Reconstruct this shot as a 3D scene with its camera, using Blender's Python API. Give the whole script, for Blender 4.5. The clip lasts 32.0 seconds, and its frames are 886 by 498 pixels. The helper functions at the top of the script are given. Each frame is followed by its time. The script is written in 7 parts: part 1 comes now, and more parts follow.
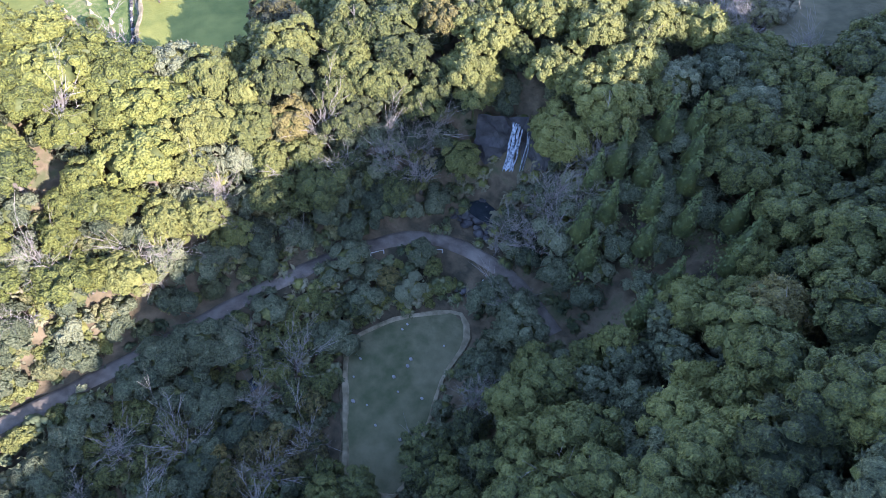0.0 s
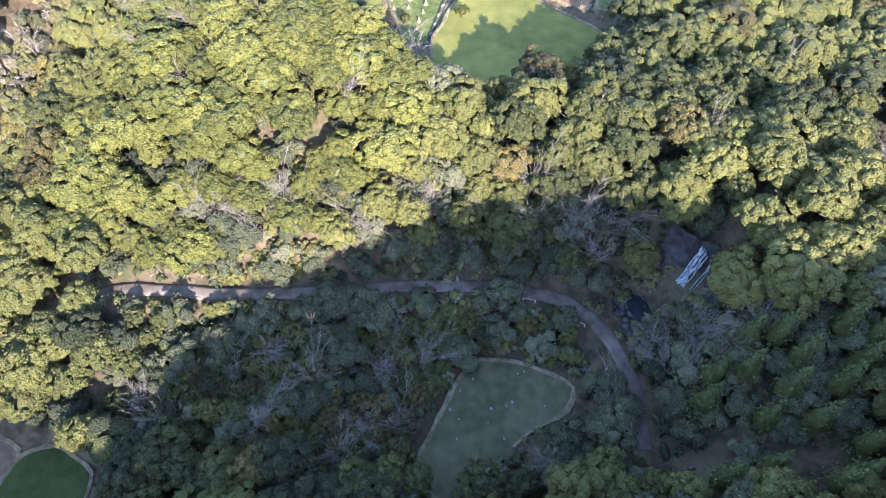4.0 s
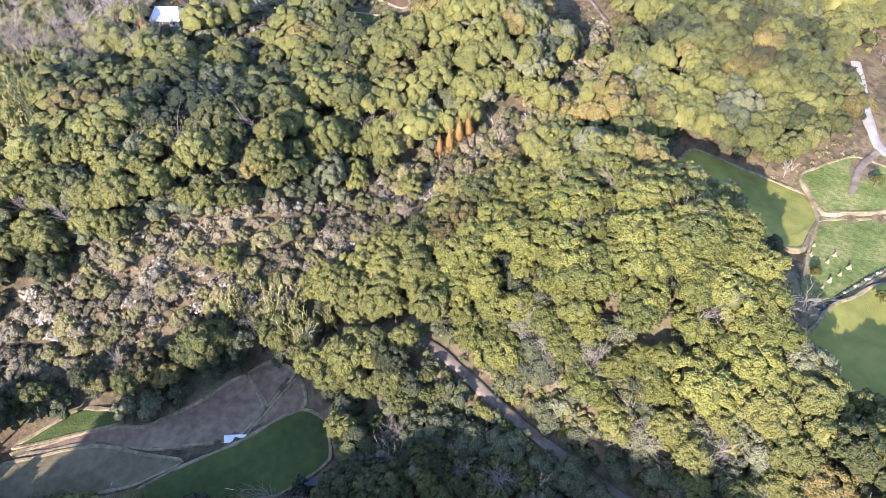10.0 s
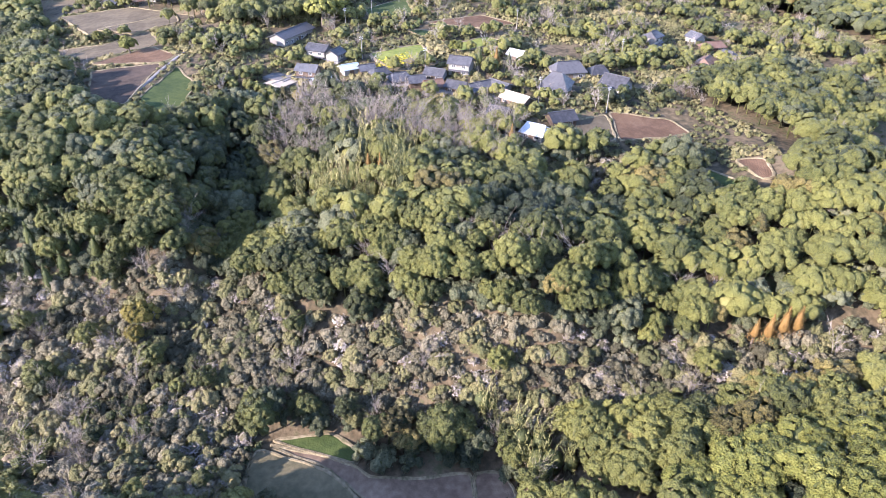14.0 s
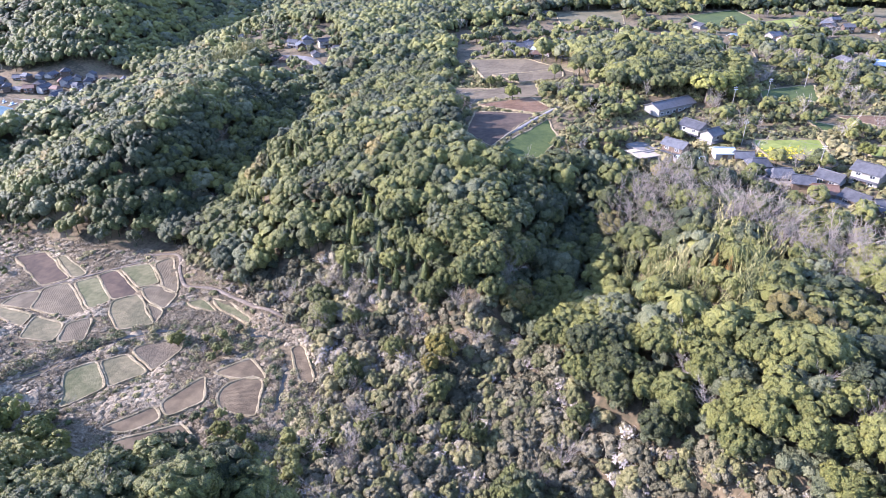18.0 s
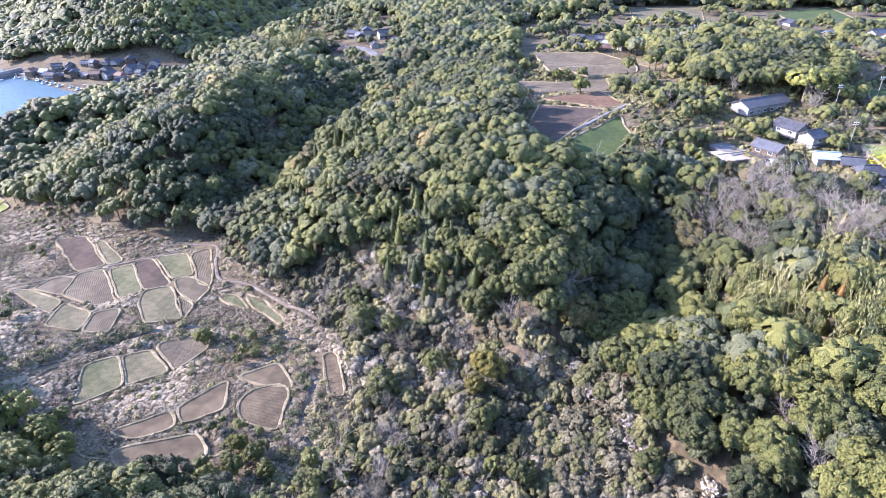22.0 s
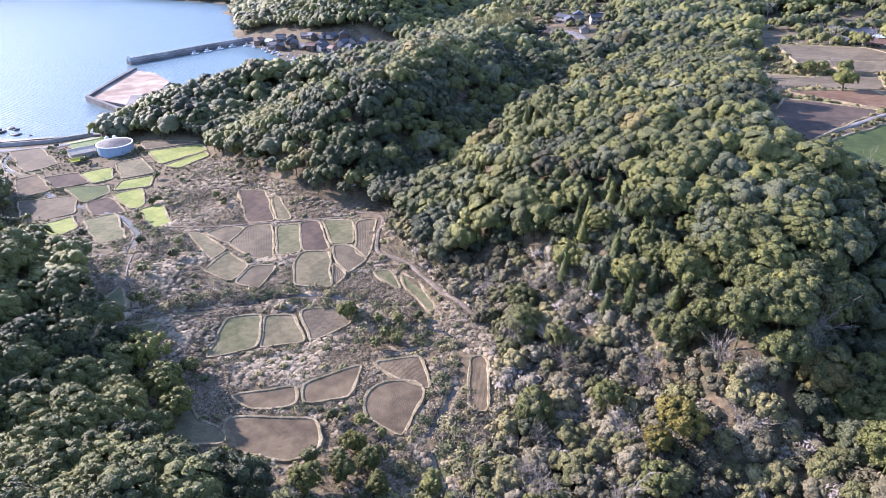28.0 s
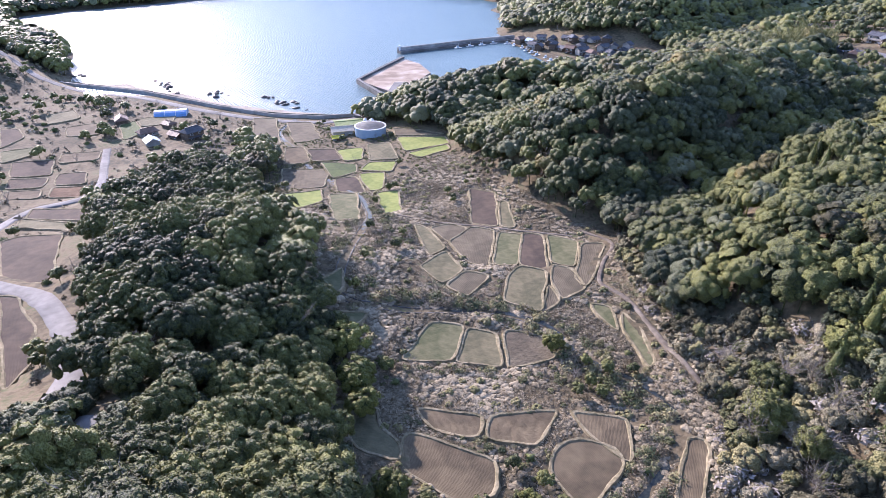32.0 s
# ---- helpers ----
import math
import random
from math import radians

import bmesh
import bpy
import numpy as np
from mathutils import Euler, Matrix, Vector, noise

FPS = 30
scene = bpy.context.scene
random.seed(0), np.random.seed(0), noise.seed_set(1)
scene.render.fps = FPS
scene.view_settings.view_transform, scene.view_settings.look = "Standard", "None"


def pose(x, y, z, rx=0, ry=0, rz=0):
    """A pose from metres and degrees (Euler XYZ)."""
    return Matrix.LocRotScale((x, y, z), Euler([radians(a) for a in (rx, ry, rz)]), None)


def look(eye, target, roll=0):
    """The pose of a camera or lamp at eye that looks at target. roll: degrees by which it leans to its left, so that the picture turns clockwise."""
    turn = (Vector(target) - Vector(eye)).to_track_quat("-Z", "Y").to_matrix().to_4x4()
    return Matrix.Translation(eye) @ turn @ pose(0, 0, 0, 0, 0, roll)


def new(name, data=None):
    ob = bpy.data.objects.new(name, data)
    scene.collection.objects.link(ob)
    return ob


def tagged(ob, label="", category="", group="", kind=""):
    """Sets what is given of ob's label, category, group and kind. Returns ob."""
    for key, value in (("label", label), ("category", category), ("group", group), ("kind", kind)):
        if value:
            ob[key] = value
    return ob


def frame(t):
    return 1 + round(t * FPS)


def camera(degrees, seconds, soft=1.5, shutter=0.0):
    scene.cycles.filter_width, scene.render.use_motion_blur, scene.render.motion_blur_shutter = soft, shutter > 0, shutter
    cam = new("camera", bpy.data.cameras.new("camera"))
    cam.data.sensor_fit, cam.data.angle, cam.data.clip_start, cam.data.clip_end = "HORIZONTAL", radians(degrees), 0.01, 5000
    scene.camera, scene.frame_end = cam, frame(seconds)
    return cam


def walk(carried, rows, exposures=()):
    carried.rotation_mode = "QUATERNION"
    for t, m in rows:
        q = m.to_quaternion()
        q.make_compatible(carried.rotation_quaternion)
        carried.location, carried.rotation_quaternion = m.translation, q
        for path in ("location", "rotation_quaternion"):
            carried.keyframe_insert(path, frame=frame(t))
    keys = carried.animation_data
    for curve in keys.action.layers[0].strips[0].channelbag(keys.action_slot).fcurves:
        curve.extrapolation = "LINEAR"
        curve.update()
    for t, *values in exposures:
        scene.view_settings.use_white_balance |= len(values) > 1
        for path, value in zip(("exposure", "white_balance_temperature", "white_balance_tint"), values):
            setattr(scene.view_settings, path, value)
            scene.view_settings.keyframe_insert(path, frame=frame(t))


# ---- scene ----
DEGREES = 71.08
cam = camera(DEGREES, 32.0, 0.5)
PATH = [
    (0, (-6.07, -20.03, 109.86), (26.77, -67.60, 28.25), -0.25),
    (0.5, (-6.80, -19.95, 111.21), (28.39, -65.60, 29.50), -0.05),
    (1, (-7.44, -19.85, 112.66), (30.07, -63.35, 30.80), 0.26),
    (1.5, (-8.13, -20.05, 113.94), (32.00, -60.98, 32.00), 0.26),
    (2, (-9.50, -20.76, 116.06), (33.58, -58.04, 33.87), -0.26),
    (2.5, (-9.95, -20.83, 117.10), (35.77, -55.58, 35.24), 0.05),
    (3, (-10.46, -21.05, 118.06), (38.15, -53.27, 36.83), 0.20),
    (3.5, (-10.90, -21.96, 119.72), (40.48, -50.74, 38.90), 0.30),
    (5.5, (-5.60, -25.37, 130.07), (49.96, -35.83, 47.59), 0.13),
    (6, (-5.90, -25.29, 131.07), (51.65, -31.70, 49.55), 0.09),
    (6.5, (-6.27, -25.39, 131.77), (53.04, -27.62, 51.29), 0.02),
    (7, (-6.20, -25.41, 132.50), (54.38, -23.47, 52.96), -0.01),
    (7.5, (-6.24, -25.50, 133.12), (55.53, -19.40, 54.71), 0.02),
    (8, (-6.27, -25.41, 133.69), (56.64, -15.54, 56.58), 0.02),
    (8.5, (-6.24, -25.52, 134.17), (57.72, -12.00, 58.50), -0.08),
    (9, (-6.38, -25.63, 134.31), (58.68, -8.21, 60.39), -0.08),
    (9.5, (-6.28, -25.47, 134.45), (59.50, -4.04, 62.24), 0.05),
    (10, (-6.21, -25.39, 134.66), (60.00, 0.11, 64.20), -0.00),
    (10.5, (-6.10, -25.15, 134.84), (60.28, 4.40, 66.13), 0.05),
    (11, (-5.85, -25.22, 134.96), (60.22, 8.81, 68.06), -0.12),
    (11.5, (-5.79, -25.02, 135.03), (59.60, 13.57, 69.96), -0.09),
    (12, (-5.64, -24.96, 134.89), (57.81, 19.77, 71.84), -0.14),
    (12.5, (-5.43, -24.82, 135.02), (54.33, 27.11, 73.93), -0.15),
    (13, (-5.26, -24.55, 135.19), (50.75, 33.49, 76.08), -0.14),
    (13.5, (-5.19, -23.75, 135.31), (47.44, 39.04, 77.98), 0.08),
    (15.5, (-2.95, -19.20, 135.85), (29.05, 60.85, 85.16), 0.02),
    (16, (-2.48, -17.61, 136.00), (22.93, 65.52, 86.57), 0.06),
    (16.5, (-2.00, -15.81, 135.79), (15.82, 69.69, 87.08), 0.12),
    (17, (-1.38, -13.69, 135.38), (9.24, 73.21, 87.05), 0.03),
    (17.5, (-0.92, -11.44, 134.81), (4.94, 76.02, 86.67), -0.04),
    (18, (-0.57, -9.07, 134.45), (2.92, 78.51, 86.30), -0.07),
    (18.5, (-0.32, -6.74, 133.91), (1.94, 80.93, 85.87), -0.11),
    (19, (-0.21, -4.41, 132.87), (1.41, 83.33, 84.93), -0.08),
    (19.5, (0.02, -2.12, 131.63), (0.88, 85.66, 83.75), -0.07),
    (20, (-0.00, 0.00, 130.88), (-0.00, 87.75, 82.93), -0.06),
    (20.5, (0.29, 2.32, 129.39), (-0.89, 90.11, 81.52), -0.05),
    (21, (0.42, 4.48, 128.17), (-2.18, 92.19, 80.22), -0.07),
    (21.5, (0.41, 6.84, 126.89), (-3.48, 94.45, 78.83), -0.01),
    (22, (0.35, 9.11, 125.07), (-4.85, 96.72, 77.13), -0.03),
    (22.5, (0.28, 11.52, 123.43), (-6.24, 99.07, 75.55), -0.01),
    (23, (0.05, 13.69, 122.14), (-7.77, 101.11, 74.22), 0.03),
    (23.5, (-0.07, 15.80, 120.56), (-9.30, 103.13, 72.73), 0.07),
    (24, (-0.31, 18.05, 118.92), (-11.02, 105.26, 71.18), 0.08),
    (24.5, (-0.54, 20.35, 117.55), (-13.58, 107.23, 69.78), 0.06),
    (25, (-0.73, 22.29, 116.15), (-16.39, 108.74, 68.39), 0.00),
    (25.5, (-1.14, 24.13, 115.04), (-19.31, 110.07, 67.26), 0.08),
    (27.5, (-3.57, 31.68, 109.81), (-32.32, 114.73, 62.09), 0.11),
    (28, (-4.26, 33.46, 108.75), (-36.73, 115.12, 61.03), -0.00),
    (28.5, (-5.01, 35.16, 108.07), (-42.16, 114.82, 60.39), 0.05),
    (29, (-5.78, 36.92, 107.53), (-47.11, 114.48, 59.82), 0.02),
    (29.5, (-6.70, 38.49, 107.13), (-51.57, 114.10, 59.48), 0.01),
    (30, (-7.73, 39.94, 107.10), (-56.05, 113.40, 59.46), 0.04),
    (30.5, (-8.78, 41.61, 106.98), (-60.80, 112.52, 59.38), 0.03),
    (31, (-9.85, 43.16, 106.98), (-65.53, 111.25, 59.39), -0.02),
    (31.5, (-11.22, 44.78, 106.72), (-70.18, 110.09, 59.20), -0.04),
    (32, (-12.53, 46.29, 106.65), (-74.27, 109.02, 59.19), -0.05),
]
walk(cam, [(t, look(e, g, r)) for t, e, g, r in PATH], [(0, 2.45, 5800, 27), (3, 2.4, 5900, 27), (6, 2.28, 6350, 27), (13, 2.08, 6250, 29), (16, 2.14, 6000, 31), (20, 2.22, 5780, 32), (24, 2.18, 5800, 32), (28, 1.94, 6050, 32), (32, 1.66, 6050, 31)])

# ---- light ----
SUN_AZ, SUN_EL = radians(82), radians(23)      # azimuth to the left of +y, elevation
SUN_DIR = Vector((-math.sin(SUN_AZ) * math.cos(SUN_EL), math.cos(SUN_AZ) * math.cos(SUN_EL), math.sin(SUN_EL)))
world = bpy.data.worlds.new("winter_sky")
scene.world = world
world.use_nodes = True
wn = world.node_tree.nodes
sky = wn.new("ShaderNodeTexSky")
sky.sky_type, sky.sun_disc = "NISHITA", False
sky.sun_elevation, sky.sun_rotation = SUN_EL, -SUN_AZ
sky.air_density, sky.dust_density, sky.ozone_density = 1.05, 0.4, 2.8
wn["Background"].inputs["Strength"].default_value = 0.15
world.node_tree.links.new(sky.outputs[0], wn["Background"].inputs["Color"])
sun = new("sun", bpy.data.lights.new("sun", "SUN"))
sun.data.energy, sun.data.angle, sun.data.color = 3.7, radians(0.55), (1.0, 0.93, 0.82)
sun.matrix_world = look(SUN_DIR * 400, (0, 0, 0))

# ---- materials ----


def material(name, ramp, scale=1.0, rough=0.8, bump=0.3, bump_scale=None, mode="object", attr=None, metallic=0.0, detail=6, spread=0.0, coarse=0.0, spec=0.3, leafy=0.0):
    """A material whose colour runs through ramp by noise; attr: a per-vertex number that shifts it; coarse: a second, larger noise."""
    m = bpy.data.materials.new(name)
    m.use_nodes = True
    n, l = m.node_tree.nodes, m.node_tree.links
    p = n["Principled BSDF"]
    p.inputs["Roughness"].default_value, p.inputs["Metallic"].default_value = rough, metallic
    p.inputs["Specular IOR Level"].default_value = spec
    tc = n.new("ShaderNodeTexCoord")
    tx = n.new("ShaderNodeTexNoise")
    tx.inputs["Scale"].default_value, tx.inputs["Detail"].default_value = scale, detail
    l.new(tc.outputs["Object"], tx.inputs["Vector"])
    value = tx.outputs["Fac"]

    def add(other, weight):
        nonlocal value
        a = n.new("ShaderNodeMath")
        a.operation = "MULTIPLY_ADD"
        a.inputs[1].default_value = weight
        b = n.new("ShaderNodeMath")
        b.operation, b.inputs[1].default_value = "SUBTRACT", 0.5
        l.new(other, b.inputs[0])
        l.new(b.outputs[0], a.inputs[0])
        l.new(value, a.inputs[2])
        value = a.outputs[0]

    if leafy:
        t3 = n.new("ShaderNodeTexNoise")
        t3.inputs["Scale"].default_value, t3.inputs["Detail"].default_value = scale * 2.6, 2
        l.new(tc.outputs["Object"], t3.inputs["Vector"])
        add(t3.outputs["Fac"], 1.1)
    if coarse:
        t2 = n.new("ShaderNodeTexNoise")
        t2.inputs["Scale"].default_value, t2.inputs["Detail"].default_value = coarse, 3
        l.new(tc.outputs["Object"], t2.inputs["Vector"])
        add(t2.outputs["Fac"], 1.2)
    if attr:
        at = n.new("ShaderNodeAttribute")
        at.attribute_name = attr
        add(at.outputs["Fac"], 0.75)
    if spread:
        oi = n.new("ShaderNodeObjectInfo")
        add(oi.outputs["Random"], spread)
    if mode == "island":
        ge = n.new("ShaderNodeNewGeometry")
        add(ge.outputs["Random Per Island"], 0.20)
    cr = n.new("ShaderNodeValToRGB")
    e = cr.color_ramp.elements
    e[0].position, e[0].color = ramp[0][0], (*ramp[0][1], 1)
    e[1].position, e[1].color = ramp[-1][0], (*ramp[-1][1], 1)
    for at_, col in ramp[1:-1]:
        e.new(at_).color = (*col, 1)
    l.new(value, cr.inputs[0])
    l.new(cr.outputs[0], p.inputs["Base Color"])
    if bump:
        tb = n.new("ShaderNodeTexNoise")
        tb.inputs["Scale"].default_value, tb.inputs["Detail"].default_value = bump_scale or scale * 3, 5
        l.new(tc.outputs["Object"], tb.inputs["Vector"])
        bn = n.new("ShaderNodeBump")
        bn.inputs["Strength"].default_value, bn.inputs["Distance"].default_value = bump, 0.25
        l.new(tb.outputs["Fac"], bn.inputs["Height"])
        if leafy:
            # small leaf clusters: rounded cells over the noise
            vo = n.new("ShaderNodeTexVoronoi")
            vo.inputs["Scale"].default_value = leafy
            l.new(tc.outputs["Object"], vo.inputs["Vector"])
            sb = n.new("ShaderNodeMath")
            sb.operation = "MULTIPLY_ADD"
            sb.inputs[1].default_value = -0.9
            l.new(vo.outputs["Distance"], sb.inputs[0])
            l.new(tb.outputs["Fac"], sb.inputs[2])
            l.new(sb.outputs[0], bn.inputs["Height"])
            bn.inputs["Distance"].default_value = 0.6
        l.new(bn.outputs[0], p.inputs["Normal"])
    return m


M_GROUND = material("ground_scrub", [(0.25, (0.042, 0.038, 0.021)), (0.45, (0.097, 0.074, 0.042)), (0.6, (0.150, 0.114, 0.067)), (0.8, (0.084, 0.088, 0.038))], 0.5, 0.95, 0.9, 1.3, coarse=0.05)
LEAF_RAMP = [(0.08, (0.041, 0.051, 0.023)), (0.35, (0.100, 0.112, 0.035)), (0.6, (0.162, 0.169, 0.048)), (0.92, (0.234, 0.231, 0.064))]
M_LEAF = material("evergreen_leaf", LEAF_RAMP, 2.6, 0.58, 1.0, 7.0, attr="tint", mode="island", coarse=0.03, spec=0.3, leafy=3.2)
M_LEAF_DULL = material("grey_green_leaf", [(0.08, (0.036, 0.048, 0.028)), (0.35, (0.080, 0.093, 0.050)), (0.6, (0.135, 0.148, 0.078)), (0.92, (0.228, 0.234, 0.131))], 2.6, 0.58, 1.0, 7.0, attr="tint", mode="island", coarse=0.03, spec=0.2, leafy=3.2)
M_LEAF_OLIVE = material("olive_leaf", [(0.08, (0.048, 0.046, 0.021)), (0.35, (0.109, 0.097, 0.034)), (0.6, (0.188, 0.154, 0.048)), (0.92, (0.308, 0.245, 0.080))], 2.6, 0.58, 1.0, 7.0, attr="tint", mode="island", coarse=0.03, spec=0.3, leafy=3.2)
M_LEAF_ONE = material("evergreen_leaf_single", [(0.08, (0.052, 0.062, 0.020)), (0.35, (0.120, 0.132, 0.031)), (0.6, (0.185, 0.192, 0.043)), (0.92, (0.255, 0.248, 0.060))], 9.0, 0.58, 1.0, 24.0, spread=0.4, mode="island", spec=0.3, leafy=11.0)
# darker leaf tones for crown interiors: shade between leaf heads put into the colour
M_CORE = material("shaded_leaf_mass", [(0.15, (0.023, 0.032, 0.014)), (0.5, (0.068, 0.080, 0.026)), (0.9, (0.160, 0.157, 0.043))], 2.2, 0.6, 1.0, 3.2, attr="tint", coarse=0.03, spec=0.25)
M_MASS = material("far_shaded_leaf_mass", [(0.16, (0.023, 0.032, 0.015)), (0.36, (0.057, 0.068, 0.025)), (0.6, (0.105, 0.109, 0.035)), (0.9, (0.171, 0.165, 0.051))], 1.7, 0.65, 1.0, 2.2, attr="tint", coarse=0.03, spec=0.2)
M_UNDER = material("undergrowth_leaf", [(0.15, (0.050, 0.066, 0.030)), (0.5, (0.105, 0.118, 0.052)), (0.9, (0.21, 0.185, 0.11))], 0.9, 0.8, 0, attr="tint", mode="island", coarse=0.06)
M_CEDAR = material("cedar_leaf", [(0.15, (0.036, 0.055, 0.020)), (0.5, (0.090, 0.112, 0.034)), (0.9, (0.19, 0.195, 0.05))], 0.9, 0.6, 0, attr="tint", mode="island")
M_RUST = material("rusty_cedar_leaf", [(0.15, (0.13, 0.075, 0.025)), (0.85, (0.27, 0.16, 0.045))], 0.9, 0.7, 0, attr="tint", mode="island")
M_GOLD = material("yellow_leaf", [(0.15, (0.085, 0.075, 0.018)), (0.5, (0.18, 0.15, 0.03)), (0.85, (0.30, 0.235, 0.04))], 8.0, 0.6, 1.0, 22.0, attr="tint", mode="island", leafy=10.0)
M_BAMBOO = material("bamboo_leaf", [(0.15, (0.085, 0.092, 0.032)), (0.5, (0.18, 0.178, 0.066)), (0.9, (0.32, 0.285, 0.13))], 0.9, 0.6, 0, attr="tint", mode="island")
M_TWIG = material("bare_twig", [(0.15, (0.135, 0.116, 0.098)), (0.5, (0.235, 0.205, 0.175)), (0.9, (0.37, 0.33, 0.285))], 0.9, 0.85, 0, attr="tint", mode="island")
M_SCRUB = material("dry_scrub", [(0.15, (0.089, 0.083, 0.047)), (0.5, (0.187, 0.169, 0.101)), (0.9, (0.319, 0.280, 0.182))], 2.2, 0.9, 1.0, 6.0, attr="tint", mode="island", coarse=0.05, leafy=3.0)
M_REED = material("dry_reed", [(0.12, (0.115, 0.094, 0.058)), (0.5, (0.185, 0.150, 0.098)), (0.9, (0.29, 0.24, 0.16))], 1.3, 0.9, 0.35, 5.0, attr="tint", coarse=0.08, leafy=2.2)
M_WEED = material("green_weed", [(0.15, (0.059, 0.076, 0.025)), (0.5, (0.118, 0.126, 0.042)), (0.9, (0.202, 0.176, 0.084))], 0.9, 0.9, 0, attr="tint", mode="island", coarse=0.08)
M_BUSH = material("shrub_leaf", [(0.15, (0.104, 0.110, 0.044)), (0.5, (0.195, 0.189, 0.073)), (0.9, (0.329, 0.287, 0.134))], 2.6, 0.75, 1.0, 7.0, attr="tint", mode="island", coarse=0.05, leafy=3.2)
M_FLOWER = material("yellow_flower", [(0.2, (0.16, 0.20, 0.03)), (0.5, (0.48, 0.42, 0.04)), (0.9, (0.66, 0.56, 0.05))], 0.9, 0.8, 0, attr="tint", mode="island")
M_BARK = material("bark", [(0.2, (0.07, 0.055, 0.04)), (0.8, (0.19, 0.16, 0.13))], 3.0, 0.9, 0.5)

# ---- helpers ----


def mesh_object(name, verts, faces, mat, parent=None, smooth=False, label="", tint=None, mats=None, mat_index=None):
    me = bpy.data.meshes.new(name)
    verts = np.asarray(verts, np.float32)
    faces = np.asarray(faces, np.int32)
    k = faces.shape[1]
    keep = np.ones(faces.shape, bool)
    if k == 4:
        keep[:, 3] = faces[:, 2] != faces[:, 3]      # a quad with its last corner doubled is a triangle
    count = keep.sum(1).astype(np.int32)
    loops = faces[keep]
    me.vertices.add(len(verts))
    me.vertices.foreach_set("co", verts.ravel())
    me.loops.add(len(loops))
    me.loops.foreach_set("vertex_index", loops)
    me.polygons.add(len(faces))
    me.polygons.foreach_set("loop_start", (np.cumsum(count) - count).astype(np.int32))
    me.polygons.foreach_set("loop_total", count)
    if smooth:
        me.polygons.foreach_set("use_smooth", np.ones(len(faces), bool))
    for m in mats or [mat]:
        me.materials.append(m)
    if mat_index is not None:
        me.polygons.foreach_set("material_index", np.asarray(mat_index, np.int32))
    if tint is not None:
        me.attributes.new("tint", "FLOAT", "POINT").data.foreach_set("value", np.asarray(tint, np.float32))
    me.update(calc_edges=True)
    ob = new(name, me)
    if parent is not None:
        ob.parent = parent
    if label:
        ob["label"] = label
    return ob


def part(name, bm, mat, parent, label="", smooth=False):
    """Links a bmesh as one mesh object under a thing or a part."""
    me = bpy.data.meshes.new(name)
    bm.to_mesh(me)
    bm.free()
    me.materials.append(mat)
    if smooth:
        for q in me.polygons:
            q.use_smooth = True
    ob = new(name, me)
    if parent is not None:
        ob.parent = parent
    if label:
        ob["label"] = label
    return ob


def inside(poly, x, y):
    """Which of the points lie within a polygon."""
    x, y = np.asarray(x, float), np.asarray(y, float)
    r = np.zeros(x.shape, bool)
    for (x0, y0), (x1, y1) in zip(poly, poly[1:] + poly[:1]):
        c = (y0 > y) != (y1 > y)
        r ^= c & (x < (x1 - x0) * (y - y0) / ((y1 - y0) or 1e-9) + x0)
    return r


def near_line(line, x, y):
    """The distance of points to a polyline."""
    x, y = np.asarray(x, float), np.asarray(y, float)
    best = np.full(x.shape, 1e9)
    for (x0, y0), (x1, y1) in zip([q[:2] for q in line], [q[:2] for q in line[1:]]):
        dx, dy = x1 - x0, y1 - y0
        k = np.clip(((x - x0) * dx + (y - y0) * dy) / (dx * dx + dy * dy + 1e-9), 0, 1)
        best = np.minimum(best, np.hypot(x - x0 - k * dx, y - y0 - k * dy))
    return best


def smooth_line(line, step=2.0):
    """A polyline rounded off (Catmull-Rom), with a point about every step metres."""
    p = np.array(line, float)
    p = np.vstack([2 * p[0] - p[1], p, 2 * p[-1] - p[-2]])
    out = []
    for a, b, c, d in zip(p, p[1:], p[2:], p[3:]):
        n = max(2, int(np.hypot(*(c - b)[:2]) / step))
        for u in np.arange(n) / n:
            out.append(0.5 * (2 * b + (c - a) * u + (2 * a - 5 * b + 4 * c - d) * u * u + (3 * b - a - 3 * c + d) * u ** 3))
    out.append(p[-2])
    return np.array(out)


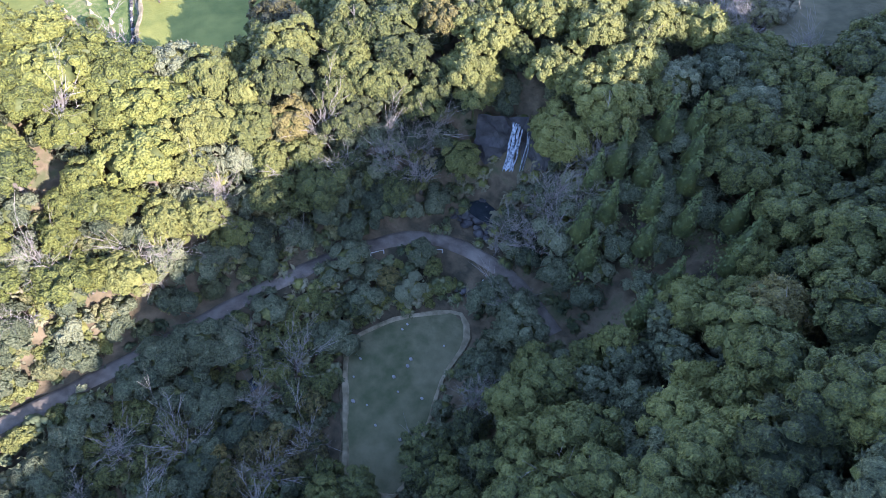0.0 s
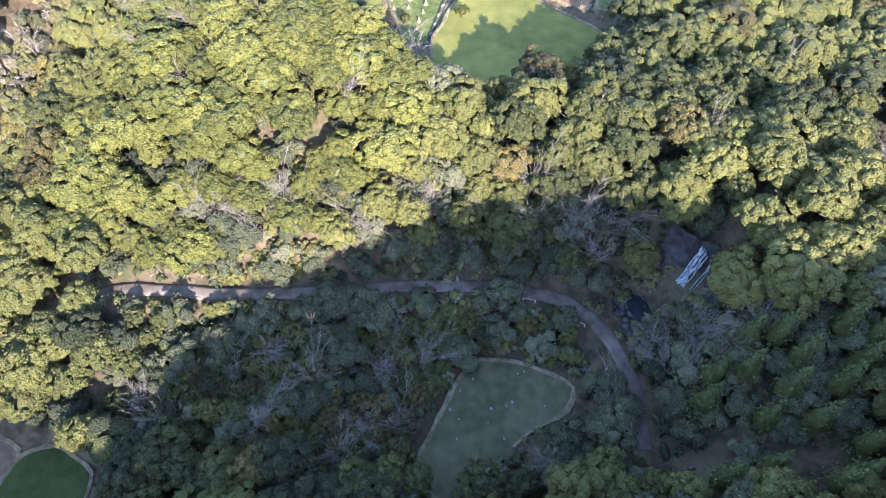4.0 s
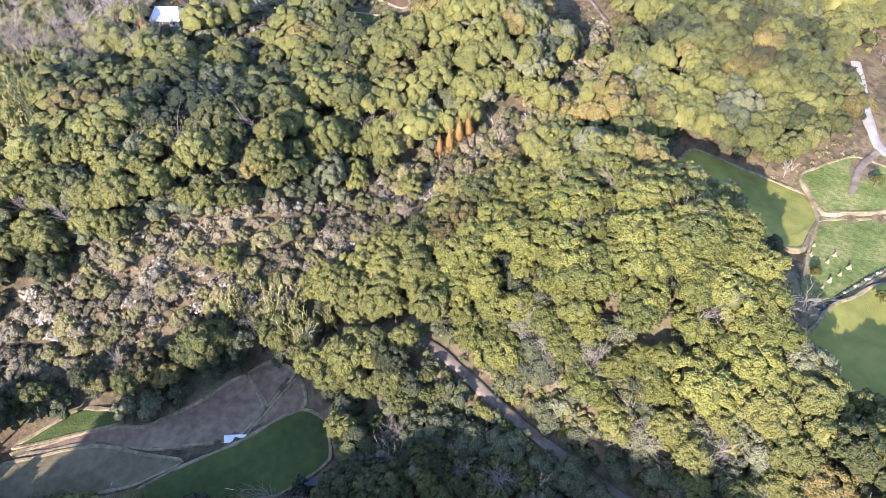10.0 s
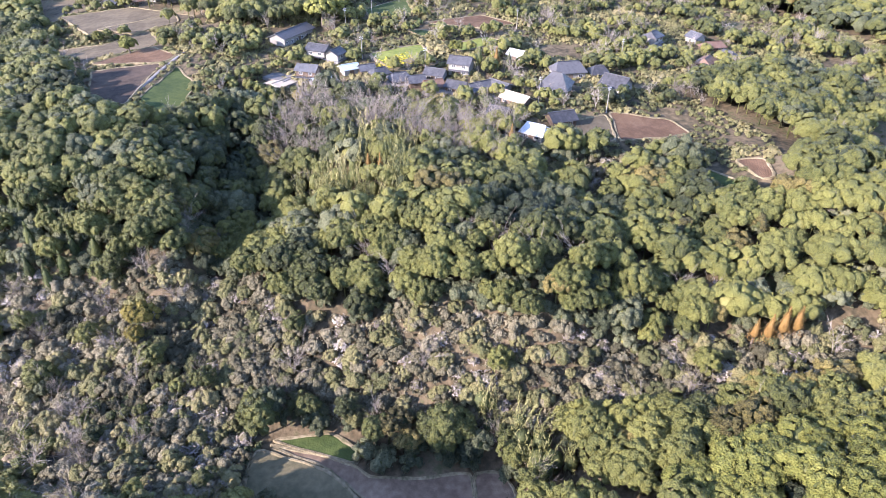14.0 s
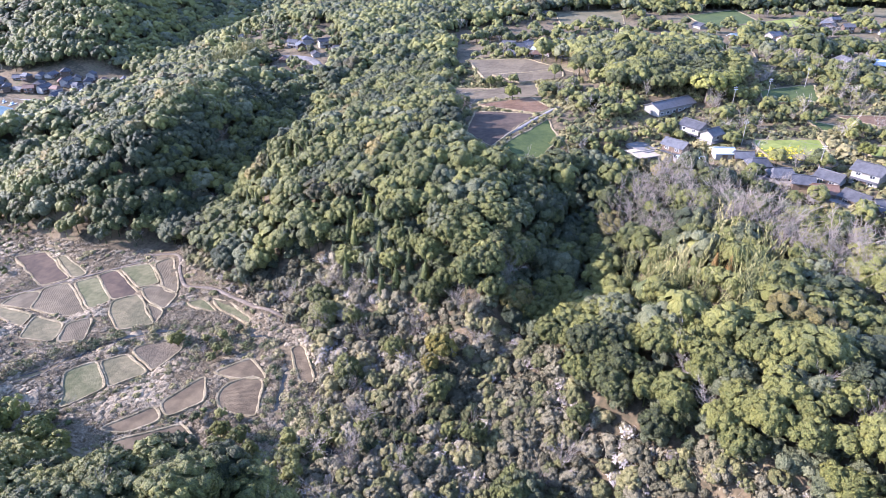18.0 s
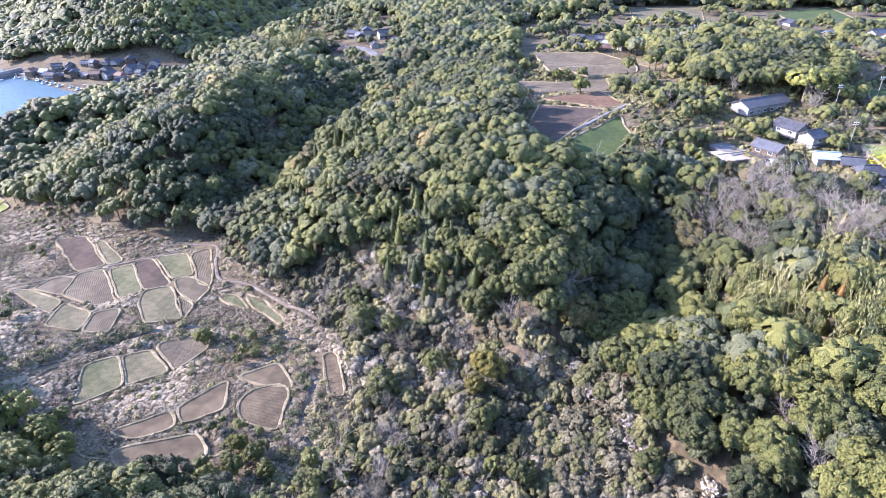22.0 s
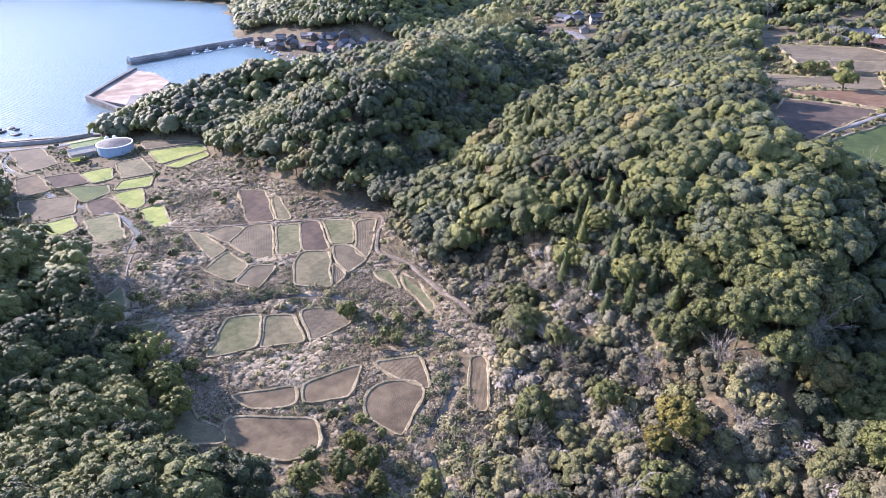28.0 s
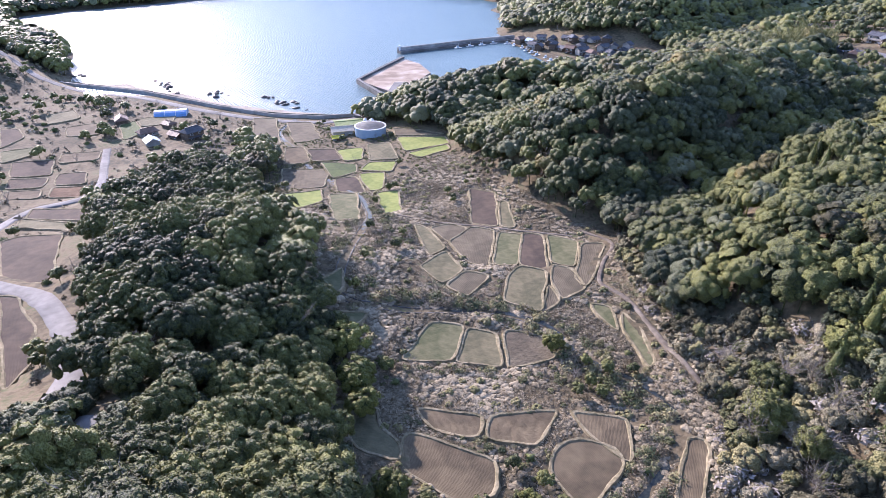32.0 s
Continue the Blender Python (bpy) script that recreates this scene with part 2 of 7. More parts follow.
# ---- landforms: heights of the ground along valleys, slopes, ridges and flats ----
LANDFORMS = dict(
    paddy_valley=[(0, 100, 23), (-35, 135, 20), (-60, 125, 19), (-80, 104, 20), (-50, 154, 18.5), (-78, 181, 17.5), (-109, 139, 17), (-98, 170, 17), (-131, 198, 13), (-163, 185, 11.5), (-200, 170, 8), (-230, 215, 5), (-273, 229, 3.5), (-300, 205, 3), (-250, 160, 5)],
    upper_paddies=[(19, 76, 21), (29, 55, 21), (51, 43, 21), (55, 32, 21.5), (40, 28, 21), (10, 90, 22), (20, 30, 24), (15, 10, 27)],
    fall_valley=[(58, -6, 31), (50, -25, 31), (44, -43, 31), (37, -57, 31), (31, -65, 31), (24, -68, 31), (14, -67, 32), (30, -46, 28), (18, -60, 28.5), (15, -45, 28), (16, -31, 27), (40, -10, 28), (30, 5, 25), (20, -10, 27), (0, -60, 33)],
    fall_head=[(25, -80, 28.5), (24, -75, 29.5), (21, -87, 46), (14, -105, 47), (33, -84, 44), (12, -80, 42)],
    south_wood=[(-5, -72, 38), (-22, -88, 46), (0, -132, 47), (-20, -52, 50), (-8, -40, 42), (40, -125, 44)],
    near_hill_foot=[(64, -8, 37), (58, -24, 39), (56, -42, 41), (46, -66, 40), (38, -80, 42), (69, 17, 31), (58, 3, 36), (76, 28, 28)],
    near_hill_crest=[(70, -22, 47), (80, -20, 49), (101, -22, 53), (98, -36, 52), (67, -42, 47), (88, -45, 54), (99, -47, 50), (60, -60, 43), (50, -78, 46), (48, -92, 46), (68, -8, 38)],
    back_fields=[(93, -67, 40), (118, -88, 40), (84, -105, 40), (76, -80, 40), (131, -31, 40), (130, -65, 40), (110, -58, 40), (160, -85, 42), (110, -125, 42), (70, -115, 43)],
    east_hill=[(165, -24, 48), (200, -34, 52), (138, -20, 45), (182, 50, 56), (166, 28, 56), (157, 16, 48), (176, 38, 59), (215, 30, 43), (205, 12, 41), (190, -2, 41)],
    gully=[(33, 69, 22), (51, 56, 23), (70, 39, 26), (94, 24, 30), (109, 15, 33), (132, 4, 36), (150, -5, 38), (172, -6, 39), (200, 0, 40), (222, 22, 43), (245, 45, 46)],
    village_hill_foot=[(13, 101, 24), (35, 77, 24), (58, 55, 27), (90, 40, 33), (108, 31, 36)],
    village_hill=[(64, 113, 45), (98, 103, 50), (116, 75, 45), (132, 57, 44), (122, 92, 49), (88, 52, 45), (63, 72, 43), (75, 89, 49), (45, 100, 38), (31, 116, 38)],
    village_front=[(90, 188, 50), (76, 204, 50), (112, 152, 52), (80, 172, 50), (84, 146, 51), (100, 130, 51), (58, 121, 43)],
    ravine=[(3, 132, 24), (21, 116, 26), (34, 131, 27), (44, 143, 28), (51, 159, 31), (54, 177, 38), (46, 194, 48)],
    plateau=[(61, 223, 56), (88, 223, 57), (107, 202, 57), (132, 168, 57), (133, 118, 57), (175, 141, 57), (215, 131, 57), (230, 114, 57), (255, 78, 53), (161, 106, 56), (170, 84, 53), (124, 105, 55), (106, 232, 57), (100, 275, 62), (128, 300, 67), (120, 330, 64), (140, 350, 60), (20, 206, 55), (72, 300, 58)],
    spur_crest=[(14, 136, 45), (26, 160, 47), (-18, 202, 48), (-14, 245, 51), (8, 165, 46), (-40, 225, 45), (-58, 252, 44), (-46, 262, 44), (-48, 194, 36), (-19, 170, 39)],
    spur_foot=[(-82, 196, 19), (-62, 174, 19), (-36, 147, 20), (-12, 116, 22), (3, 102, 23), (-31, 161, 24), (3, 121, 31)],
    ravine_west=[(-98, 220, 16), (-86, 238, 16), (-80, 262, 18), (-73, 292, 22), (-68, 330, 30)],
    ridge_two=[(-191, 243, 11), (-158, 223, 13), (-173, 246, 20), (-156, 234, 21), (-147, 247, 33), (-122, 256, 40), (-116, 238, 25), (-113, 298, 47), (-112, 340, 46), (-166, 290, 28), (-150, 332, 33), (-200, 300, 12), (-116, 383, 41), (-80, 380, 36)],
    ridge_three=[(-272, 272, 4), (-264, 290, 15), (-246, 339, 22), (-203, 356, 26), (-290, 330, 3), (-262, 372, 4), (-210, 400, 12), (-225, 305, 7), (-190, 320, 13)],
    west_hill=[(-138, 84, 32), (-150, 102, 32), (-172, 119, 25), (-112, 92, 27), (-98, 68, 36), (-80, 63, 36), (-79, 48, 44), (-102, 96, 22), (-85, 88, 25), (-60, 86, 24), (-30, 80, 25), (-232, 142, 18), (-262, 140, 15), (-252, 156, 15), (-212, 132, 20)],
    # crest is out of view; added, with heights set by the shadow it casts eastward
    shading_hill=[(-55, 0, 72), (-60, -35, 83), (-38, -30, 63), (-62, -70, 82), (-66, -105, 77), (-70, -140, 74.5), (-32, 25, 53), (-80, 20, 65), (-32, 46, 52), (-36, 60, 52), (-42, 70, 46), (-42, 40, 56), (0, 55, 26)],
    west_flats=[(-338, 105, 4), (-280, 117, 6), (-249, 84, 10), (-190, 66, 19), (-155, 66, 23), (-136, 62, 26), (-119, 50, 31), (-400, 150, 4), (-330, 180, 3), (-200, 40, 20), (-450, 130, 6)],
    shore=[(-590, 195, 0), (-545, 185, 0), (-510, 172, 0), (-450, 202, 0), (-382, 221, 0), (-341, 237, 0), (-314, 258, 0), (-306, 283, 0), (-310, 330, -1), (-285, 395, 0), (-300, 450, 0.5), (-380, 530, 1)],
    sea_bed=[(-500, 300, -6), (-450, 470, -6), (-700, 400, -8), (-900, 650, -8), (-620, 700, -8), (-345, 425, -4), (-420, 300, -4), (-860, 330, -6), (-400, 260, -3), (-560, 210, -3), (-350, 290, -3), (-800, 250, -6)],
    harbour_mountain=[(-405, 545, 2), (-360, 590, 24), (-320, 620, 52), (-330, 700, 95), (-400, 800, 110), (-300, 560, 22), (-285, 605, 42), (-240, 570, 8), (-215, 620, 12), (-200, 700, 22), (-160, 800, 40), (-470, 640, 2), (-565, 760, 0), (-480, 780, 60), (-290, 520, 4), (-232, 500, 8), (-200, 520, 16), (-170, 560, 34)],
    far_headland=[(-1150, 480, 2), (-1250, 560, 50), (-1000, 760, 2), (-1100, 900, 70), (-510, 128, 8), (-530, 140, 20), (-560, 120, 34), (-600, 60, 40), (-950, 250, 2), (-1000, 220, 30), (-940, 470, 1), (-1020, 480, 30)],
    far_plateau=[(-91, 406, 38), (-160, 585, 38), (-75, 466, 44), (0, 420, 46), (49, 365, 55), (124, 416, 51), (93, 440, 51), (48, 480, 49), (230, 540, 57), (222, 411, 57), (-60, 600, 48), (60, 650, 55), (300, 700, 60), (0, 900, 75), (400, 950, 70)],
    far_country=[(400, 300, 58), (400, 0, 55), (300, -150, 50), (0, -250, 55), (-150, -150, 66), (-300, -100, 25), (-500, 0, 12), (600, 600, 62), (700, 200, 60), (300, -500, 60), (-300, -500, 60)],
)
CONTROL = np.array([q for line in LANDFORMS.values() for q in line], float)
_r = np.sqrt(((CONTROL[:, None, :2] - CONTROL[None, :, :2]) ** 2).sum(-1) + 8.0 ** 2)
_w = np.linalg.solve(_r - 1.6 * np.eye(len(CONTROL)), CONTROL[:, 2] - 40)


def rolling(x, y):
    """The height of the natural ground at points of the plan."""
    x, y = np.asarray(x, float), np.asarray(y, float)
    z = np.full(x.shape, 40.0)
    for (cx, cy, _), w in zip(CONTROL, _w):
        z += w * np.sqrt((x - cx) ** 2 + (y - cy) ** 2 + 64.0)
    far = np.clip((np.hypot(x, y - 300) - 1300) / 900, 0, 1)
    return z * (1 - far) + 30 * far * (x > -700) - 6 * far * (x <= -700)

# ---- fields: kind and outline on the plan ----
FIELDS = {}
FIELDS['dark_strip'] = ('plough', [(-164.5, 215.8), (-152.1, 217.5), (-132.6, 195.1), (-141, 191.3)])
FIELDS['pale_strip'] = ('stubble', [(-145.3, 210.8), (-142.3, 212.2), (-126.8, 197.3), (-131.1, 194.9)])
FIELDS['a1'] = ('earth', [(-148.1, 177.3), (-146, 185), (-138.2, 186.6), (-134.7, 172.9)])
FIELDS['a2'] = ('earth', [(-134.7, 172.9), (-138.1, 188), (-130.2, 190.7), (-113.8, 168.6), (-120.1, 166.1)])
FIELDS['a3'] = ('grassy', [(-128.7, 190.4), (-121.3, 193.9), (-108.2, 175.3), (-113.6, 170.3)])
FIELDS['a4'] = ('plough', [(-121.7, 194.7), (-115.5, 198.2), (-99.5, 177.7), (-107.9, 175.5)])
FIELDS['a5'] = ('grassy', [(-114.7, 198.7), (-104.2, 200.7), (-95.3, 184.8), (-101.6, 182.9)])
FIELDS['a6'] = ('earth', [(-102.1, 199.8), (-97, 203.5), (-89.5, 188.2), (-85.7, 176.8), (-90.9, 178.9)])
FIELDS['a7'] = ('earth', [(-100.4, 181.1), (-94.5, 183), (-86, 176.6), (-87, 167.2), (-95, 173.3)])
FIELDS['a8'] = ('stubble', [(-105.5, 167.4), (-106.9, 173.6), (-99, 177), (-87.7, 158.8), (-97.8, 155.8)])
FIELDS['a9'] = ('earth', [(-94.2, 171), (-86.9, 166.5), (-87.5, 159)])
FIELDS['a10'] = ('earth', [(-114.4, 150.5), (-116.3, 160.5), (-109.3, 163.8), (-105.9, 151.1)])
FIELDS['a11'] = ('stubble', [(-127.1, 152.6), (-129.5, 166.1), (-117.4, 161), (-115.5, 150.7)])
FIELDS['a12'] = ('stubble', [(-153.1, 174.7), (-147.9, 175.8), (-131.8, 168.5), (-131.2, 160.8)])
FIELDS['b1'] = ('grassy', [(-104.3, 135.1), (-97.4, 140.2), (-89.5, 127.3), (-97.4, 119)])
FIELDS['b2'] = ('stubble', [(-96.5, 140.3), (-89.9, 143.5), (-80.2, 134.2), (-89.1, 127.7)])
FIELDS['b3'] = ('scrubplot', [(-89.5, 146.5), (-80.4, 150.9), (-73.6, 145.9), (-79.5, 134.8)])
FIELDS['b4'] = ('grassy', [(-81.3, 171.1), (-76.1, 172.8), (-68.6, 165), (-77.2, 167.9)])
FIELDS['b5'] = ('grassy', [(-72.6, 172.6), (-65.8, 169.2), (-56.1, 159.1), (-56.6, 155.9), (-68.7, 166.5)])
FIELDS['c1'] = ('plough2', [(-83.5, 110), (-72, 118.4), (-68.4, 113.1), (-76.3, 108.1)])
FIELDS['c2'] = ('plough2', [(-71.1, 119.2), (-62.1, 130.3), (-59.7, 119.2), (-67.5, 113.9)])
FIELDS['c3'] = ('plough2', [(-60.8, 131.4), (-51.4, 138), (-44.6, 127.6), (-53.6, 128.5)])
FIELDS['c4'] = ('plough2', [(-56.9, 121.9), (-55.1, 126.3), (-48.5, 129.1), (-45.3, 126.7), (-44.2, 112.5), (-54.5, 115.8)])
FIELDS['c5'] = ('plough2', [(-79.2, 103.3), (-74.5, 105.9), (-62.4, 110.7), (-57.2, 104.4), (-60.5, 98.4), (-72.5, 96.6)])
FIELDS['c6'] = ('stubble', [(-94.5, 97.5), (-89, 104.2), (-82.7, 100.3), (-77, 100.6), (-73.1, 97.1), (-80.8, 93.3)])
FIELDS['c7'] = ('plough2', [(-40.4, 140.2), (-37.3, 142.1), (-35.1, 139.5), (-30.7, 124.4), (-34.6, 124.7)])
FIELDS['d1'] = ('lush', [(-194.1, 192.7), (-189.9, 200.3), (-170, 184.4), (-170.9, 177)])
FIELDS['d2'] = ('lush', [(-221, 204.5), (-213.2, 213.6), (-198.4, 199.2), (-200.8, 193.9)])
FIELDS['d3'] = ('lush', [(-228.8, 216.7), (-219, 226.5), (-211.9, 215.8), (-223.6, 207.6)])
FIELDS['d4'] = ('lush', [(-256, 219.2), (-248.9, 229.4), (-235.5, 218.2), (-240.6, 211.2)])
FIELDS['d5'] = ('lush', [(-215, 161.2), (-214.3, 179.8), (-200.8, 170.9), (-193.2, 148.8)])
FIELDS['d6'] = ('grassy', [(-206, 177.9), (-199.8, 187.1), (-171.4, 166), (-173.5, 156.7)])
FIELDS['d7'] = ('earth', [(-255.5, 186.7), (-236.8, 200.4), (-220.7, 185.3), (-229.5, 170)])
FIELDS['e1'] = ('earth', [(-342.6, 222.5), (-333.4, 232.4), (-285.3, 205), (-308.8, 204)])
FIELDS['e2'] = ('earth', [(-321.4, 232), (-311.4, 241.9), (-279.5, 226.4), (-283.1, 211.7)])
FIELDS['e3'] = ('lush', [(-245.4, 249), (-225.5, 264), (-215.8, 257.9), (-225.6, 237)])
FIELDS['e4'] = ('earth', [(-258.3, 258.7), (-242.8, 264.8), (-228.1, 266.7), (-248.4, 250.6)])
FIELDS['f1'] = ('grassy', [(-129.3, 116.7), (-133.9, 130.7), (-124, 123.6), (-124.7, 114.9)])
FIELDS['f2'] = ('grassy', [(-119.4, 115.7), (-114.5, 123.7), (-111.6, 117.6)])
FIELDS['t1'] = ('terrace', [(16.7, 74.3), (24.5, 62.1), (27.3, 51.2), (35.4, 35.3), (43.7, 32.9), (49.8, 42.4), (40.7, 47.2), (30.8, 53.7), (30.7, 57.5), (23.8, 66.8)])
FIELDS['t2'] = ('terrace', [(50.3, 41.8), (54.8, 38.3), (53.8, 31.4), (46.7, 33.1), (44.4, 32.7)])
FIELDS['t3'] = ('terrace', [(45.7, 32.2), (53.3, 30.7), (47.4, 25.1), (37.1, 30.7), (36.4, 33.9)])
FIELDS['t4'] = ('lush2', [(17.9, 75), (29.9, 69), (32.6, 61.1), (31.1, 57.9), (24.1, 67.3)])
FIELDS['t5'] = ('stubble', [(13.5, 75.2), (24.7, 60.4), (26.2, 51.5), (28.4, 40.7), (20.2, 47.3), (7.7, 65.1)])
FIELDS['t6'] = ('lush2', [(34.4, 34.3), (46.5, 25.1), (45.3, 19.5), (38, 14), (28, 20), (19, 33), (13, 46), (19, 46.5), (28, 39.5)])
FIELDS['g1'] = ('lawn', [(92.6, -66.9), (115.8, -87.2), (111.9, -92.8), (82.7, -104.3), (71.3, -91.3), (68.3, -65.2), (76.2, -59.3)])
FIELDS['g2'] = ('lawn', [(117.6, -29.3), (139.1, -37.9), (131.6, -65.6), (122.8, -67.4), (109.1, -63.1), (107.8, -47.6)])
FIELDS['g3'] = ('rough', [(122.8, -67.4), (129.7, -82.5), (119.9, -88.3), (94.7, -68.1), (95.1, -63)])
FIELDS['g6'] = ('rough', [(124.5, -68.3), (138, -63.5), (150, -76), (147, -88), (137, -96), (128, -93), (122.5, -89.5), (131.5, -83)])
FIELDS['g7'] = ('rough', [(108.6, -121.8), (95, -131.2), (81, -145), (70, -138), (80, -122), (88.6, -106)])
FIELDS['g4'] = ('plough4', [(127.6, -96.3), (128.2, -112.4), (110.7, -120.6), (89.9, -104.4), (111.4, -96)])
FIELDS['g5'] = ('plough4', [(127.5, -133.6), (115.7, -144.7), (105.5, -140.5), (111.1, -134.2)])
FIELDS['w1'] = ('grassy', [(29.5, -46.4), (25.6, -53.4), (17.8, -59.9), (14.2, -56.2), (14.4, -48.9), (11.6, -41.7), (9.7, -32.4), (16.3, -30.3)])
FIELDS['w2'] = ('lush2', [(19.4, -63.2), (18.4, -65.5), (15.6, -63.5), (17.1, -60.3)])
FIELDS['w3'] = ('stubble', [(0.5, -118), (-2, -130), (-3, -142), (-20, -142), (-14, -122), (-7, -114.5)])
FIELDS['v1'] = ('plough3', [(161.5, 110.1), (175.1, 95.1), (173, 84.3), (149, 93.5)])
FIELDS['v2'] = ('earth', [(123.4, 114.2), (158.2, 108.4), (147.5, 94.1), (118.2, 108.5)])
FIELDS['v3'] = ('earth', [(20, 300.2), (59.2, 309.8), (57.9, 283.6), (24.4, 279.1)])
FIELDS['u1'] = ('plough', [(24.6, 260.5), (50, 251.3), (26.5, 212.7), (18.2, 230.2)])
FIELDS['u2'] = ('plough3', [(25.8, 272.1), (52.4, 279.2), (58.3, 254.8), (50, 251.3)])
FIELDS['u3'] = ('lush2', [(26.2, 210.2), (53.5, 243.4), (53.9, 222.1), (44.1, 206.2), (28.3, 202.1)])
FIELDS['u4'] = ('earth', [(13.7, 320.5), (42.4, 306.2), (47.5, 282.4), (25.1, 279.5)])
FIELDS['u5'] = ('earth', [(30.7, 376.1), (64, 364.7), (85.5, 312.7), (62.3, 317.8), (35.6, 325.3)])
FIELDS['u6'] = ('plough3', [(165.2, 228.5), (196.3, 224.9), (200.5, 203.5), (182.5, 205.4)])
FIELDS['u7'] = ('lush', [(123, 208.2), (146.7, 205.1), (143.1, 191), (121.3, 190.9)])
FIELDS['u8'] = ('lush2', [(152.5, 223.8), (162.1, 215), (152.1, 210.3)])
FIELDS['u9'] = ('lush2', [(152.2, 261.2), (180.5, 269), (168.5, 243.2), (144.9, 243.6)])
FIELDS['u10'] = ('lush', [(236.8, 467.7), (310.5, 508.3), (296.2, 466.1), (246.8, 450.8)])
FIELDS['v4'] = ('lush2', [(157.4, 68.8), (157.8, 58), (159.1, 48.4), (153.4, 45.9), (149.8, 60.7)])
FIELDS['v5'] = ('plough3', [(166.2, 64.1), (172.2, 58.6), (163.5, 50), (160.1, 51.8)])
FIELDS['v6'] = ('stubble', [(273.9, 57.9), (305.8, 42.9), (301.6, 34.4), (281, 39.1)])
FIELDS['u11'] = ('stubble', [(120.6, 564.9), (180.6, 565.9), (163.1, 499.1), (115.3, 504.4)])
FIELDS['u12'] = ('lush2', [(222, 522.7), (274.1, 548.5), (265.2, 487.8), (215.9, 461.4)])
FIELDS['u13'] = ('stubble', [(360.9, 549.8), (422.9, 528.2), (392.5, 493.7), (341.3, 508.9)])
FIELDS['u14'] = ('lush', [(154.8, 195.5), (176.4, 196.9), (179.1, 187.8), (155.3, 185.8)])
FIELDS['u15'] = ('earth', [(165.3, 345.5), (195.1, 355.7), (178.4, 316.4), (150.4, 305.4)])
FIELDS['u16'] = ('stubble', [(265.3, 405.8), (306.4, 410.7), (281.1, 367.5), (244.9, 365.2)])
FIELDS['u17'] = ('earth', [(39.6, 332.6), (61.2, 329.3), (77.6, 331.8), (74.7, 311.5), (51.8, 309.7)])
FIELDS['l5'] = ('plough', [(-239.2, 72.1), (-238.4, 78.4), (-227.3, 87.7), (-191.4, 74.3), (-201, 64.7)])
FIELDS['l7'] = ('plough', [(-187.9, 62.1), (-183.5, 65), (-159.1, 63.5), (-149.5, 61.8), (-139, 52.6)])
FIELDS['n1'] = ('plough', [(-268.2, 209.6), (-258.7, 219.6), (-243.3, 212.2), (-252.1, 202.3)])
FIELDS['n3'] = ('lush2', [(-248.1, 203.7), (-232.3, 212.5), (-224.6, 206.1), (-226.2, 194.6), (-234.7, 197.9)])
FIELDS['n4'] = ('plough', [(-224.6, 194.4), (-219.3, 201.8), (-200, 192), (-210.9, 184.9)])
FIELDS['n5'] = ('stubble', [(-250.5, 233.5), (-243.4, 242.5), (-221.6, 228.9), (-230.6, 219.1)])
FIELDS['n6'] = ('lush', [(-222.2, 235.6), (-215.5, 255.1), (-209.1, 251), (-212.9, 234.2)])
FIELDS['n7'] = ('plough2', [(-278.5, 203.5), (-273.6, 211.2), (-252.8, 200.6), (-258.4, 190)])
FIELDS['k1'] = ('plough', [(-350.6, 101.1), (-340.8, 116.3), (-320.3, 108.7), (-329.9, 94.7)])
FIELDS['k2'] = ('plough', [(-326.1, 93.5), (-316.8, 107), (-305.8, 101.5), (-314.1, 89.1)])
FIELDS['k3'] = ('plough2', [(-310.1, 88.2), (-302.1, 100.2), (-292.8, 96.2), (-300.7, 84.7)])
FIELDS['k5'] = ('plough', [(-318.7, 110.9), (-312.4, 121.5), (-297.2, 115.6), (-304.6, 105.5)])
FIELDS['k6'] = ('plough3', [(-302, 103.8), (-292.7, 115), (-279.3, 110), (-289.9, 98.9)])
FIELDS['k7'] = ('plough', [(-274.7, 90.1), (-246.4, 106.4), (-235.5, 100.4), (-265, 85.1)])
FIELDS['k8'] = ('stubble', [(-264, 83.3), (-232.8, 98.2), (-228, 94.1), (-257.1, 80.4)])
FIELDS['k10'] = ('plough2', [(-347.9, 121.5), (-338.7, 136.9), (-326.8, 131.2), (-334.6, 116)])
FIELDS['k11'] = ('stubble', [(-423.2, 136.1), (-424.4, 151.7), (-404.6, 149.3), (-402.3, 132.1)])
FIELDS['k12'] = ('plough2', [(-391.4, 137.4), (-389.3, 152.8), (-367.7, 145.6), (-374.5, 132.1)])
FIELDS['k13'] = ('lush2', [(-378.5, 160.2), (-381.5, 170.3), (-355.9, 164.5), (-349.5, 151.7)])
FIELDS['k14'] = ('stubble', [(-385.1, 172.9), (-382.9, 194.9), (-364.4, 184.1), (-368.5, 168.5)])
FIELDS['k15'] = ('plough', [(-412.1, 111.1), (-402.3, 117.8), (-385.8, 115.3), (-375.1, 102.1)])
FIELDS['k16'] = ('grassy', [(-369.9, 100.8), (-366.4, 119.3), (-355.1, 111), (-352.2, 96.5)])

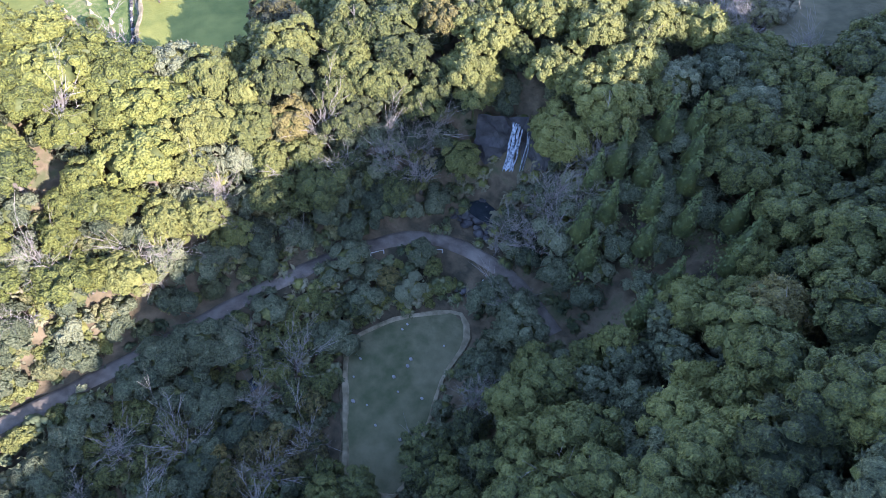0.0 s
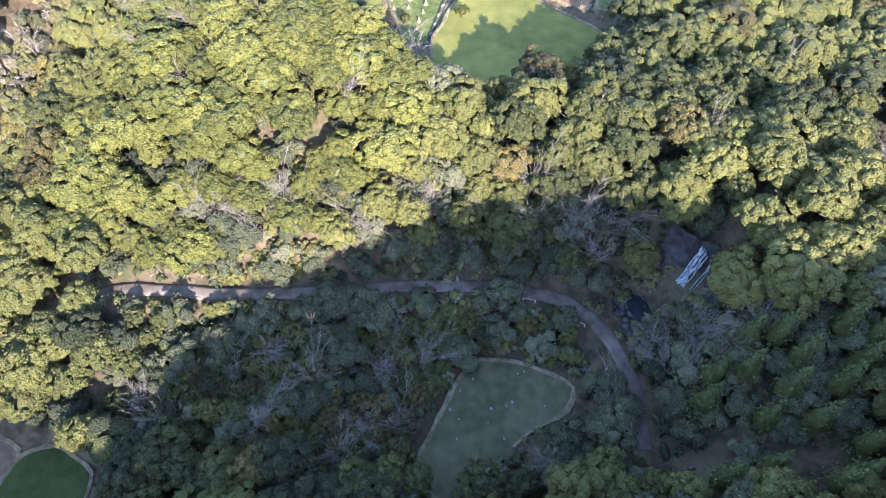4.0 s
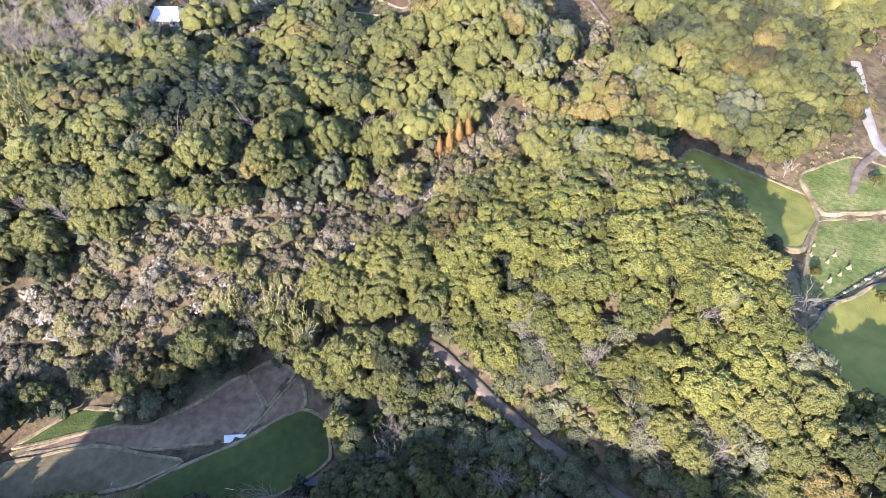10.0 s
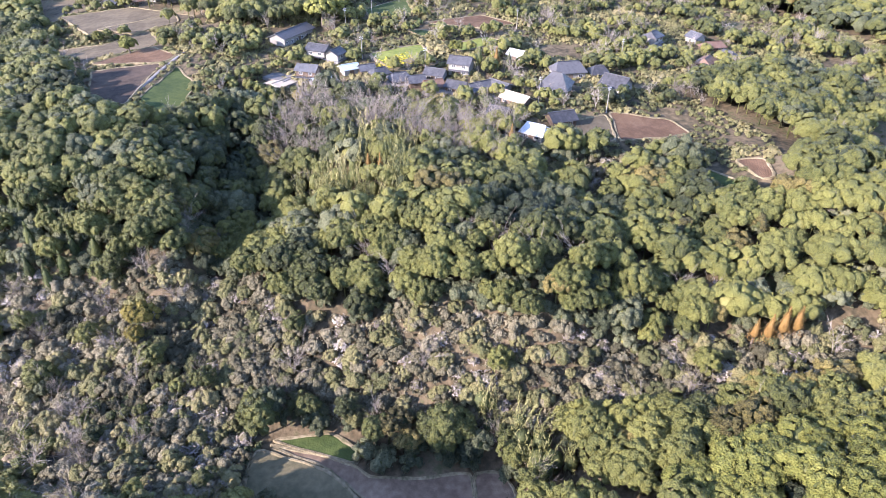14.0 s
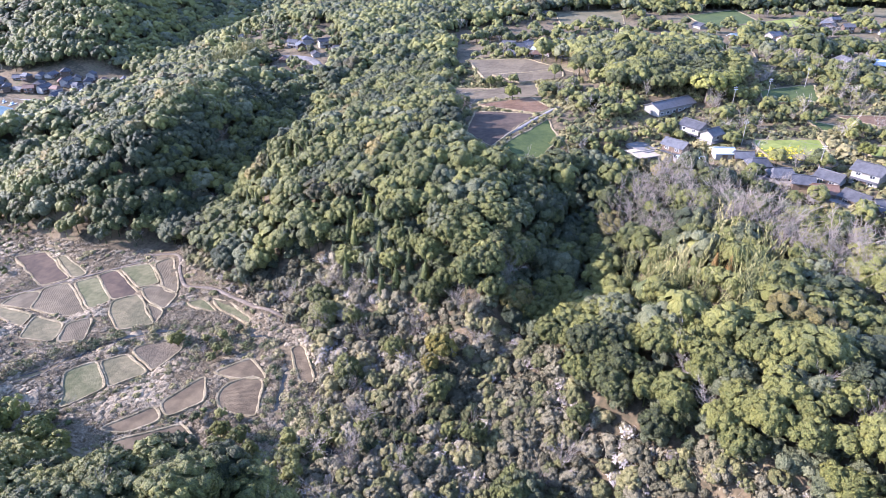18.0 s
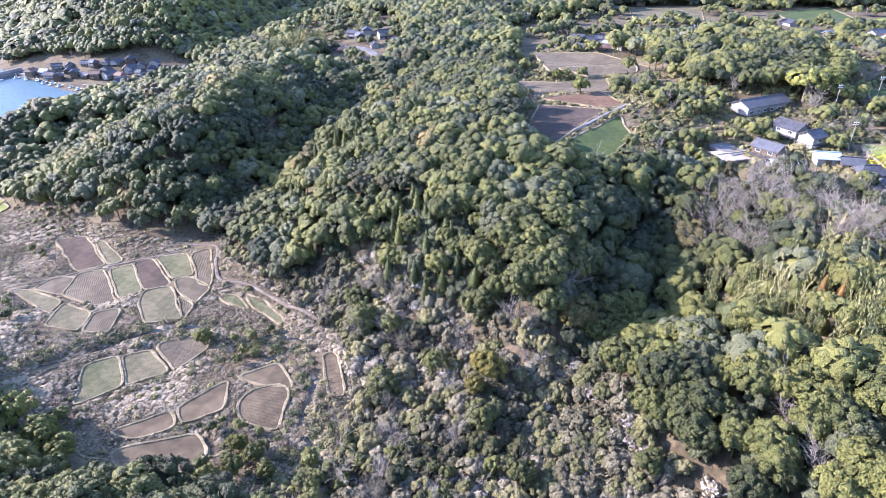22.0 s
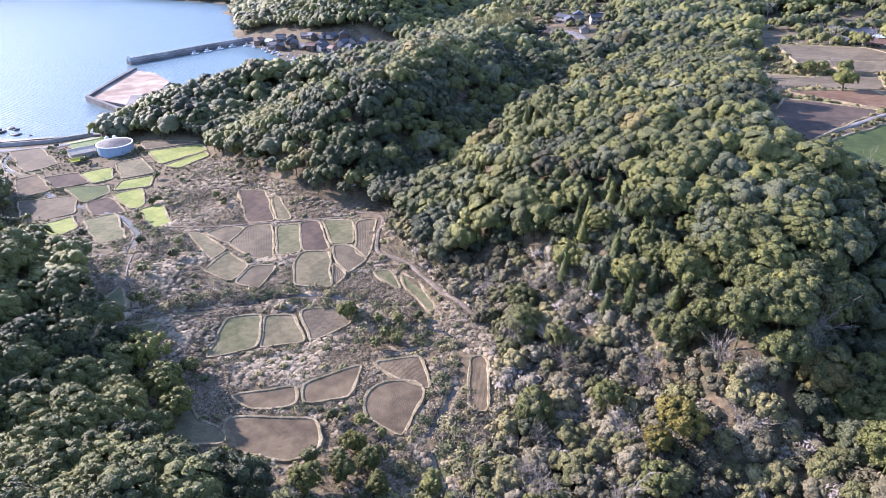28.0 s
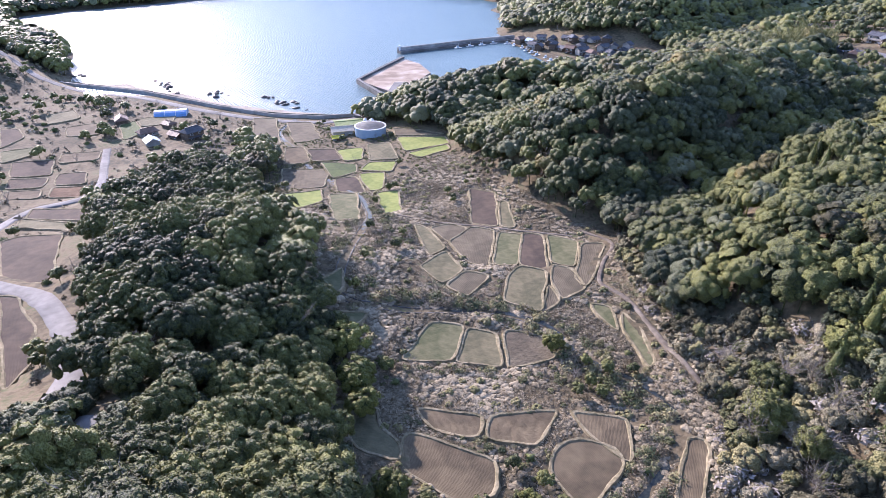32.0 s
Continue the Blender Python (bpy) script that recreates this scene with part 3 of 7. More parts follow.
# ---- roads and tracks (x, y along the middle) ----
ROADS = dict(
    dirt=[(58, 26), (62, 16), (62, 4), (58, -6), (50, -25), (44, -43), (37, -57), (31, -65), (24, -68), (14, -67), (4, -62)],
    white=[(190, -77), (176.5, -78.6), (163.6, -80.2), (155.2, -82.5), (150, -88.6), (141.5, -98.8), (123, -116), (109, -125), (94, -135), (80, -150)],
    fork_lane=[(155, -82.5), (145, -77.2), (134.3, -74.5), (124, -66.7), (112, -60)],
    paddy_track=[(-45, 157), (-58, 166), (-74, 178), (-84, 181), (-90, 192), (-95, 205), (-108, 207)],
    paddy_lane=[(-108, 203), (-120, 198), (-133, 193), (-150, 183), (-165, 178)],
    lane=[(14, 202), (35, 227), (56, 252), (62, 258)],
    hairpin=[(-215, 58), (-197.7, 63.7), (-180, 69), (-154.4, 68.2), (-136.7, 65.2), (-124.6, 59.2), (-118.9, 52.7), (-121, 46), (-134, 40)],
    flats_road=[(-340, 140), (-313.5, 129.2), (-291, 120.2), (-274, 108.1), (-275.9, 90.6), (-264, 77), (-240, 66)],
    coast=[(-620, 120), (-560, 152), (-517, 163), (-450, 193), (-382, 211), (-341, 226), (-312, 244), (-300, 268), (-298, 292)],
    far_bend=[(-190, 640), (-160, 585), (-150, 540), (-110, 470), (-75, 440), (-70, 415), (-91, 404), (-130, 420)],
    vale_lane=[(280, 51), (260, 35), (248, 29), (236, 23), (225, 10), (209, -1), (191, -12), (169, -23)],
    hedge_lane=[(-104, 60), (-88, 46), (-72, 34)],
)
ROAD_WIDTH = dict(dirt=2.3, white=2.6, paddy_track=1.3, paddy_lane=1.0, lane=1.6, hairpin=5.2, flats_road=3.6, fork_lane=1.8, coast=5.0, far_bend=6.0, hedge_lane=4.0, vale_lane=1.4)

CANAL = [(-21, 98), (-32, 104), (-39, 114), (-39.5, 125), (-40.5, 137), (-45, 146), (-56, 150), (-70, 150), (-84, 155), (-100, 148), (-114, 130), (-124, 122), (-132, 128.5), (-146, 142.6), (-160, 159), (-171.5, 170.7), (-195, 185), (-217, 190.6), (-237, 193.4), (-273, 205), (-305, 217), (-325, 240)]

# ---- the ground sheet ----


def plane_of(poly, keep=0.6):
    p = np.array(poly, float)
    c = p.mean(0)
    g = np.stack(np.meshgrid(np.linspace(p[:, 0].min(), p[:, 0].max(), 9), np.linspace(p[:, 1].min(), p[:, 1].max(), 9)), -1).reshape(-1, 2)
    g = np.vstack([g[inside(poly, g[:, 0], g[:, 1])], p])
    z = rolling(g[:, 0], g[:, 1])
    a = np.linalg.lstsq(np.c_[g - c, np.ones(len(g))], z, rcond=None)[0]
    return c, a[0] * keep, a[1] * keep, a[2]


PLANES = {}
for nm_, (kind_, poly_) in FIELDS.items():
    PLANES[nm_] = plane_of(poly_)


def edge_distance(poly, x, y):
    d = near_line(poly + poly[:1], x, y)
    return np.where(inside(poly, x, y), -d, d)


def ground(x, y):
    """The finished ground: rolling land with fields levelled, tracks benched, waterfall cut."""
    x, y = np.asarray(x, float), np.asarray(y, float)
    z = rolling(x, y)
    shape = z.shape
    xf, yf, zf = x.ravel(), y.ravel(), z.ravel().copy()
    for nm, (kind, poly) in FIELDS.items():
        p = np.array(poly)
        lo, hi = p.min(0) - 5, p.max(0) + 5
        q = np.where((xf > lo[0]) & (xf < hi[0]) & (yf > lo[1]) & (yf < hi[1]))[0]
        if len(q):
            d = edge_distance(poly, xf[q], yf[q])
            (cx, cy), a, b, c = PLANES[nm]
            k = np.clip(1 - (d - 0.3) / 2.2, 0, 1)
            zf[q] = zf[q] * (1 - k) + k * (c + a * (xf[q] - cx) + b * (yf[q] - cy) - 0.25)
    for nm, line in ROADS.items():
        p = smooth_line(line, 2.0)
        pz = rolling(p[:, 0], p[:, 1])
        pz = np.convolve(np.r_[[pz[0]] * 4, pz, [pz[-1]] * 4], np.ones(9) / 9, "valid")
        w = ROAD_WIDTH[nm] / 2
        lo, hi = p.min(0) - 8, p.max(0) + 8
        q = np.where((xf > lo[0]) & (xf < hi[0]) & (yf > lo[1]) & (yf < hi[1]))[0]
        if len(q):
            d2 = (xf[q][:, None] - p[None, :, 0]) ** 2 + (yf[q][:, None] - p[None, :, 1]) ** 2
            i = d2.argmin(1)
            k = np.clip(1 - (np.sqrt(d2[np.arange(len(q)), i]) - w - 1.0) / 3.0, 0, 1)
            zf[q] = zf[q] * (1 - k) + k * pz[i]
    return zf.reshape(shape)


def spaced(lo, hi, step, out, grow=1.22):
    a = list(np.arange(lo, hi + step, step))
    s = step
    while a[-1] < out:
        s *= grow
        a.append(a[-1] + s)
    s = step
    while a[0] > -out:
        s *= grow
        a.insert(0, a[0] - s)
    return np.array(a)


gx, gy = spaced(-300, 230, 2.6, 4200), spaced(-150, 330, 2.6, 4200)
GX, GY = np.meshgrid(gx, gy)
GZ = ground(GX, GY)
_n = np.array([noise.noise(Vector((u * 0.11, v * 0.11, 3))) for u, v in zip(GX.ravel(), GY.ravel())]).reshape(GX.shape)
_in = np.zeros(GX.shape, bool)
for kind_, poly_ in FIELDS.values():
    _in |= inside(poly_, GX, GY)
GZ = GZ + np.where(_in | (np.abs(GZ) < 3), 0, _n * 0.7)
nx_, ny_ = len(gx), len(gy)
_i = np.arange(nx_ * ny_).reshape(ny_, nx_)
quads = np.stack([_i[:-1, :-1], _i[:-1, 1:], _i[1:, 1:], _i[1:, :-1]], -1).reshape(-1, 4)
ground_ob = mesh_object("ground", np.stack([GX, GY, GZ], -1).reshape(-1, 3), quads, M_GROUND, smooth=True)
tagged(ground_ob, "rolling brown earth with dry grass and leaf litter", "ground", kind="structure")


def height(x, y):
    """The ground sheet's height at points (bilinear on its grid)."""
    x, y = np.asarray(x, float), np.asarray(y, float)
    i = np.clip(np.searchsorted(gx, x) - 1, 0, nx_ - 2)
    j = np.clip(np.searchsorted(gy, y) - 1, 0, ny_ - 2)
    u, v = (x - gx[i]) / (gx[i + 1] - gx[i]), (y - gy[j]) / (gy[j + 1] - gy[j])
    return (GZ[j, i] * (1 - u) + GZ[j, i + 1] * u) * (1 - v) + (GZ[j + 1, i] * (1 - u) + GZ[j + 1, i + 1] * u) * v


# ---- sea ----
M_SEA = bpy.data.materials.new("sea_water")
M_SEA.use_nodes = True
_nn, _ll = M_SEA.node_tree.nodes, M_SEA.node_tree.links
_p = _nn["Principled BSDF"]
_p.inputs["Base Color"].default_value = (0.08, 0.135, 0.15, 1)
_p.inputs["Roughness"].default_value, _p.inputs["IOR"].default_value = 0.3, 1.26
_tc = _nn.new("ShaderNodeTexCoord")
_mp = _nn.new("ShaderNodeMapping")
_mp.inputs["Rotation"].default_value, _mp.inputs["Scale"].default_value = (0, 0, radians(35)), (0.035, 0.16, 1)
_t1 = _nn.new("ShaderNodeTexNoise")
_t1.inputs["Scale"].default_value, _t1.inputs["Detail"].default_value = 1.0, 6
_t2 = _nn.new("ShaderNodeTexNoise")
_t2.inputs["Scale"].default_value, _t2.inputs["Detail"].default_value = 0.6, 4
_ad = _nn.new("ShaderNodeMath")
_wv = _nn.new("ShaderNodeTexWave")
_wv.inputs["Scale"].default_value, _wv.inputs["Distortion"].default_value, _wv.inputs["Detail"].default_value, _wv.inputs["Detail Scale"].default_value = 1.2, 9.0, 3, 0.5
_wv.bands_direction = "Y"
_a2 = _nn.new("ShaderNodeMath")
_a2.operation = "MULTIPLY_ADD"
_a2.inputs[1].default_value = 0.6
_b = _nn.new("ShaderNodeBump")
_b.inputs["Strength"].default_value, _b.inputs["Distance"].default_value = 0.4, 1.0
_ll.new(_tc.outputs["Object"], _mp.inputs["Vector"])
_ll.new(_mp.outputs[0], _t1.inputs["Vector"])
_ll.new(_tc.outputs["Object"], _t2.inputs["Vector"])
_ll.new(_t1.outputs["Fac"], _ad.inputs[0])
_ll.new(_t2.outputs["Fac"], _ad.inputs[1])
_ll.new(_mp.outputs[0], _wv.inputs["Vector"])
_ll.new(_wv.outputs["Fac"], _a2.inputs[0])
_ll.new(_ad.outputs[0], _a2.inputs[2])
_ll.new(_a2.outputs[0], _b.inputs["Height"])
_ll.new(_b.outputs[0], _p.inputs["Normal"])
sea = mesh_object("water", [(-4000, -300, 0), (-230, -300, 0), (-230, 3000, 0), (-4000, 3000, 0)], [(0, 1, 2, 3)], M_SEA)
tagged(sea, "calm pale blue sea with small ripples", "sea", kind="structure")

# ---- fields ----


def furrowed(name, dark, light, wave, bump=0.5, mix=0.45):
    m = material(name, [(0.25, dark), (0.75, light)], 0.35, 0.95, 0, coarse=0.06)
    n, l = m.node_tree.nodes, m.node_tree.links
    tc = n.new("ShaderNodeTexCoord")
    w = n.new("ShaderNodeTexWave")
    w.bands_direction = "Y"
    w.inputs["Scale"].default_value, w.inputs["Distortion"].default_value, w.inputs["Detail Scale"].default_value = wave, 5.5, 0.9
    l.new(tc.outputs["Object"], w.inputs["Vector"])
    b = n.new("ShaderNodeBump")
    b.inputs["Strength"].default_value, b.inputs["Distance"].default_value = bump, 0.35
    l.new(w.outputs["Fac"], b.inputs["Height"])
    p = n["Principled BSDF"]
    l.new(b.outputs[0], p.inputs["Normal"])
    mx = n.new("ShaderNodeMix")
    mx.data_type, mx.blend_type = "RGBA", "MULTIPLY"
    mx.inputs[0].default_value = mix
    l.new(p.inputs["Base Color"].links[0].from_socket, mx.inputs[6])
    l.new(w.outputs["Color"], mx.inputs[7])
    l.new(mx.outputs[2], p.inputs["Base Color"])
    return m


FIELD_LOOK = dict(
    plough=(furrowed("dark_plough", (0.042, 0.030, 0.022), (0.095, 0.066, 0.046), 1.2, 0.22, 0.09), "ploughed dark brown field with furrows"),
    plough2=(furrowed("dry_plough", (0.074, 0.055, 0.033), (0.160, 0.121, 0.072), 1.2, 0.22, 0.09), "dry brown ploughed terrace plot with furrows"),
    plough3=(furrowed("red_plough", (0.134, 0.074, 0.041), (0.233, 0.141, 0.081), 0.8), "reddish tilled earth plot"),
    plough4=(furrowed("orange_plough", (0.24, 0.135, 0.065), (0.42, 0.26, 0.135), 0.8, 0.4, 0.25), "orange tilled earth plot with rows"),
    terrace=(material("tilled_terrace", [(0.25, (0.125, 0.086, 0.056)), (0.55, (0.185, 0.130, 0.086)), (0.8, (0.25, 0.185, 0.125))], 0.6, 0.95, 0.5, 2.2, coarse=0.07), "bare brown tilled terrace plot"),
    earth=(furrowed("bare_earth", (0.080, 0.064, 0.040), (0.154, 0.124, 0.078), 0.6, 0.25, 0.16), "bare brown earth terrace plot"),
    stubble=(material("stubble", [(0.25, (0.077, 0.074, 0.039)), (0.75, (0.169, 0.141, 0.079))], 0.5, 0.95, 0.7, 1.5, coarse=0.08), "dry stubble plot of faded grass"),
    grassy=(material("thin_grass", [(0.25, (0.060, 0.069, 0.027)), (0.75, (0.148, 0.134, 0.071))], 0.5, 0.95, 0.7, 1.5, coarse=0.08), "fallow terrace plot with thin green grass"),
    scrubplot=(material("dead_weeds", [(0.25, (0.062, 0.049, 0.033)), (0.75, (0.136, 0.109, 0.070))], 0.8, 0.95, 1.0, 1.5, coarse=0.1), "overgrown plot of dry brown weeds"),
    lush=(material("bright_grass", [(0.25, (0.12, 0.155, 0.03)), (0.75, (0.23, 0.245, 0.06))], 0.5, 0.9, 0.5, 2.0, coarse=0.08), "bright yellow-green winter grass plot"),
    # lush2 is lowered to carry the shadow lying over terrace plots t4 and t6
    lush2=(material("shaded_green_grass", [(0.25, (0.032, 0.054, 0.013)), (0.75, (0.069, 0.092, 0.023))], 0.5, 0.9, 0.6, 2.0, coarse=0.08), "rough green grass plot"),
    lawn=(material("meadow_grass", [(0.25, (0.13, 0.145, 0.03)), (0.75, (0.25, 0.242, 0.055))], 0.3, 0.9, 0.4, 2.5, coarse=0.05), "even green meadow among the woods"),
    rough=(material("patchy_grass", [(0.25, (0.066, 0.10, 0.023)), (0.55, (0.125, 0.155, 0.04)), (0.8, (0.23, 0.205, 0.09))], 0.9, 0.9, 0.8, 2.4, coarse=0.12), "slope of patchy bright green grass"),
)
M_BUND = material("bund_grass", [(0.2, (0.109, 0.096, 0.049)), (0.5, (0.208, 0.169, 0.099)), (0.85, (0.317, 0.263, 0.164))], 1.2, 0.95, 0.8, 3.0, coarse=0.15)


def field(name, kind, poly):
    (cx, cy), a, b, c = PLANES[name]
    p = np.array(poly) - (cx, cy)
    e = np.roll(p, -1, 0) - p
    k = int(np.argmax(np.hypot(*e.T)))
    turn = math.atan2(e[k, 1], e[k, 0])
    # rounded, slightly wandering outline
    line = []
    n = len(p)
    for i in range(n):
        q0, q1 = p[i], p[(i + 1) % n]
        ln = np.hypot(*(q1 - q0))
        m = max(2, int(ln / 1.8))
        for u in np.arange(m) / m:
            s = q0 + (q1 - q0) * u
            w = min(0.9, ln * 0.05)
            line.append(s + w * np.array([noise.noise(Vector((s[0] * .16 + cx, s[1] * .16 + cy, 1))), noise.noise(Vector((s[0] * .16 + cx, s[1] * .16 + cy, 9)))]))
    line = np.array(line)
    line = (np.roll(line, 1, 0) + 2 * line + np.roll(line, -1, 0)) / 4
    ca, sa = math.cos(-turn), math.sin(-turn)
    loc = np.c_[line[:, 0] * ca - line[:, 1] * sa, line[:, 0] * sa + line[:, 1] * ca]
    ob = new("field_plot")
    ob.matrix_world = Matrix.Translation((cx, cy, c)) @ Matrix.Rotation(turn, 4, "Z")
    zz = a * line[:, 0] + b * line[:, 1]
    mat, label = FIELD_LOOK[kind]
    bm = bmesh.new()
    top = [bm.verts.new((u, v, w + 0.06)) for (u, v), w in zip(loc, zz)]
    low = [bm.verts.new((u, v, w - 0.9)) for (u, v), w in zip(loc, zz)]
    bm.faces.new(top)
    for i in range(len(top)):
        bm.faces.new((top[i], low[i], low[(i + 1) % len(top)], top[(i + 1) % len(top)]))
    bmesh.ops.triangulate(bm, faces=[f for f in bm.faces if len(f.verts) > 4])
    bmesh.ops.recalc_face_normals(bm, faces=bm.faces)
    part("soil", bm, mat, ob)
    if kind:
        # low grass bank round the plot
        bm = bmesh.new()
        nrm = np.roll(loc, -1, 0) - np.roll(loc, 1, 0)
        nrm = np.c_[nrm[:, 1], -nrm[:, 0]] / (np.hypot(*nrm.T)[:, None] + 1e-6)
        area = 0.5 * np.sum(loc[:, 0] * np.roll(loc[:, 1], -1) - loc[:, 1] * np.roll(loc[:, 0], -1))
        nrm *= np.sign(area)
        rings = []
        for off, h in ((-0.35, 0.02), (-0.14, 0.26), (0.34, 0.3), (0.85, -0.9)):
            rings.append([bm.verts.new((*(loc[i] + nrm[i] * off * (1 + 0.75 * noise.noise(Vector((loc[i][0] * .4 + cx, loc[i][1] * .4, 5))))), zz[i] + h + 0.12 * noise.noise(Vector((loc[i][0] * .7, loc[i][1] * .7 + cy, 2))))) for i in range(len(loc))])
        for r0, r1 in zip(rings, rings[1:]):
            for i in range(len(loc)):
                j = (i + 1) % len(loc)
                bm.faces.new((r0[i], r1[i], r1[j], r0[j]))
        bmesh.ops.recalc_face_normals(bm, faces=bm.faces)
        part("bund", bm, M_BUND, ob, "pale dry grass bank")
    tagged(ob, label, "field", group="terraced fields")
    return ob


for nm_, (kind_, poly_) in FIELDS.items():
    field(nm_, kind_, poly_)

# ---- roads ----
M_DIRT = material("dirt_track", [(0.25, (0.096, 0.077, 0.058)), (0.75, (0.208, 0.172, 0.132))], 0.7, 0.95, 0.5, 3.0, coarse=0.15)
M_PALE = material("concrete_lane", [(0.25, (0.210, 0.193, 0.168)), (0.75, (0.336, 0.315, 0.277))], 0.5, 0.9, 0.2, 4.0, coarse=0.08)
M_ASPHALT = material("worn_asphalt", [(0.25, (0.11, 0.105, 0.10)), (0.75, (0.20, 0.195, 0.185))], 0.4, 0.9, 0.2, 6.0, coarse=0.06)
M_GREYROAD = material("pale_road", [(0.25, (0.118, 0.113, 0.105)), (0.75, (0.210, 0.197, 0.185))], 0.4, 0.9, 0.2, 6.0, coarse=0.06)
ROAD_LOOK = dict(dirt=(M_DIRT, "earth forest track with two worn wheel ruts"), white=(M_PALE, "pale concrete farm lane"), paddy_track=(M_DIRT, "narrow dirt farm track"), paddy_lane=(M_DIRT, "narrow earth path between plots"), lane=(M_GREYROAD, "pale concrete farm lane"), hairpin=(M_GREYROAD, "grey paved road in a hairpin bend"), flats_road=(M_GREYROAD, "pale farm road across the coastal flat"), fork_lane=(M_DIRT, "narrow earth lane across the meadow"), coast=(M_GREYROAD, "grey paved coast road"), far_bend=(M_GREYROAD, "grey paved road in a wide bend"), vale_lane=(M_DIRT, "narrow earth lane along the side valley"), hedge_lane=(M_ASPHALT, "dark paved lane"))


def road(name):
    line = smooth_line(ROADS[name], 2.0)
    w = ROAD_WIDTH[name] / 2
    t = np.gradient(line, axis=0)
    nrm = np.c_[-t[:, 1], t[:, 0]] / (np.hypot(*t.T)[:, None] + 1e-6)
    z = height(line[:, 0], line[:, 1])
    z = np.convolve(np.r_[z[:3], z, z[-3:]], np.ones(7) / 7, "valid")
    rows = []
    for off, h in ((-1.3, -0.8), (-1.02, 0.10), (-0.5, 0.20), (0.0, 0.24), (0.5, 0.20), (1.02, 0.10), (1.3, -0.8)):
        q = line + nrm * w * off
        if abs(off) > 1:
            q = q + nrm * np.sign(off) * np.array([0.25 * noise.noise(Vector((a * .3, b * .3, 4))) for a, b in line])[:, None]
        zz = np.maximum(z, height(q[:, 0], q[:, 1])) if abs(off) < 1.1 else z
        rows.append(np.c_[q, zz + h])
    v = np.stack(rows, 1)
    i = np.arange(v.shape[0] * v.shape[1]).reshape(v.shape[:2])
    f = np.stack([i[:-1, :-1], i[1:, :-1], i[1:, 1:], i[:-1, 1:]], -1).reshape(-1, 4)
    mat, label = ROAD_LOOK[name]
    tagged(mesh_object("road", v.reshape(-1, 3), f, mat, smooth=True), label, "road", kind="structure")


for nm_ in ROADS:
    road(nm_)

# ---- woods: where they stand and of what kind ----
OPEN = dict(
    paddies=[(-25, 120), (-33, 150), (-50, 165), (-72, 185), (-92, 212), (-120, 212), (-150, 222), (-172, 236), (-195, 246), (-222, 262), (-262, 268), (-300, 262), (-345, 245), (-345, 212), (-300, 195), (-262, 190), (-235, 165), (-215, 150), (-185, 140), (-150, 135), (-130, 115), (-110, 112), (-92, 92), (-70, 88), (-45, 95), (-30, 100)],
    west_flats=[(-620, 60), (-620, 160), (-517, 180), (-345, 245), (-300, 195), (-268, 170), (-250, 130), (-225, 100), (-170, 80), (-130, 66), (-122, 44), (-200, 20), (-400, 60)],
    village=[(55, 205), (75, 200), (95, 190), (118, 160), (118, 122), (128, 102), (146, 86), (158, 68), (164, 54), (178, 56), (196, 74), (196, 110), (250, 100), (262, 60), (330, 90), (330, 330), (170, 330), (140, 290), (95, 290), (60, 310), (70, 380), (20, 380), (12, 310), (16, 200), (45, 195)],
    foot=[(-75, 88), (-45, 95), (-22, 114), (-5, 106), (14, 94), (16, 62), (4, 56), (-25, 62), (-60, 76)],
    back=[(70, -58), (110, -45), (118, -28), (137, -35), (135, -54), (142, -64), (158, -74), (200, -72), (200, -110), (130, -150), (80, -160), (80, -108), (70, -92)],
    harbour=[(-330, 440), (-430, 556), (-402, 566), (-338, 543), (-255, 556), (-218, 512), (-262, 470), (-298, 450)],
    bend=[(-150, 520), (-168, 620), (-75, 560), (-50, 465), (-60, 384), (-108, 384), (-112, 470)],
    vale=[(225, 54), (258, 59), (279, 34), (245, 25), (215, 3), (196, -8), (174, -3), (184, 10), (196, 30), (210, 48)],
    far_north=[(20, 380), (140, 350), (420, 330), (450, 520), (120, 560), (20, 500)],
)
SCRUB = dict(
    gully=[(12, 92), (36, 66), (52, 54), (72, 34), (92, 18), (110, 8), (132, -2), (150, -12), (174, -12), (200, -4), (196, 6), (170, 1), (152, 3), (136, 13), (112, 30), (94, 40), (78, 54), (66, 68), (48, 84), (34, 104), (16, 112)],
    spur_foot=[(-38, 150), (-29, 128), (-28, 106), (-10, 96), (10, 90), (28, 88), (36, 98), (32, 117), (16, 133), (0, 142), (-9, 153), (-17, 163), (-32, 174), (-60, 178), (-88, 205), (-96, 214), (-88, 196), (-62, 172)],
    foot_east=[(-30, 104), (12, 90), (16, 62), (4, 56), (-18, 66), (-30, 88)],
    south_clearing=[(24, -106), (34, -130), (10, -150), (-2, -143), (-1, -130), (1.5, -117), (8, -112)],
    village_edge=[(118, 108), (124, 96), (146, 88), (146, 76), (124, 84), (108, 100)],
)
PALE = dict(
    hill_foot=[(66, 0), (58, -18), (50, -40), (44, -58), (30, -72), (38, -80), (52, -64), (60, -44), (66, -26), (74, -6)],
    field_side=[(15, -62), (6, -50), (2, -36), (12, -30), (14, -50)],
    stream_side=[(34, -44), (27, -30), (30, -8), (42, -6), (43, -30)],
    village_slope=[(60, 160), (70, 195), (84, 200), (116, 168), (126, 136), (122, 104), (98, 124), (84, 150)],
    west_end=[(-285, 132), (-285, 176), (-240, 168), (-222, 150), (-235, 122)],
    meadow=[(92, -58), (108, -48), (114, -30), (104, -26), (94, -40)],
)
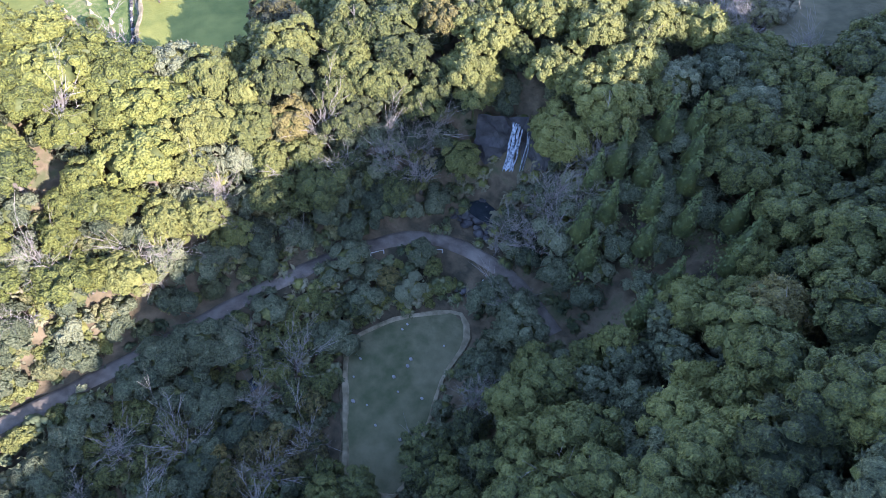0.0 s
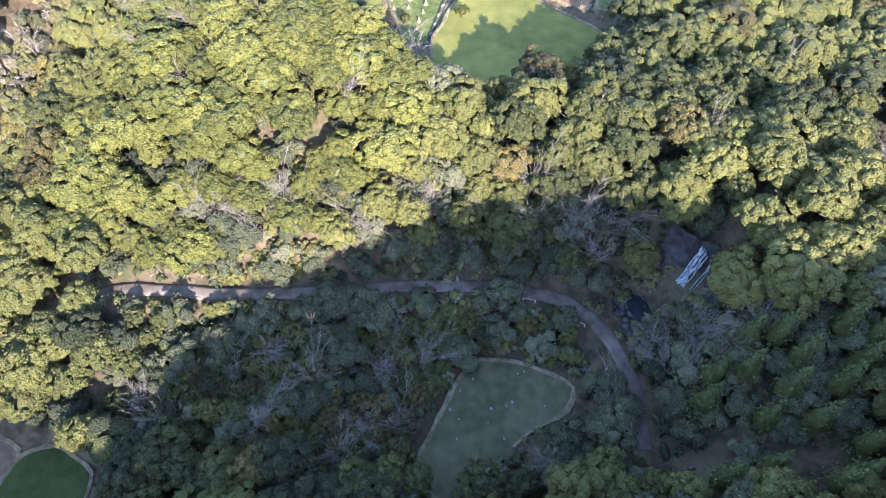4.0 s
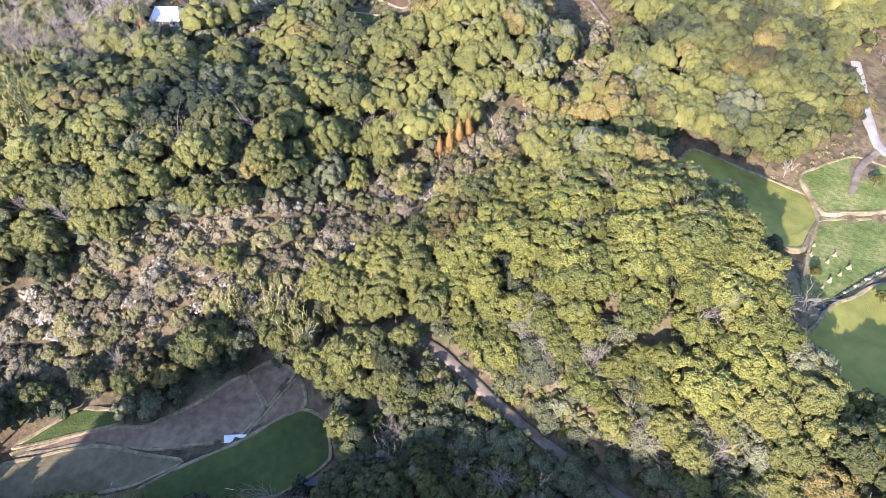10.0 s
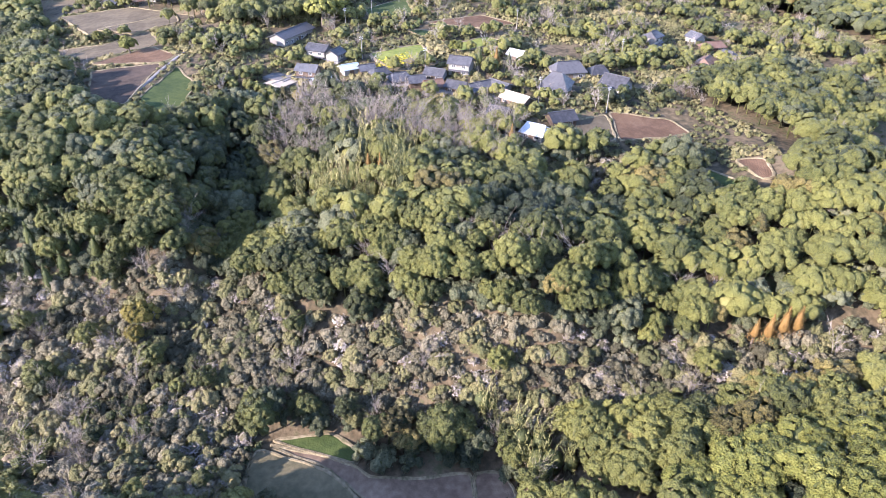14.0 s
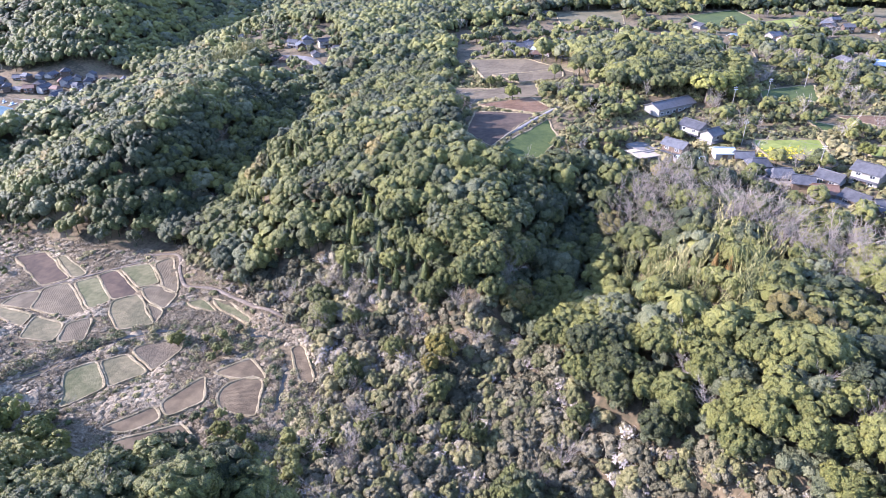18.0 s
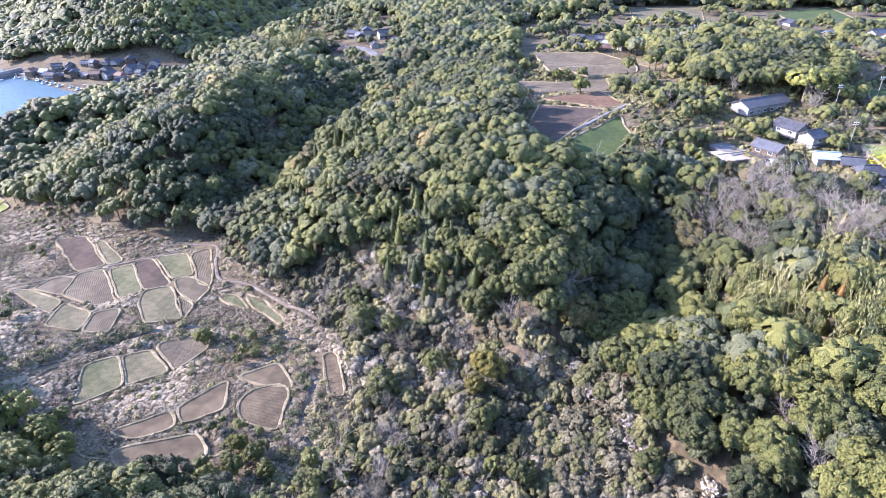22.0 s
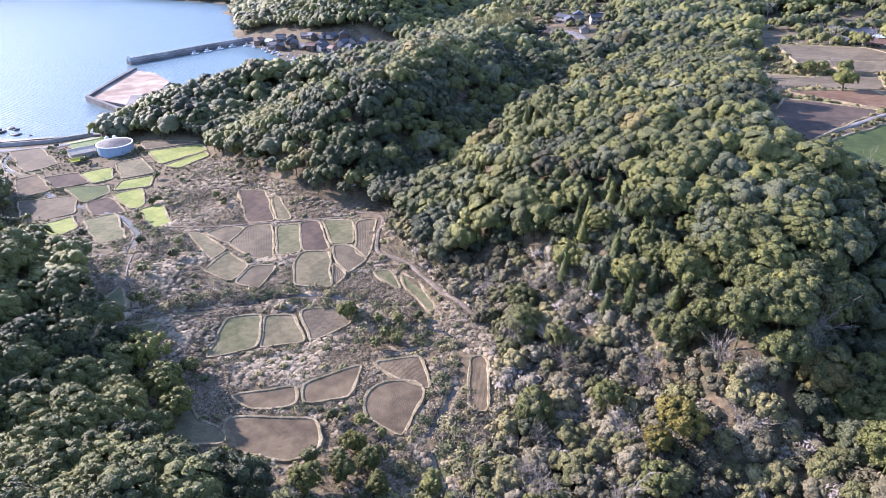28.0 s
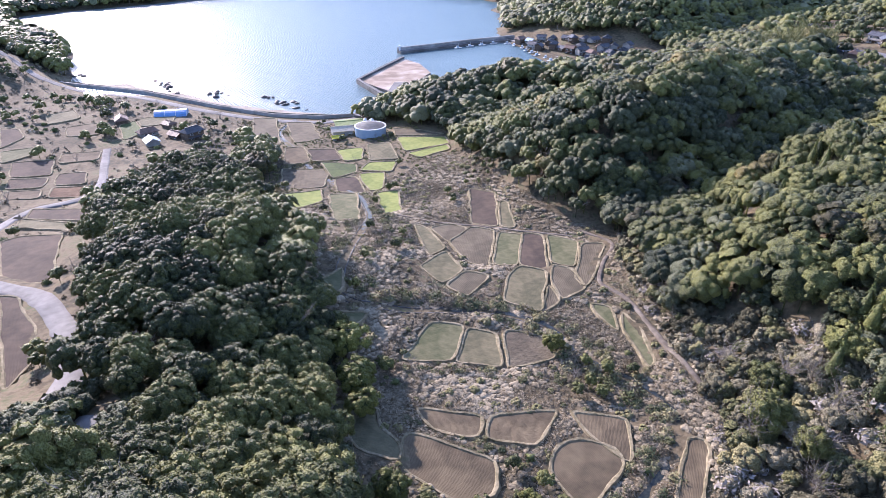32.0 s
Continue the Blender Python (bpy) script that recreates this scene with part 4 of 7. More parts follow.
BAMBOO = dict(
    grove=[(56, 152), (80, 147), (96, 124), (74, 106), (53, 119)],
    small=[(53, 46), (58, 37), (58, 27), (54, 20), (62, 18), (68, 30), (68, 44), (58, 54)],
    far=[(-150, 420), (-110, 425), (-100, 470), (-150, 480)],
)
CEDAR = dict(
    south=[(18, -72), (10, -58), (-4, -62), (-14, -78), (2, -92), (14, -84)],
    spur=[(-60, 200), (-78, 212), (-70, 236), (-50, 262), (-36, 250), (-46, 214)],
    spur_low=[(-30, 165), (-14, 150), (2, 145), (-2, 160), (-20, 185)],
)
LOW = [(58, 4), (57, -6), (49, -25), (43, -43), (36, -57), (30, -64), (20, -61), (30, -47), (24, -37), (17, -28), (28, -6), (42, 8)]
LOWS = dict(valley=LOW, bend=[(-118, 40), (-122, 66), (-92, 66), (-84, 46), (-96, 36)])
CLEARED = [(122, 120), (128, 100), (148, 88), (156, 68), (158, 46), (178, 48), (198, 70), (190, 100), (150, 114)]
GROVE = [(86, 290), (115, 356), (150, 366), (160, 300), (146, 262), (130, 254), (112, 258), (90, 262)]
DARK = dict(
    west_hill=[(-30, 60), (-70, 90), (-110, 108), (-150, 118), (-240, 165), (-250, 120), (-200, 90), (-110, 60), (-60, 40)],
    spur=[(-95, 205), (-30, 140), (0, 110), (30, 130), (20, 190), (0, 260), (-40, 300), (-70, 290)],
    ridges=[(-95, 215), (-160, 218), (-290, 262), (-300, 340), (-280, 400), (-200, 420), (-100, 400), (-62, 330), (-75, 260)],
)


def in_any(group, x, y):
    r = np.zeros(np.shape(x), bool)
    for poly in group.values():
        r |= inside(poly, x, y)
    return r


def scatter(x0, x1, y0, y1, step, seed):
    rng = np.random.default_rng(seed)
    xs, ys = np.meshgrid(np.arange(x0, x1, step), np.arange(y0, y1, step * 0.87))
    xs = xs + (np.arange(xs.shape[0]) % 2)[:, None] * step / 2
    xs, ys = xs.ravel() + rng.uniform(-0.43, 0.43, xs.size) * step, ys.ravel() + rng.uniform(-0.43, 0.43, xs.size) * step
    return xs, ys, rng


def clear_of_things(x, y, margin=1.6):
    """True where no field, road or yard lies."""
    ok = height(x, y) > 0.9
    for kind, poly in FIELDS.values():
        p = np.array(poly)
        lo, hi = p.min(0) - margin, p.max(0) + margin
        q = ok & (x > lo[0]) & (x < hi[0]) & (y > lo[1]) & (y < hi[1])
        if q.any():
            ok[q] = edge_distance(poly, x[q], y[q]) > margin
    ok &= near_line([(24, -84), (25, -72)], x, y) > (3.2 if margin > 0.9 else 1.6) + margin
    ok &= near_line([(22, -86), (24, -80)], x, y) > 2.6
    ok &= near_line(CANAL, x, y) > 0.9 + 0.4 * margin
    for nm, line in ROADS.items():
        ok &= near_line(line, x, y) > ROAD_WIDTH[nm] / 2 + margin + np.where((y < -14) & (margin > 1.5), 2.4, 0.0) * (nm == "dirt")
    return ok


# ---- tree shapes (unit trees: vertices, quads, share of height) ----


def tufts(rng, centres, normals, size, stretch=1.0, lean=0.9):
    """Small bent leaf sprays, one quad each, at centres."""
    n = len(centres)
    d = normals + rng.normal(0, lean, (n, 3))
    d /= np.linalg.norm(d, axis=1)[:, None] + 1e-9
    a = np.cross(d, rng.normal(0, 1, (n, 3)))
    a /= np.linalg.norm(a, axis=1)[:, None] + 1e-9
    b = np.cross(d, a)
    s = size * rng.uniform(0.65, 1.35, (n, 1))
    a, b = a * s, b * s * stretch
    dip = d * s * 0.35
    v = np.stack([centres - a * 0.9 - b * 0.3, centres + b * -0.9 + a * 0.25 - dip, centres + a + b * 0.25, centres + b - a * 0.2 - dip], 1).reshape(-1, 3)
    return v, np.arange(4 * n).reshape(n, 4)


def ico(sub):
    bm = bmesh.new()
    bmesh.ops.create_icosphere(bm, subdivisions=sub, radius=1)
    v = np.array([q.co for q in bm.verts])
    f = np.array([[q.index for q in p.verts] for p in bm.faces])
    bm.free()
    return v, np.c_[f, f[:, 2]]


def cap(rings):
    """A unit dome: its top, then rings of (count, degrees from the top); vertices and triangles."""
    v, f, prev = [(0, 0, 1)], [], [0]
    for k, (n, deg) in enumerate(rings):
        a, t = radians(deg), np.arange(n) * 2 * np.pi / n + 0.4 * k
        row = list(range(len(v), len(v) + n))
        v += [(math.sin(a) * math.cos(q), math.sin(a) * math.sin(q), math.cos(a)) for q in t]
        m = len(prev)
        if m == 1:
            f += [(0, row[i], row[(i + 1) % n]) for i in range(n)]
        else:
            i = j = 0
            while i < m or j < n:
                if j * m <= i * n and j < n or i >= m:
                    f.append((prev[i % m], row[j % n], row[(j + 1) % n]))
                    j += 1
                else:
                    f.append((prev[i % m], row[j % n], prev[(i + 1) % m]))
                    i += 1
        prev = row
    return np.array(v), np.array(f)


CAP_MID = cap([(4, 46), (7, 97)])
CAP_LOW = cap([(4, 50), (5, 96)])
CAP_FAR = cap([(6, 80)])


def broadleaf(seed, lobes, dome, sprays, size=0.3, tall=0.62, loose=0.14, rough=0.09):
    """A broad evergreen crown about one unit in radius: uneven leaf heads side by side over a dome, leaf sprays standing off them, a trunk below."""
    rng = np.random.default_rng(seed)
    k = np.arange(lobes) + 0.5
    el = 1 - 1.22 * k / lobes
    u = k * 2.39996 + rng.uniform(-.3, .3, lobes)
    flat = np.sqrt(np.maximum(1 - el ** 2, 0))
    d = np.c_[np.cos(u) * flat, np.sin(u) * flat, el]
    shape = 1 + 0.16 * np.sin(2 * u + rng.uniform(0, 6)) + 0.1 * np.sin(3 * u + rng.uniform(0, 6)) + rng.uniform(-loose, loose, lobes)
    c = d * (0.80, 0.80, tall) * shape[:, None]
    r = rng.uniform(0.7, 1.3, lobes) * 1.36 / np.sqrt(lobes)
    up = d + (0, 0, 0.5)
    up /= np.linalg.norm(up, axis=1)[:, None]
    s1 = np.cross(up, rng.normal(0, 1, (lobes, 3)))
    s1 /= np.linalg.norm(s1, axis=1)[:, None]
    s2 = np.cross(up, s1)
    dv, df = dome
    n = len(dv)
    wave = 1 + rng.normal(0, rough, (lobes, n, 1))
    p = dv[None] * wave
    lv = (c[:, None] + r[:, None, None] * (p[..., :1] * s1[:, None] + p[..., 1:2] * s2[:, None] + (0.7 * p[..., 2:] - 0.06) * up[:, None])).reshape(-1, 3)
    lf = (df[None] + (np.arange(lobes) * n)[:, None, None]).reshape(-1, 3)
    lf = np.c_[lf, lf[:, 2]]
    if sprays:
        i = np.repeat(np.arange(lobes), sprays)
        a = rng.uniform(0, 2 * np.pi, len(i))
        w = np.sqrt(rng.uniform(0.05, 1, len(i)))
        out = s1[i] * (np.cos(a) * w)[:, None] + s2[i] * (np.sin(a) * w)[:, None] + up[i] * (0.7 * np.sqrt(1 - w * w * 0.9) - 0.06)[:, None]
        tv, tf = tufts(rng, c[i] + out * r[i][:, None] * 1.08, out, r.mean() * size, 1.15, 0.8)
        tf[:, 3] = tf[:, 2]
        lv, lf = np.vstack([lv, tv]), np.vstack([lf, tf + len(lv)])
    # inner mass and trunk: an uneven leaf dome below the heads, darkened as the gaps' shade, and a tapered stem
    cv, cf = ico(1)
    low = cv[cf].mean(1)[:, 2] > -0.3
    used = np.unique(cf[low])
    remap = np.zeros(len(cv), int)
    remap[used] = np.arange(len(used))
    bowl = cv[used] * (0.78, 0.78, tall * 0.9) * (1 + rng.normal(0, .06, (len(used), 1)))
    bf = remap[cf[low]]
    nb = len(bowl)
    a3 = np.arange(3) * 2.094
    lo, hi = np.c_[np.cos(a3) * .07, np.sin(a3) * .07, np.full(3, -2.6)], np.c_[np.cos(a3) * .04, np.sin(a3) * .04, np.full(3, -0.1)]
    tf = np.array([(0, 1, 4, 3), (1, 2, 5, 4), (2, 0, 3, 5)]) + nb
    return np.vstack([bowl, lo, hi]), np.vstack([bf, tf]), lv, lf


def conifer(seed, leaves, size):
    rng = np.random.default_rng(seed)
    h = rng.uniform(0, 1, leaves) ** 1.3
    u = rng.uniform(0, 2 * np.pi, leaves)
    r = (1 - h) * 0.6 * rng.uniform(0.6, 1.1, leaves) + 0.03
    c = np.c_[np.cos(u) * r, np.sin(u) * r, h * 2.1 - 0.7]
    d = np.c_[np.cos(u), np.sin(u), np.full(leaves, 0.35)]
    lv, lf = tufts(rng, c, d, size, 1.5, 0.35)
    lf[:, 3] = lf[:, 2]
    cv, cf = ico(1)
    t = (cv[:, 2:] + 1) / 2
    core = np.c_[cv[:, :2] * (0.5 * (1 - t) + 0.05), cv[:, 2:] * 0.95 + 0.2]
    return core, cf, lv, lf


def bare(seed, twigs, spread=1.0, stout=1.0):
    """A leafless crown: forking limbs and many fine twigs towards a rounded outline, each a slim blade."""
    rng = np.random.default_rng(seed)
    p, q, w, ends = [(0, 0, -2.2)], [(0, 0, -0.6)], [0.02], []
    for k in range(9):
        u = k * 0.7 + rng.uniform(-.3, .3)
        a = np.array((0, 0, rng.uniform(-.9, -.5)))
        e = np.array([np.cos(u) * rng.uniform(.2, .5) * spread, np.sin(u) * rng.uniform(.2, .5) * spread, rng.uniform(0.0, 0.55)])
        p.append(a), q.append(e), w.append(0.008)
        ends.append((a, e))
    for k in range(twigs):
        a, e = ends[rng.integers(0, len(ends))]
        s = a + (e - a) * rng.uniform(0.5, 1)
        d = (e - a) * rng.uniform(0.1, 0.35) + rng.normal(0, 0.17, 3) + s * (0.22, 0.22, 0.1) + (0, 0, 0.13)
        p.append(s), q.append(s + d), w.append(0.0075)
        if k < twigs // 2:
            ends.append((s, s + d))
    p, q, w = np.array(p, float), np.array(q, float), np.array(w)[:, None] * stout
    d = q - p
    side = np.cross(d, rng.normal(0, 1, d.shape))
    side /= np.linalg.norm(side, axis=1)[:, None] + 1e-9
    v = np.stack([p - side * w, p + side * w, q + side * w * 0.5, q - side * w * 0.5], 1).reshape(-1, 3)
    return None, None, v, np.arange(len(v)).reshape(-1, 4)


def shrub(seed, leaves, size):
    """A low thicket of dry stems and leaves."""
    rng = np.random.default_rng(seed)
    d = rng.normal(0, 1, (leaves, 3))
    d[:, 2] = np.abs(d[:, 2])
    d /= np.linalg.norm(d, axis=1)[:, None]
    c = d * rng.uniform(0.35, 1.0, (leaves, 1)) * (1, 1, 0.8) - (0, 0, 0.25)
    lv, lf = tufts(rng, c, d * (0.6, 0.6, 0.5) + (0, 0, 0.5), size, 2.6, 0.45)
    cv, cf = ico(1)
    return cv * (0.62, 0.62, 0.5), cf, lv, lf


def bamboo(seed, leaves, size):
    """A clump of tall leaning culms, feathered with narrow upright sprays."""
    rng = np.random.default_rng(seed)
    culms = 7
    k = rng.integers(0, culms, leaves)
    lean = rng.normal(0, 0.16, (culms, 2)) + (0.10, 0)
    foot = rng.normal(0, 0.42, (culms, 2))
    tall = rng.uniform(0.75, 1.15, culms)
    h = rng.uniform(0.1, 1, leaves)
    c = np.c_[foot[k] + lean[k] * h[:, None] ** 2 * 2 + rng.normal(0, 0.10, (leaves, 2)) * (1.1 - h)[:, None], h * tall[k] * 2.3 - 0.9]
    axis = np.c_[lean[k] * 2.0 * h[:, None] + rng.normal(0, 0.35, (leaves, 2)), np.full(leaves, 0.9)]
    axis /= np.linalg.norm(axis, axis=1)[:, None]
    side = np.cross(axis, rng.normal(0, 1, (leaves, 3)))
    side *= size * 0.5 / np.linalg.norm(side, axis=1)[:, None]
    up = axis * size * 3.2 * rng.uniform(0.7, 1.3, (leaves, 1))
    v = np.stack([c - side, c + side, c + up + side * 0.3, c + up - side * 0.3], 1).reshape(-1, 3)
    cv, cf = ico(1)
    return cv * (0.5, 0.5, 0.7) + (0, 0, -.3), cf, v, np.arange(len(v)).reshape(-1, 4)


def wood(name, shapes, x, y, z, radius, rng, leaf, core, label, category, tint=None, tall=1.0):
    """One object of kind stuff: a unit tree of the shapes at every point, turned, sized and tinted."""
    n = len(x)
    if n == 0:
        return
    pick = rng.integers(0, len(shapes), n)
    ang = rng.uniform(0, 2 * np.pi, n)
    tint = rng.beta(2.2, 2.2, n) if tint is None else tint
    V, Fq, T, MI, base = [], [], [], [], 0
    for k, (cv, cf, lv, lf) in enumerate(shapes):
        m = np.where(pick == k)[0]
        if not len(m):
            continue
        vv = lv if cv is None else np.vstack([cv, lv])
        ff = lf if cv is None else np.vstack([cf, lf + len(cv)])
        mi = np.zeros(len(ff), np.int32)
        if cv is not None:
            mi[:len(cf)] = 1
        c, s, r = np.cos(ang[m])[:, None], np.sin(ang[m])[:, None], radius[m][:, None]
        X = (vv[:, 0] * c - vv[:, 1] * s) * r + x[m][:, None]
        Y = (vv[:, 0] * s + vv[:, 1] * c) * r + y[m][:, None]
        Z = vv[:, 2] * r * tall + z[m][:, None]
        V.append(np.stack([X, Y, Z], -1).reshape(-1, 3))
        Fq.append((ff[None] + (base + np.arange(len(m)) * len(vv))[:, None, None]).reshape(-1, 4))
        T.append(np.repeat(tint[m], len(vv)))
        MI.append(np.tile(mi, len(m)))
        base += len(m) * len(vv)
    F_ = np.vstack(Fq)
    ob = mesh_object(name, np.vstack(V), F_, None, mats=[leaf, core], mat_index=np.concatenate(MI), smooth=True, tint=np.concatenate(T))
    return tagged(ob, label, category, kind="stuff")


EVERGREEN = [broadleaf(10 + k, 40, CAP_MID, 12, 0.32) for k in range(10)]
EVERGREEN_BIG = [broadleaf(20 + k, 52, CAP_MID, 15, 0.28) for k in range(6)]
EVERGREEN_MID = [broadleaf(30 + k, 15, CAP_MID, 6, 0.3, rough=0.14) for k in range(7)]
EVERGREEN_FAR = [broadleaf(50 + k, 8, CAP_LOW, 1, 0.4, rough=0.12) for k in range(5)]
EVERGREEN_LOW = [broadleaf(65 + k, 7, CAP_LOW, 6, 0.36) for k in range(5)]
EVERGREEN_DIST = [broadleaf(60 + k, 7, CAP_FAR, 0, rough=0.1) for k in range(4)]
CONIFERS = [conifer(70 + k, 520, 0.04) for k in range(4)]
BARES = [bare(80 + k, 400, 1.0, 1.3) for k in range(5)]
BARES_MID = [bare(85 + k, 150, 1.0, 1.9) for k in range(4)]
BARES_FAR = [bare(88 + k, 34, 1.0, 3.2) for k in range(3)]
SHRUBS = [shrub(90 + k, 150, 0.075) for k in range(5)]
BAMBOOS = [bamboo(110 + k, 460, 0.042) for k in range(4)]

HUB = (5, 10)
SINGLES = []
SINGLE_STAND = [(58, -4), (54, -40), (66, -58), (92, -56), (112, -20), (96, 4), (72, 10)]


# how far out the flight looks over the land, in twelve-degree sectors
SIGHT = [(54, 74), (51, 144), (39, 179), (41, 194), (29, 216), (35, 218), (26, 243), (36, 266), (20, 336), (54, 375), (6, 448), (32, 564), (21, 770), (11, 1033), (37, 1043), (20, 991), (42, 920), (29, 857), (42, 823), (45, 925), (51, 1294), (59, 1336), (71, 1342), (93, 1267), (296, 1186)]


def seen_country(x, y):
    """The stretch of the plan that the flight looks over."""
    d = np.hypot(x, y - 15)
    k = np.floor((np.degrees(np.arctan2(y - 15, x)) + 180) / 12).astype(int) % 30 - 5
    lo = np.array([q[0] for q in SIGHT])[np.clip(k, 0, 24)]
    hi = np.array([q[1] for q in SIGHT])[np.clip(k, 0, 24)]
    return (k >= 0) & (d > lo * 0.85 - 5) & (d < hi * 1.06 + 12)


def plant(step, near, far, seed, grade):
    x, y, rng = scatter(-420 if grade < 2 else -1050, 420 if grade < 2 else 620, -200, 560 if grade < 2 else 1050, step, seed)
    d = np.minimum(np.minimum(np.hypot(x - HUB[0], y - HUB[1]), np.hypot(x - 2, y + 38) + 15), np.hypot(x + 30, y - 95) + 25)
    k = (d >= near) & (d < far) & seen_country(x, y)
    x, y = x[k], y[k]
    k = clear_of_things(x, y) & ~(inside(DARK["west_hill"], x, y) & (rng.random(len(x)) < 0.2))
    x, y = x[k], y[k]
    z = height(x, y)
    opn, scr, bam, ced = in_any(OPEN, x, y) & ~inside(GROVE, x, y) | inside(CLEARED, x, y), in_any(SCRUB, x, y), in_any(BAMBOO, x, y) & (rng.random(len(x)) < 0.8), in_any(CEDAR, x, y)
    pal = in_any(PALE, x, y)
    dice = rng.uniform(0, 1, len(x))
    tone = np.array([noise.noise(Vector((a * 0.02, b * 0.02, 7))) for a, b in zip(x, y)])
    patch = np.array([noise.noise(Vector((a * 0.055, b * 0.055, 17))) for a, b in zip(x, y)])
    ev = ~opn & ~scr & ~bam & ~ced
    barek = (ev & ((dice < 0.04) | (patch > 0.42) & (dice < 0.3) | pal & (dice < np.where(y > 60, 0.36, 0.14)))) | (scr & (dice < 0.1))
    ev = (ev & ~barek) | (barek & (dice < 0.015))
    ev |= scr & (dice > 0.97)
    ev |= ced & (dice > 0.7) & (y > 0)
    ev &= np.hypot(x - 29, y - 42) > 5.5  # the tilled terrace stays open
    ced &= ~ev & (dice < 0.72)
    size = step * (0.54 + 0.42 * rng.random(len(x)) ** 1.7) * np.where(pal, np.where(y > 60, 0.75, 0.92), 1.0)
    size *= np.where(inside(DARK["west_hill"], x, y), 1.2, 1.0) * np.where(in_any(LOWS, x, y), 0.55, 1.0)
    lift = (2.9 + 2.0 * rng.random(len(x)) + 2.6 * np.clip(patch + 0.2, -0.5, 0.7)) * np.where(in_any(LOWS, x, y), 0.3, np.where(pal | scr, 0.7, 1.0)) + 0.35 * size
    tint = np.clip(0.5 + 0.5 * tone + rng.normal(0, 0.22, len(x)) - 0.12 * in_any(DARK, x, y) + 0.2 * inside(DARK["spur"], x, y) + 0.12 * ((y < 60) & (x > 45)), 0, 1)
    csize = np.minimum(size, 2.9)
    bsize = np.minimum(size, 3.4) * 0.85
    if grade == 0:
        one = ev & inside(SINGLE_STAND, x, y)
        for k in np.where(one)[0]:
            SINGLES.append(("broadleaf", x[k], y[k], z[k], lift[k] * 0.6 + 1.8, size[k] * 1.12))
        ev &= ~one
        one = barek & (np.hypot(x - 30, y + 20) < 95)
        for k in np.where(one)[0]:
            SINGLES.append(("bare", x[k], y[k], z[k], bsize[k] * 1.25, bsize[k]))
        barek &= ~one
        one = ced & inside(CEDAR["south"], x, y)
        for k in np.where(one)[0]:
            SINGLES.append(("cedar", x[k], y[k], z[k], csize[k] * 1.5, csize[k] * 1.6))
        ced &= ~one
    ws = (EVERGREEN, EVERGREEN_MID, EVERGREEN_FAR, EVERGREEN_DIST)[grade]
    big = inside(DARK["west_hill"], x, y)
    m = ev & big
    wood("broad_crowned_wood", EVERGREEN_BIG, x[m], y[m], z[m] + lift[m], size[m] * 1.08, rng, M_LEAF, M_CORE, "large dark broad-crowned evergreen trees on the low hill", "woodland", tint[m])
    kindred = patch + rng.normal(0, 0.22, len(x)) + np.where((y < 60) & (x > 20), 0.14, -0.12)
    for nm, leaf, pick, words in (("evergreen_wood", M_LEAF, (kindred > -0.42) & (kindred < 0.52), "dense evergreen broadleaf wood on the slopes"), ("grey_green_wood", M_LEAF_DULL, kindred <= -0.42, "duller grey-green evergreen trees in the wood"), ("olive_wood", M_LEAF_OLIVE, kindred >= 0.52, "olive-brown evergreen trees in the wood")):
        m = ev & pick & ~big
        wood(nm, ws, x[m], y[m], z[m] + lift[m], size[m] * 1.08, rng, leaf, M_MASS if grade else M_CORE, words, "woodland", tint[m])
    wood("cedar_wood", CONIFERS, x[ced], y[ced], z[ced] + csize[ced] * 1.25, csize[ced] * 1.45, rng, M_CEDAR, M_CORE, "dark pointed cedar trees in a stand", "conifers")
    wood("bare_wood", (BARES, BARES_MID, BARES_FAR, BARES_FAR)[grade], x[barek], y[barek], z[barek] + bsize[barek] * 1.25, bsize[barek], rng, M_TWIG, M_TWIG, "leafless pale grey trees in the wood", "bare trees")
    wood("bamboo_grove", BAMBOOS, x[bam], y[bam], z[bam] + size[bam] * 1.2, size[bam] * 1.25, rng, M_BAMBOO, M_CORE, "pale yellow-green bamboo grove", "bamboo", tall=1.05)


FALL_SIDE = [(66, 2), (68, -16), (58, -40), (48, -60), (38, -76), (32, -84), (28, -72), (36, -62), (44, -48), (52, -28), (58, -8)]
FIELD_SIDE = [(8, -62), (2, -44), (6, -30), (24, -20), (40, -4), (50, 2), (46, -24), (36, -46), (28, -58), (18, -60)]
for poly_, step_, seed_ in ((FALL_SIDE, 6.4, 81), (FIELD_SIDE, 9.5, 82), ([(12, -88), (18, -74), (20, -66), (12, -66), (8, -78)], 4.2, 83), ([(54, 156), (68, 192), (86, 190), (104, 150), (122, 124), (126, 102), (108, 98), (98, 116), (84, 150)], 5.6, 84)):
    x_, y_, rng_ = scatter(0, 130, -90, 196, step_, seed_)
    k_ = inside(poly_, x_, y_)
    x_, y_ = x_[k_], y_[k_]
    k_ = clear_of_things(x_, y_, 1.0)
    for a_, b_ in zip(x_[k_], y_[k_]):
        r_ = rng_.uniform(1.7, 2.9) * (1.3 if b_ > 60 else 1.0)
        SINGLES.append(("bare", a_, b_, float(height(a_, b_)), r_ * 1.25, r_))

plant(5.0, 0, 108, 1, 0)
plant(5.4, 108, 300, 2, 1)
plant(6.6, 300, 640, 3, 2)
plant(8.2, 640, 1150, 4, 3)



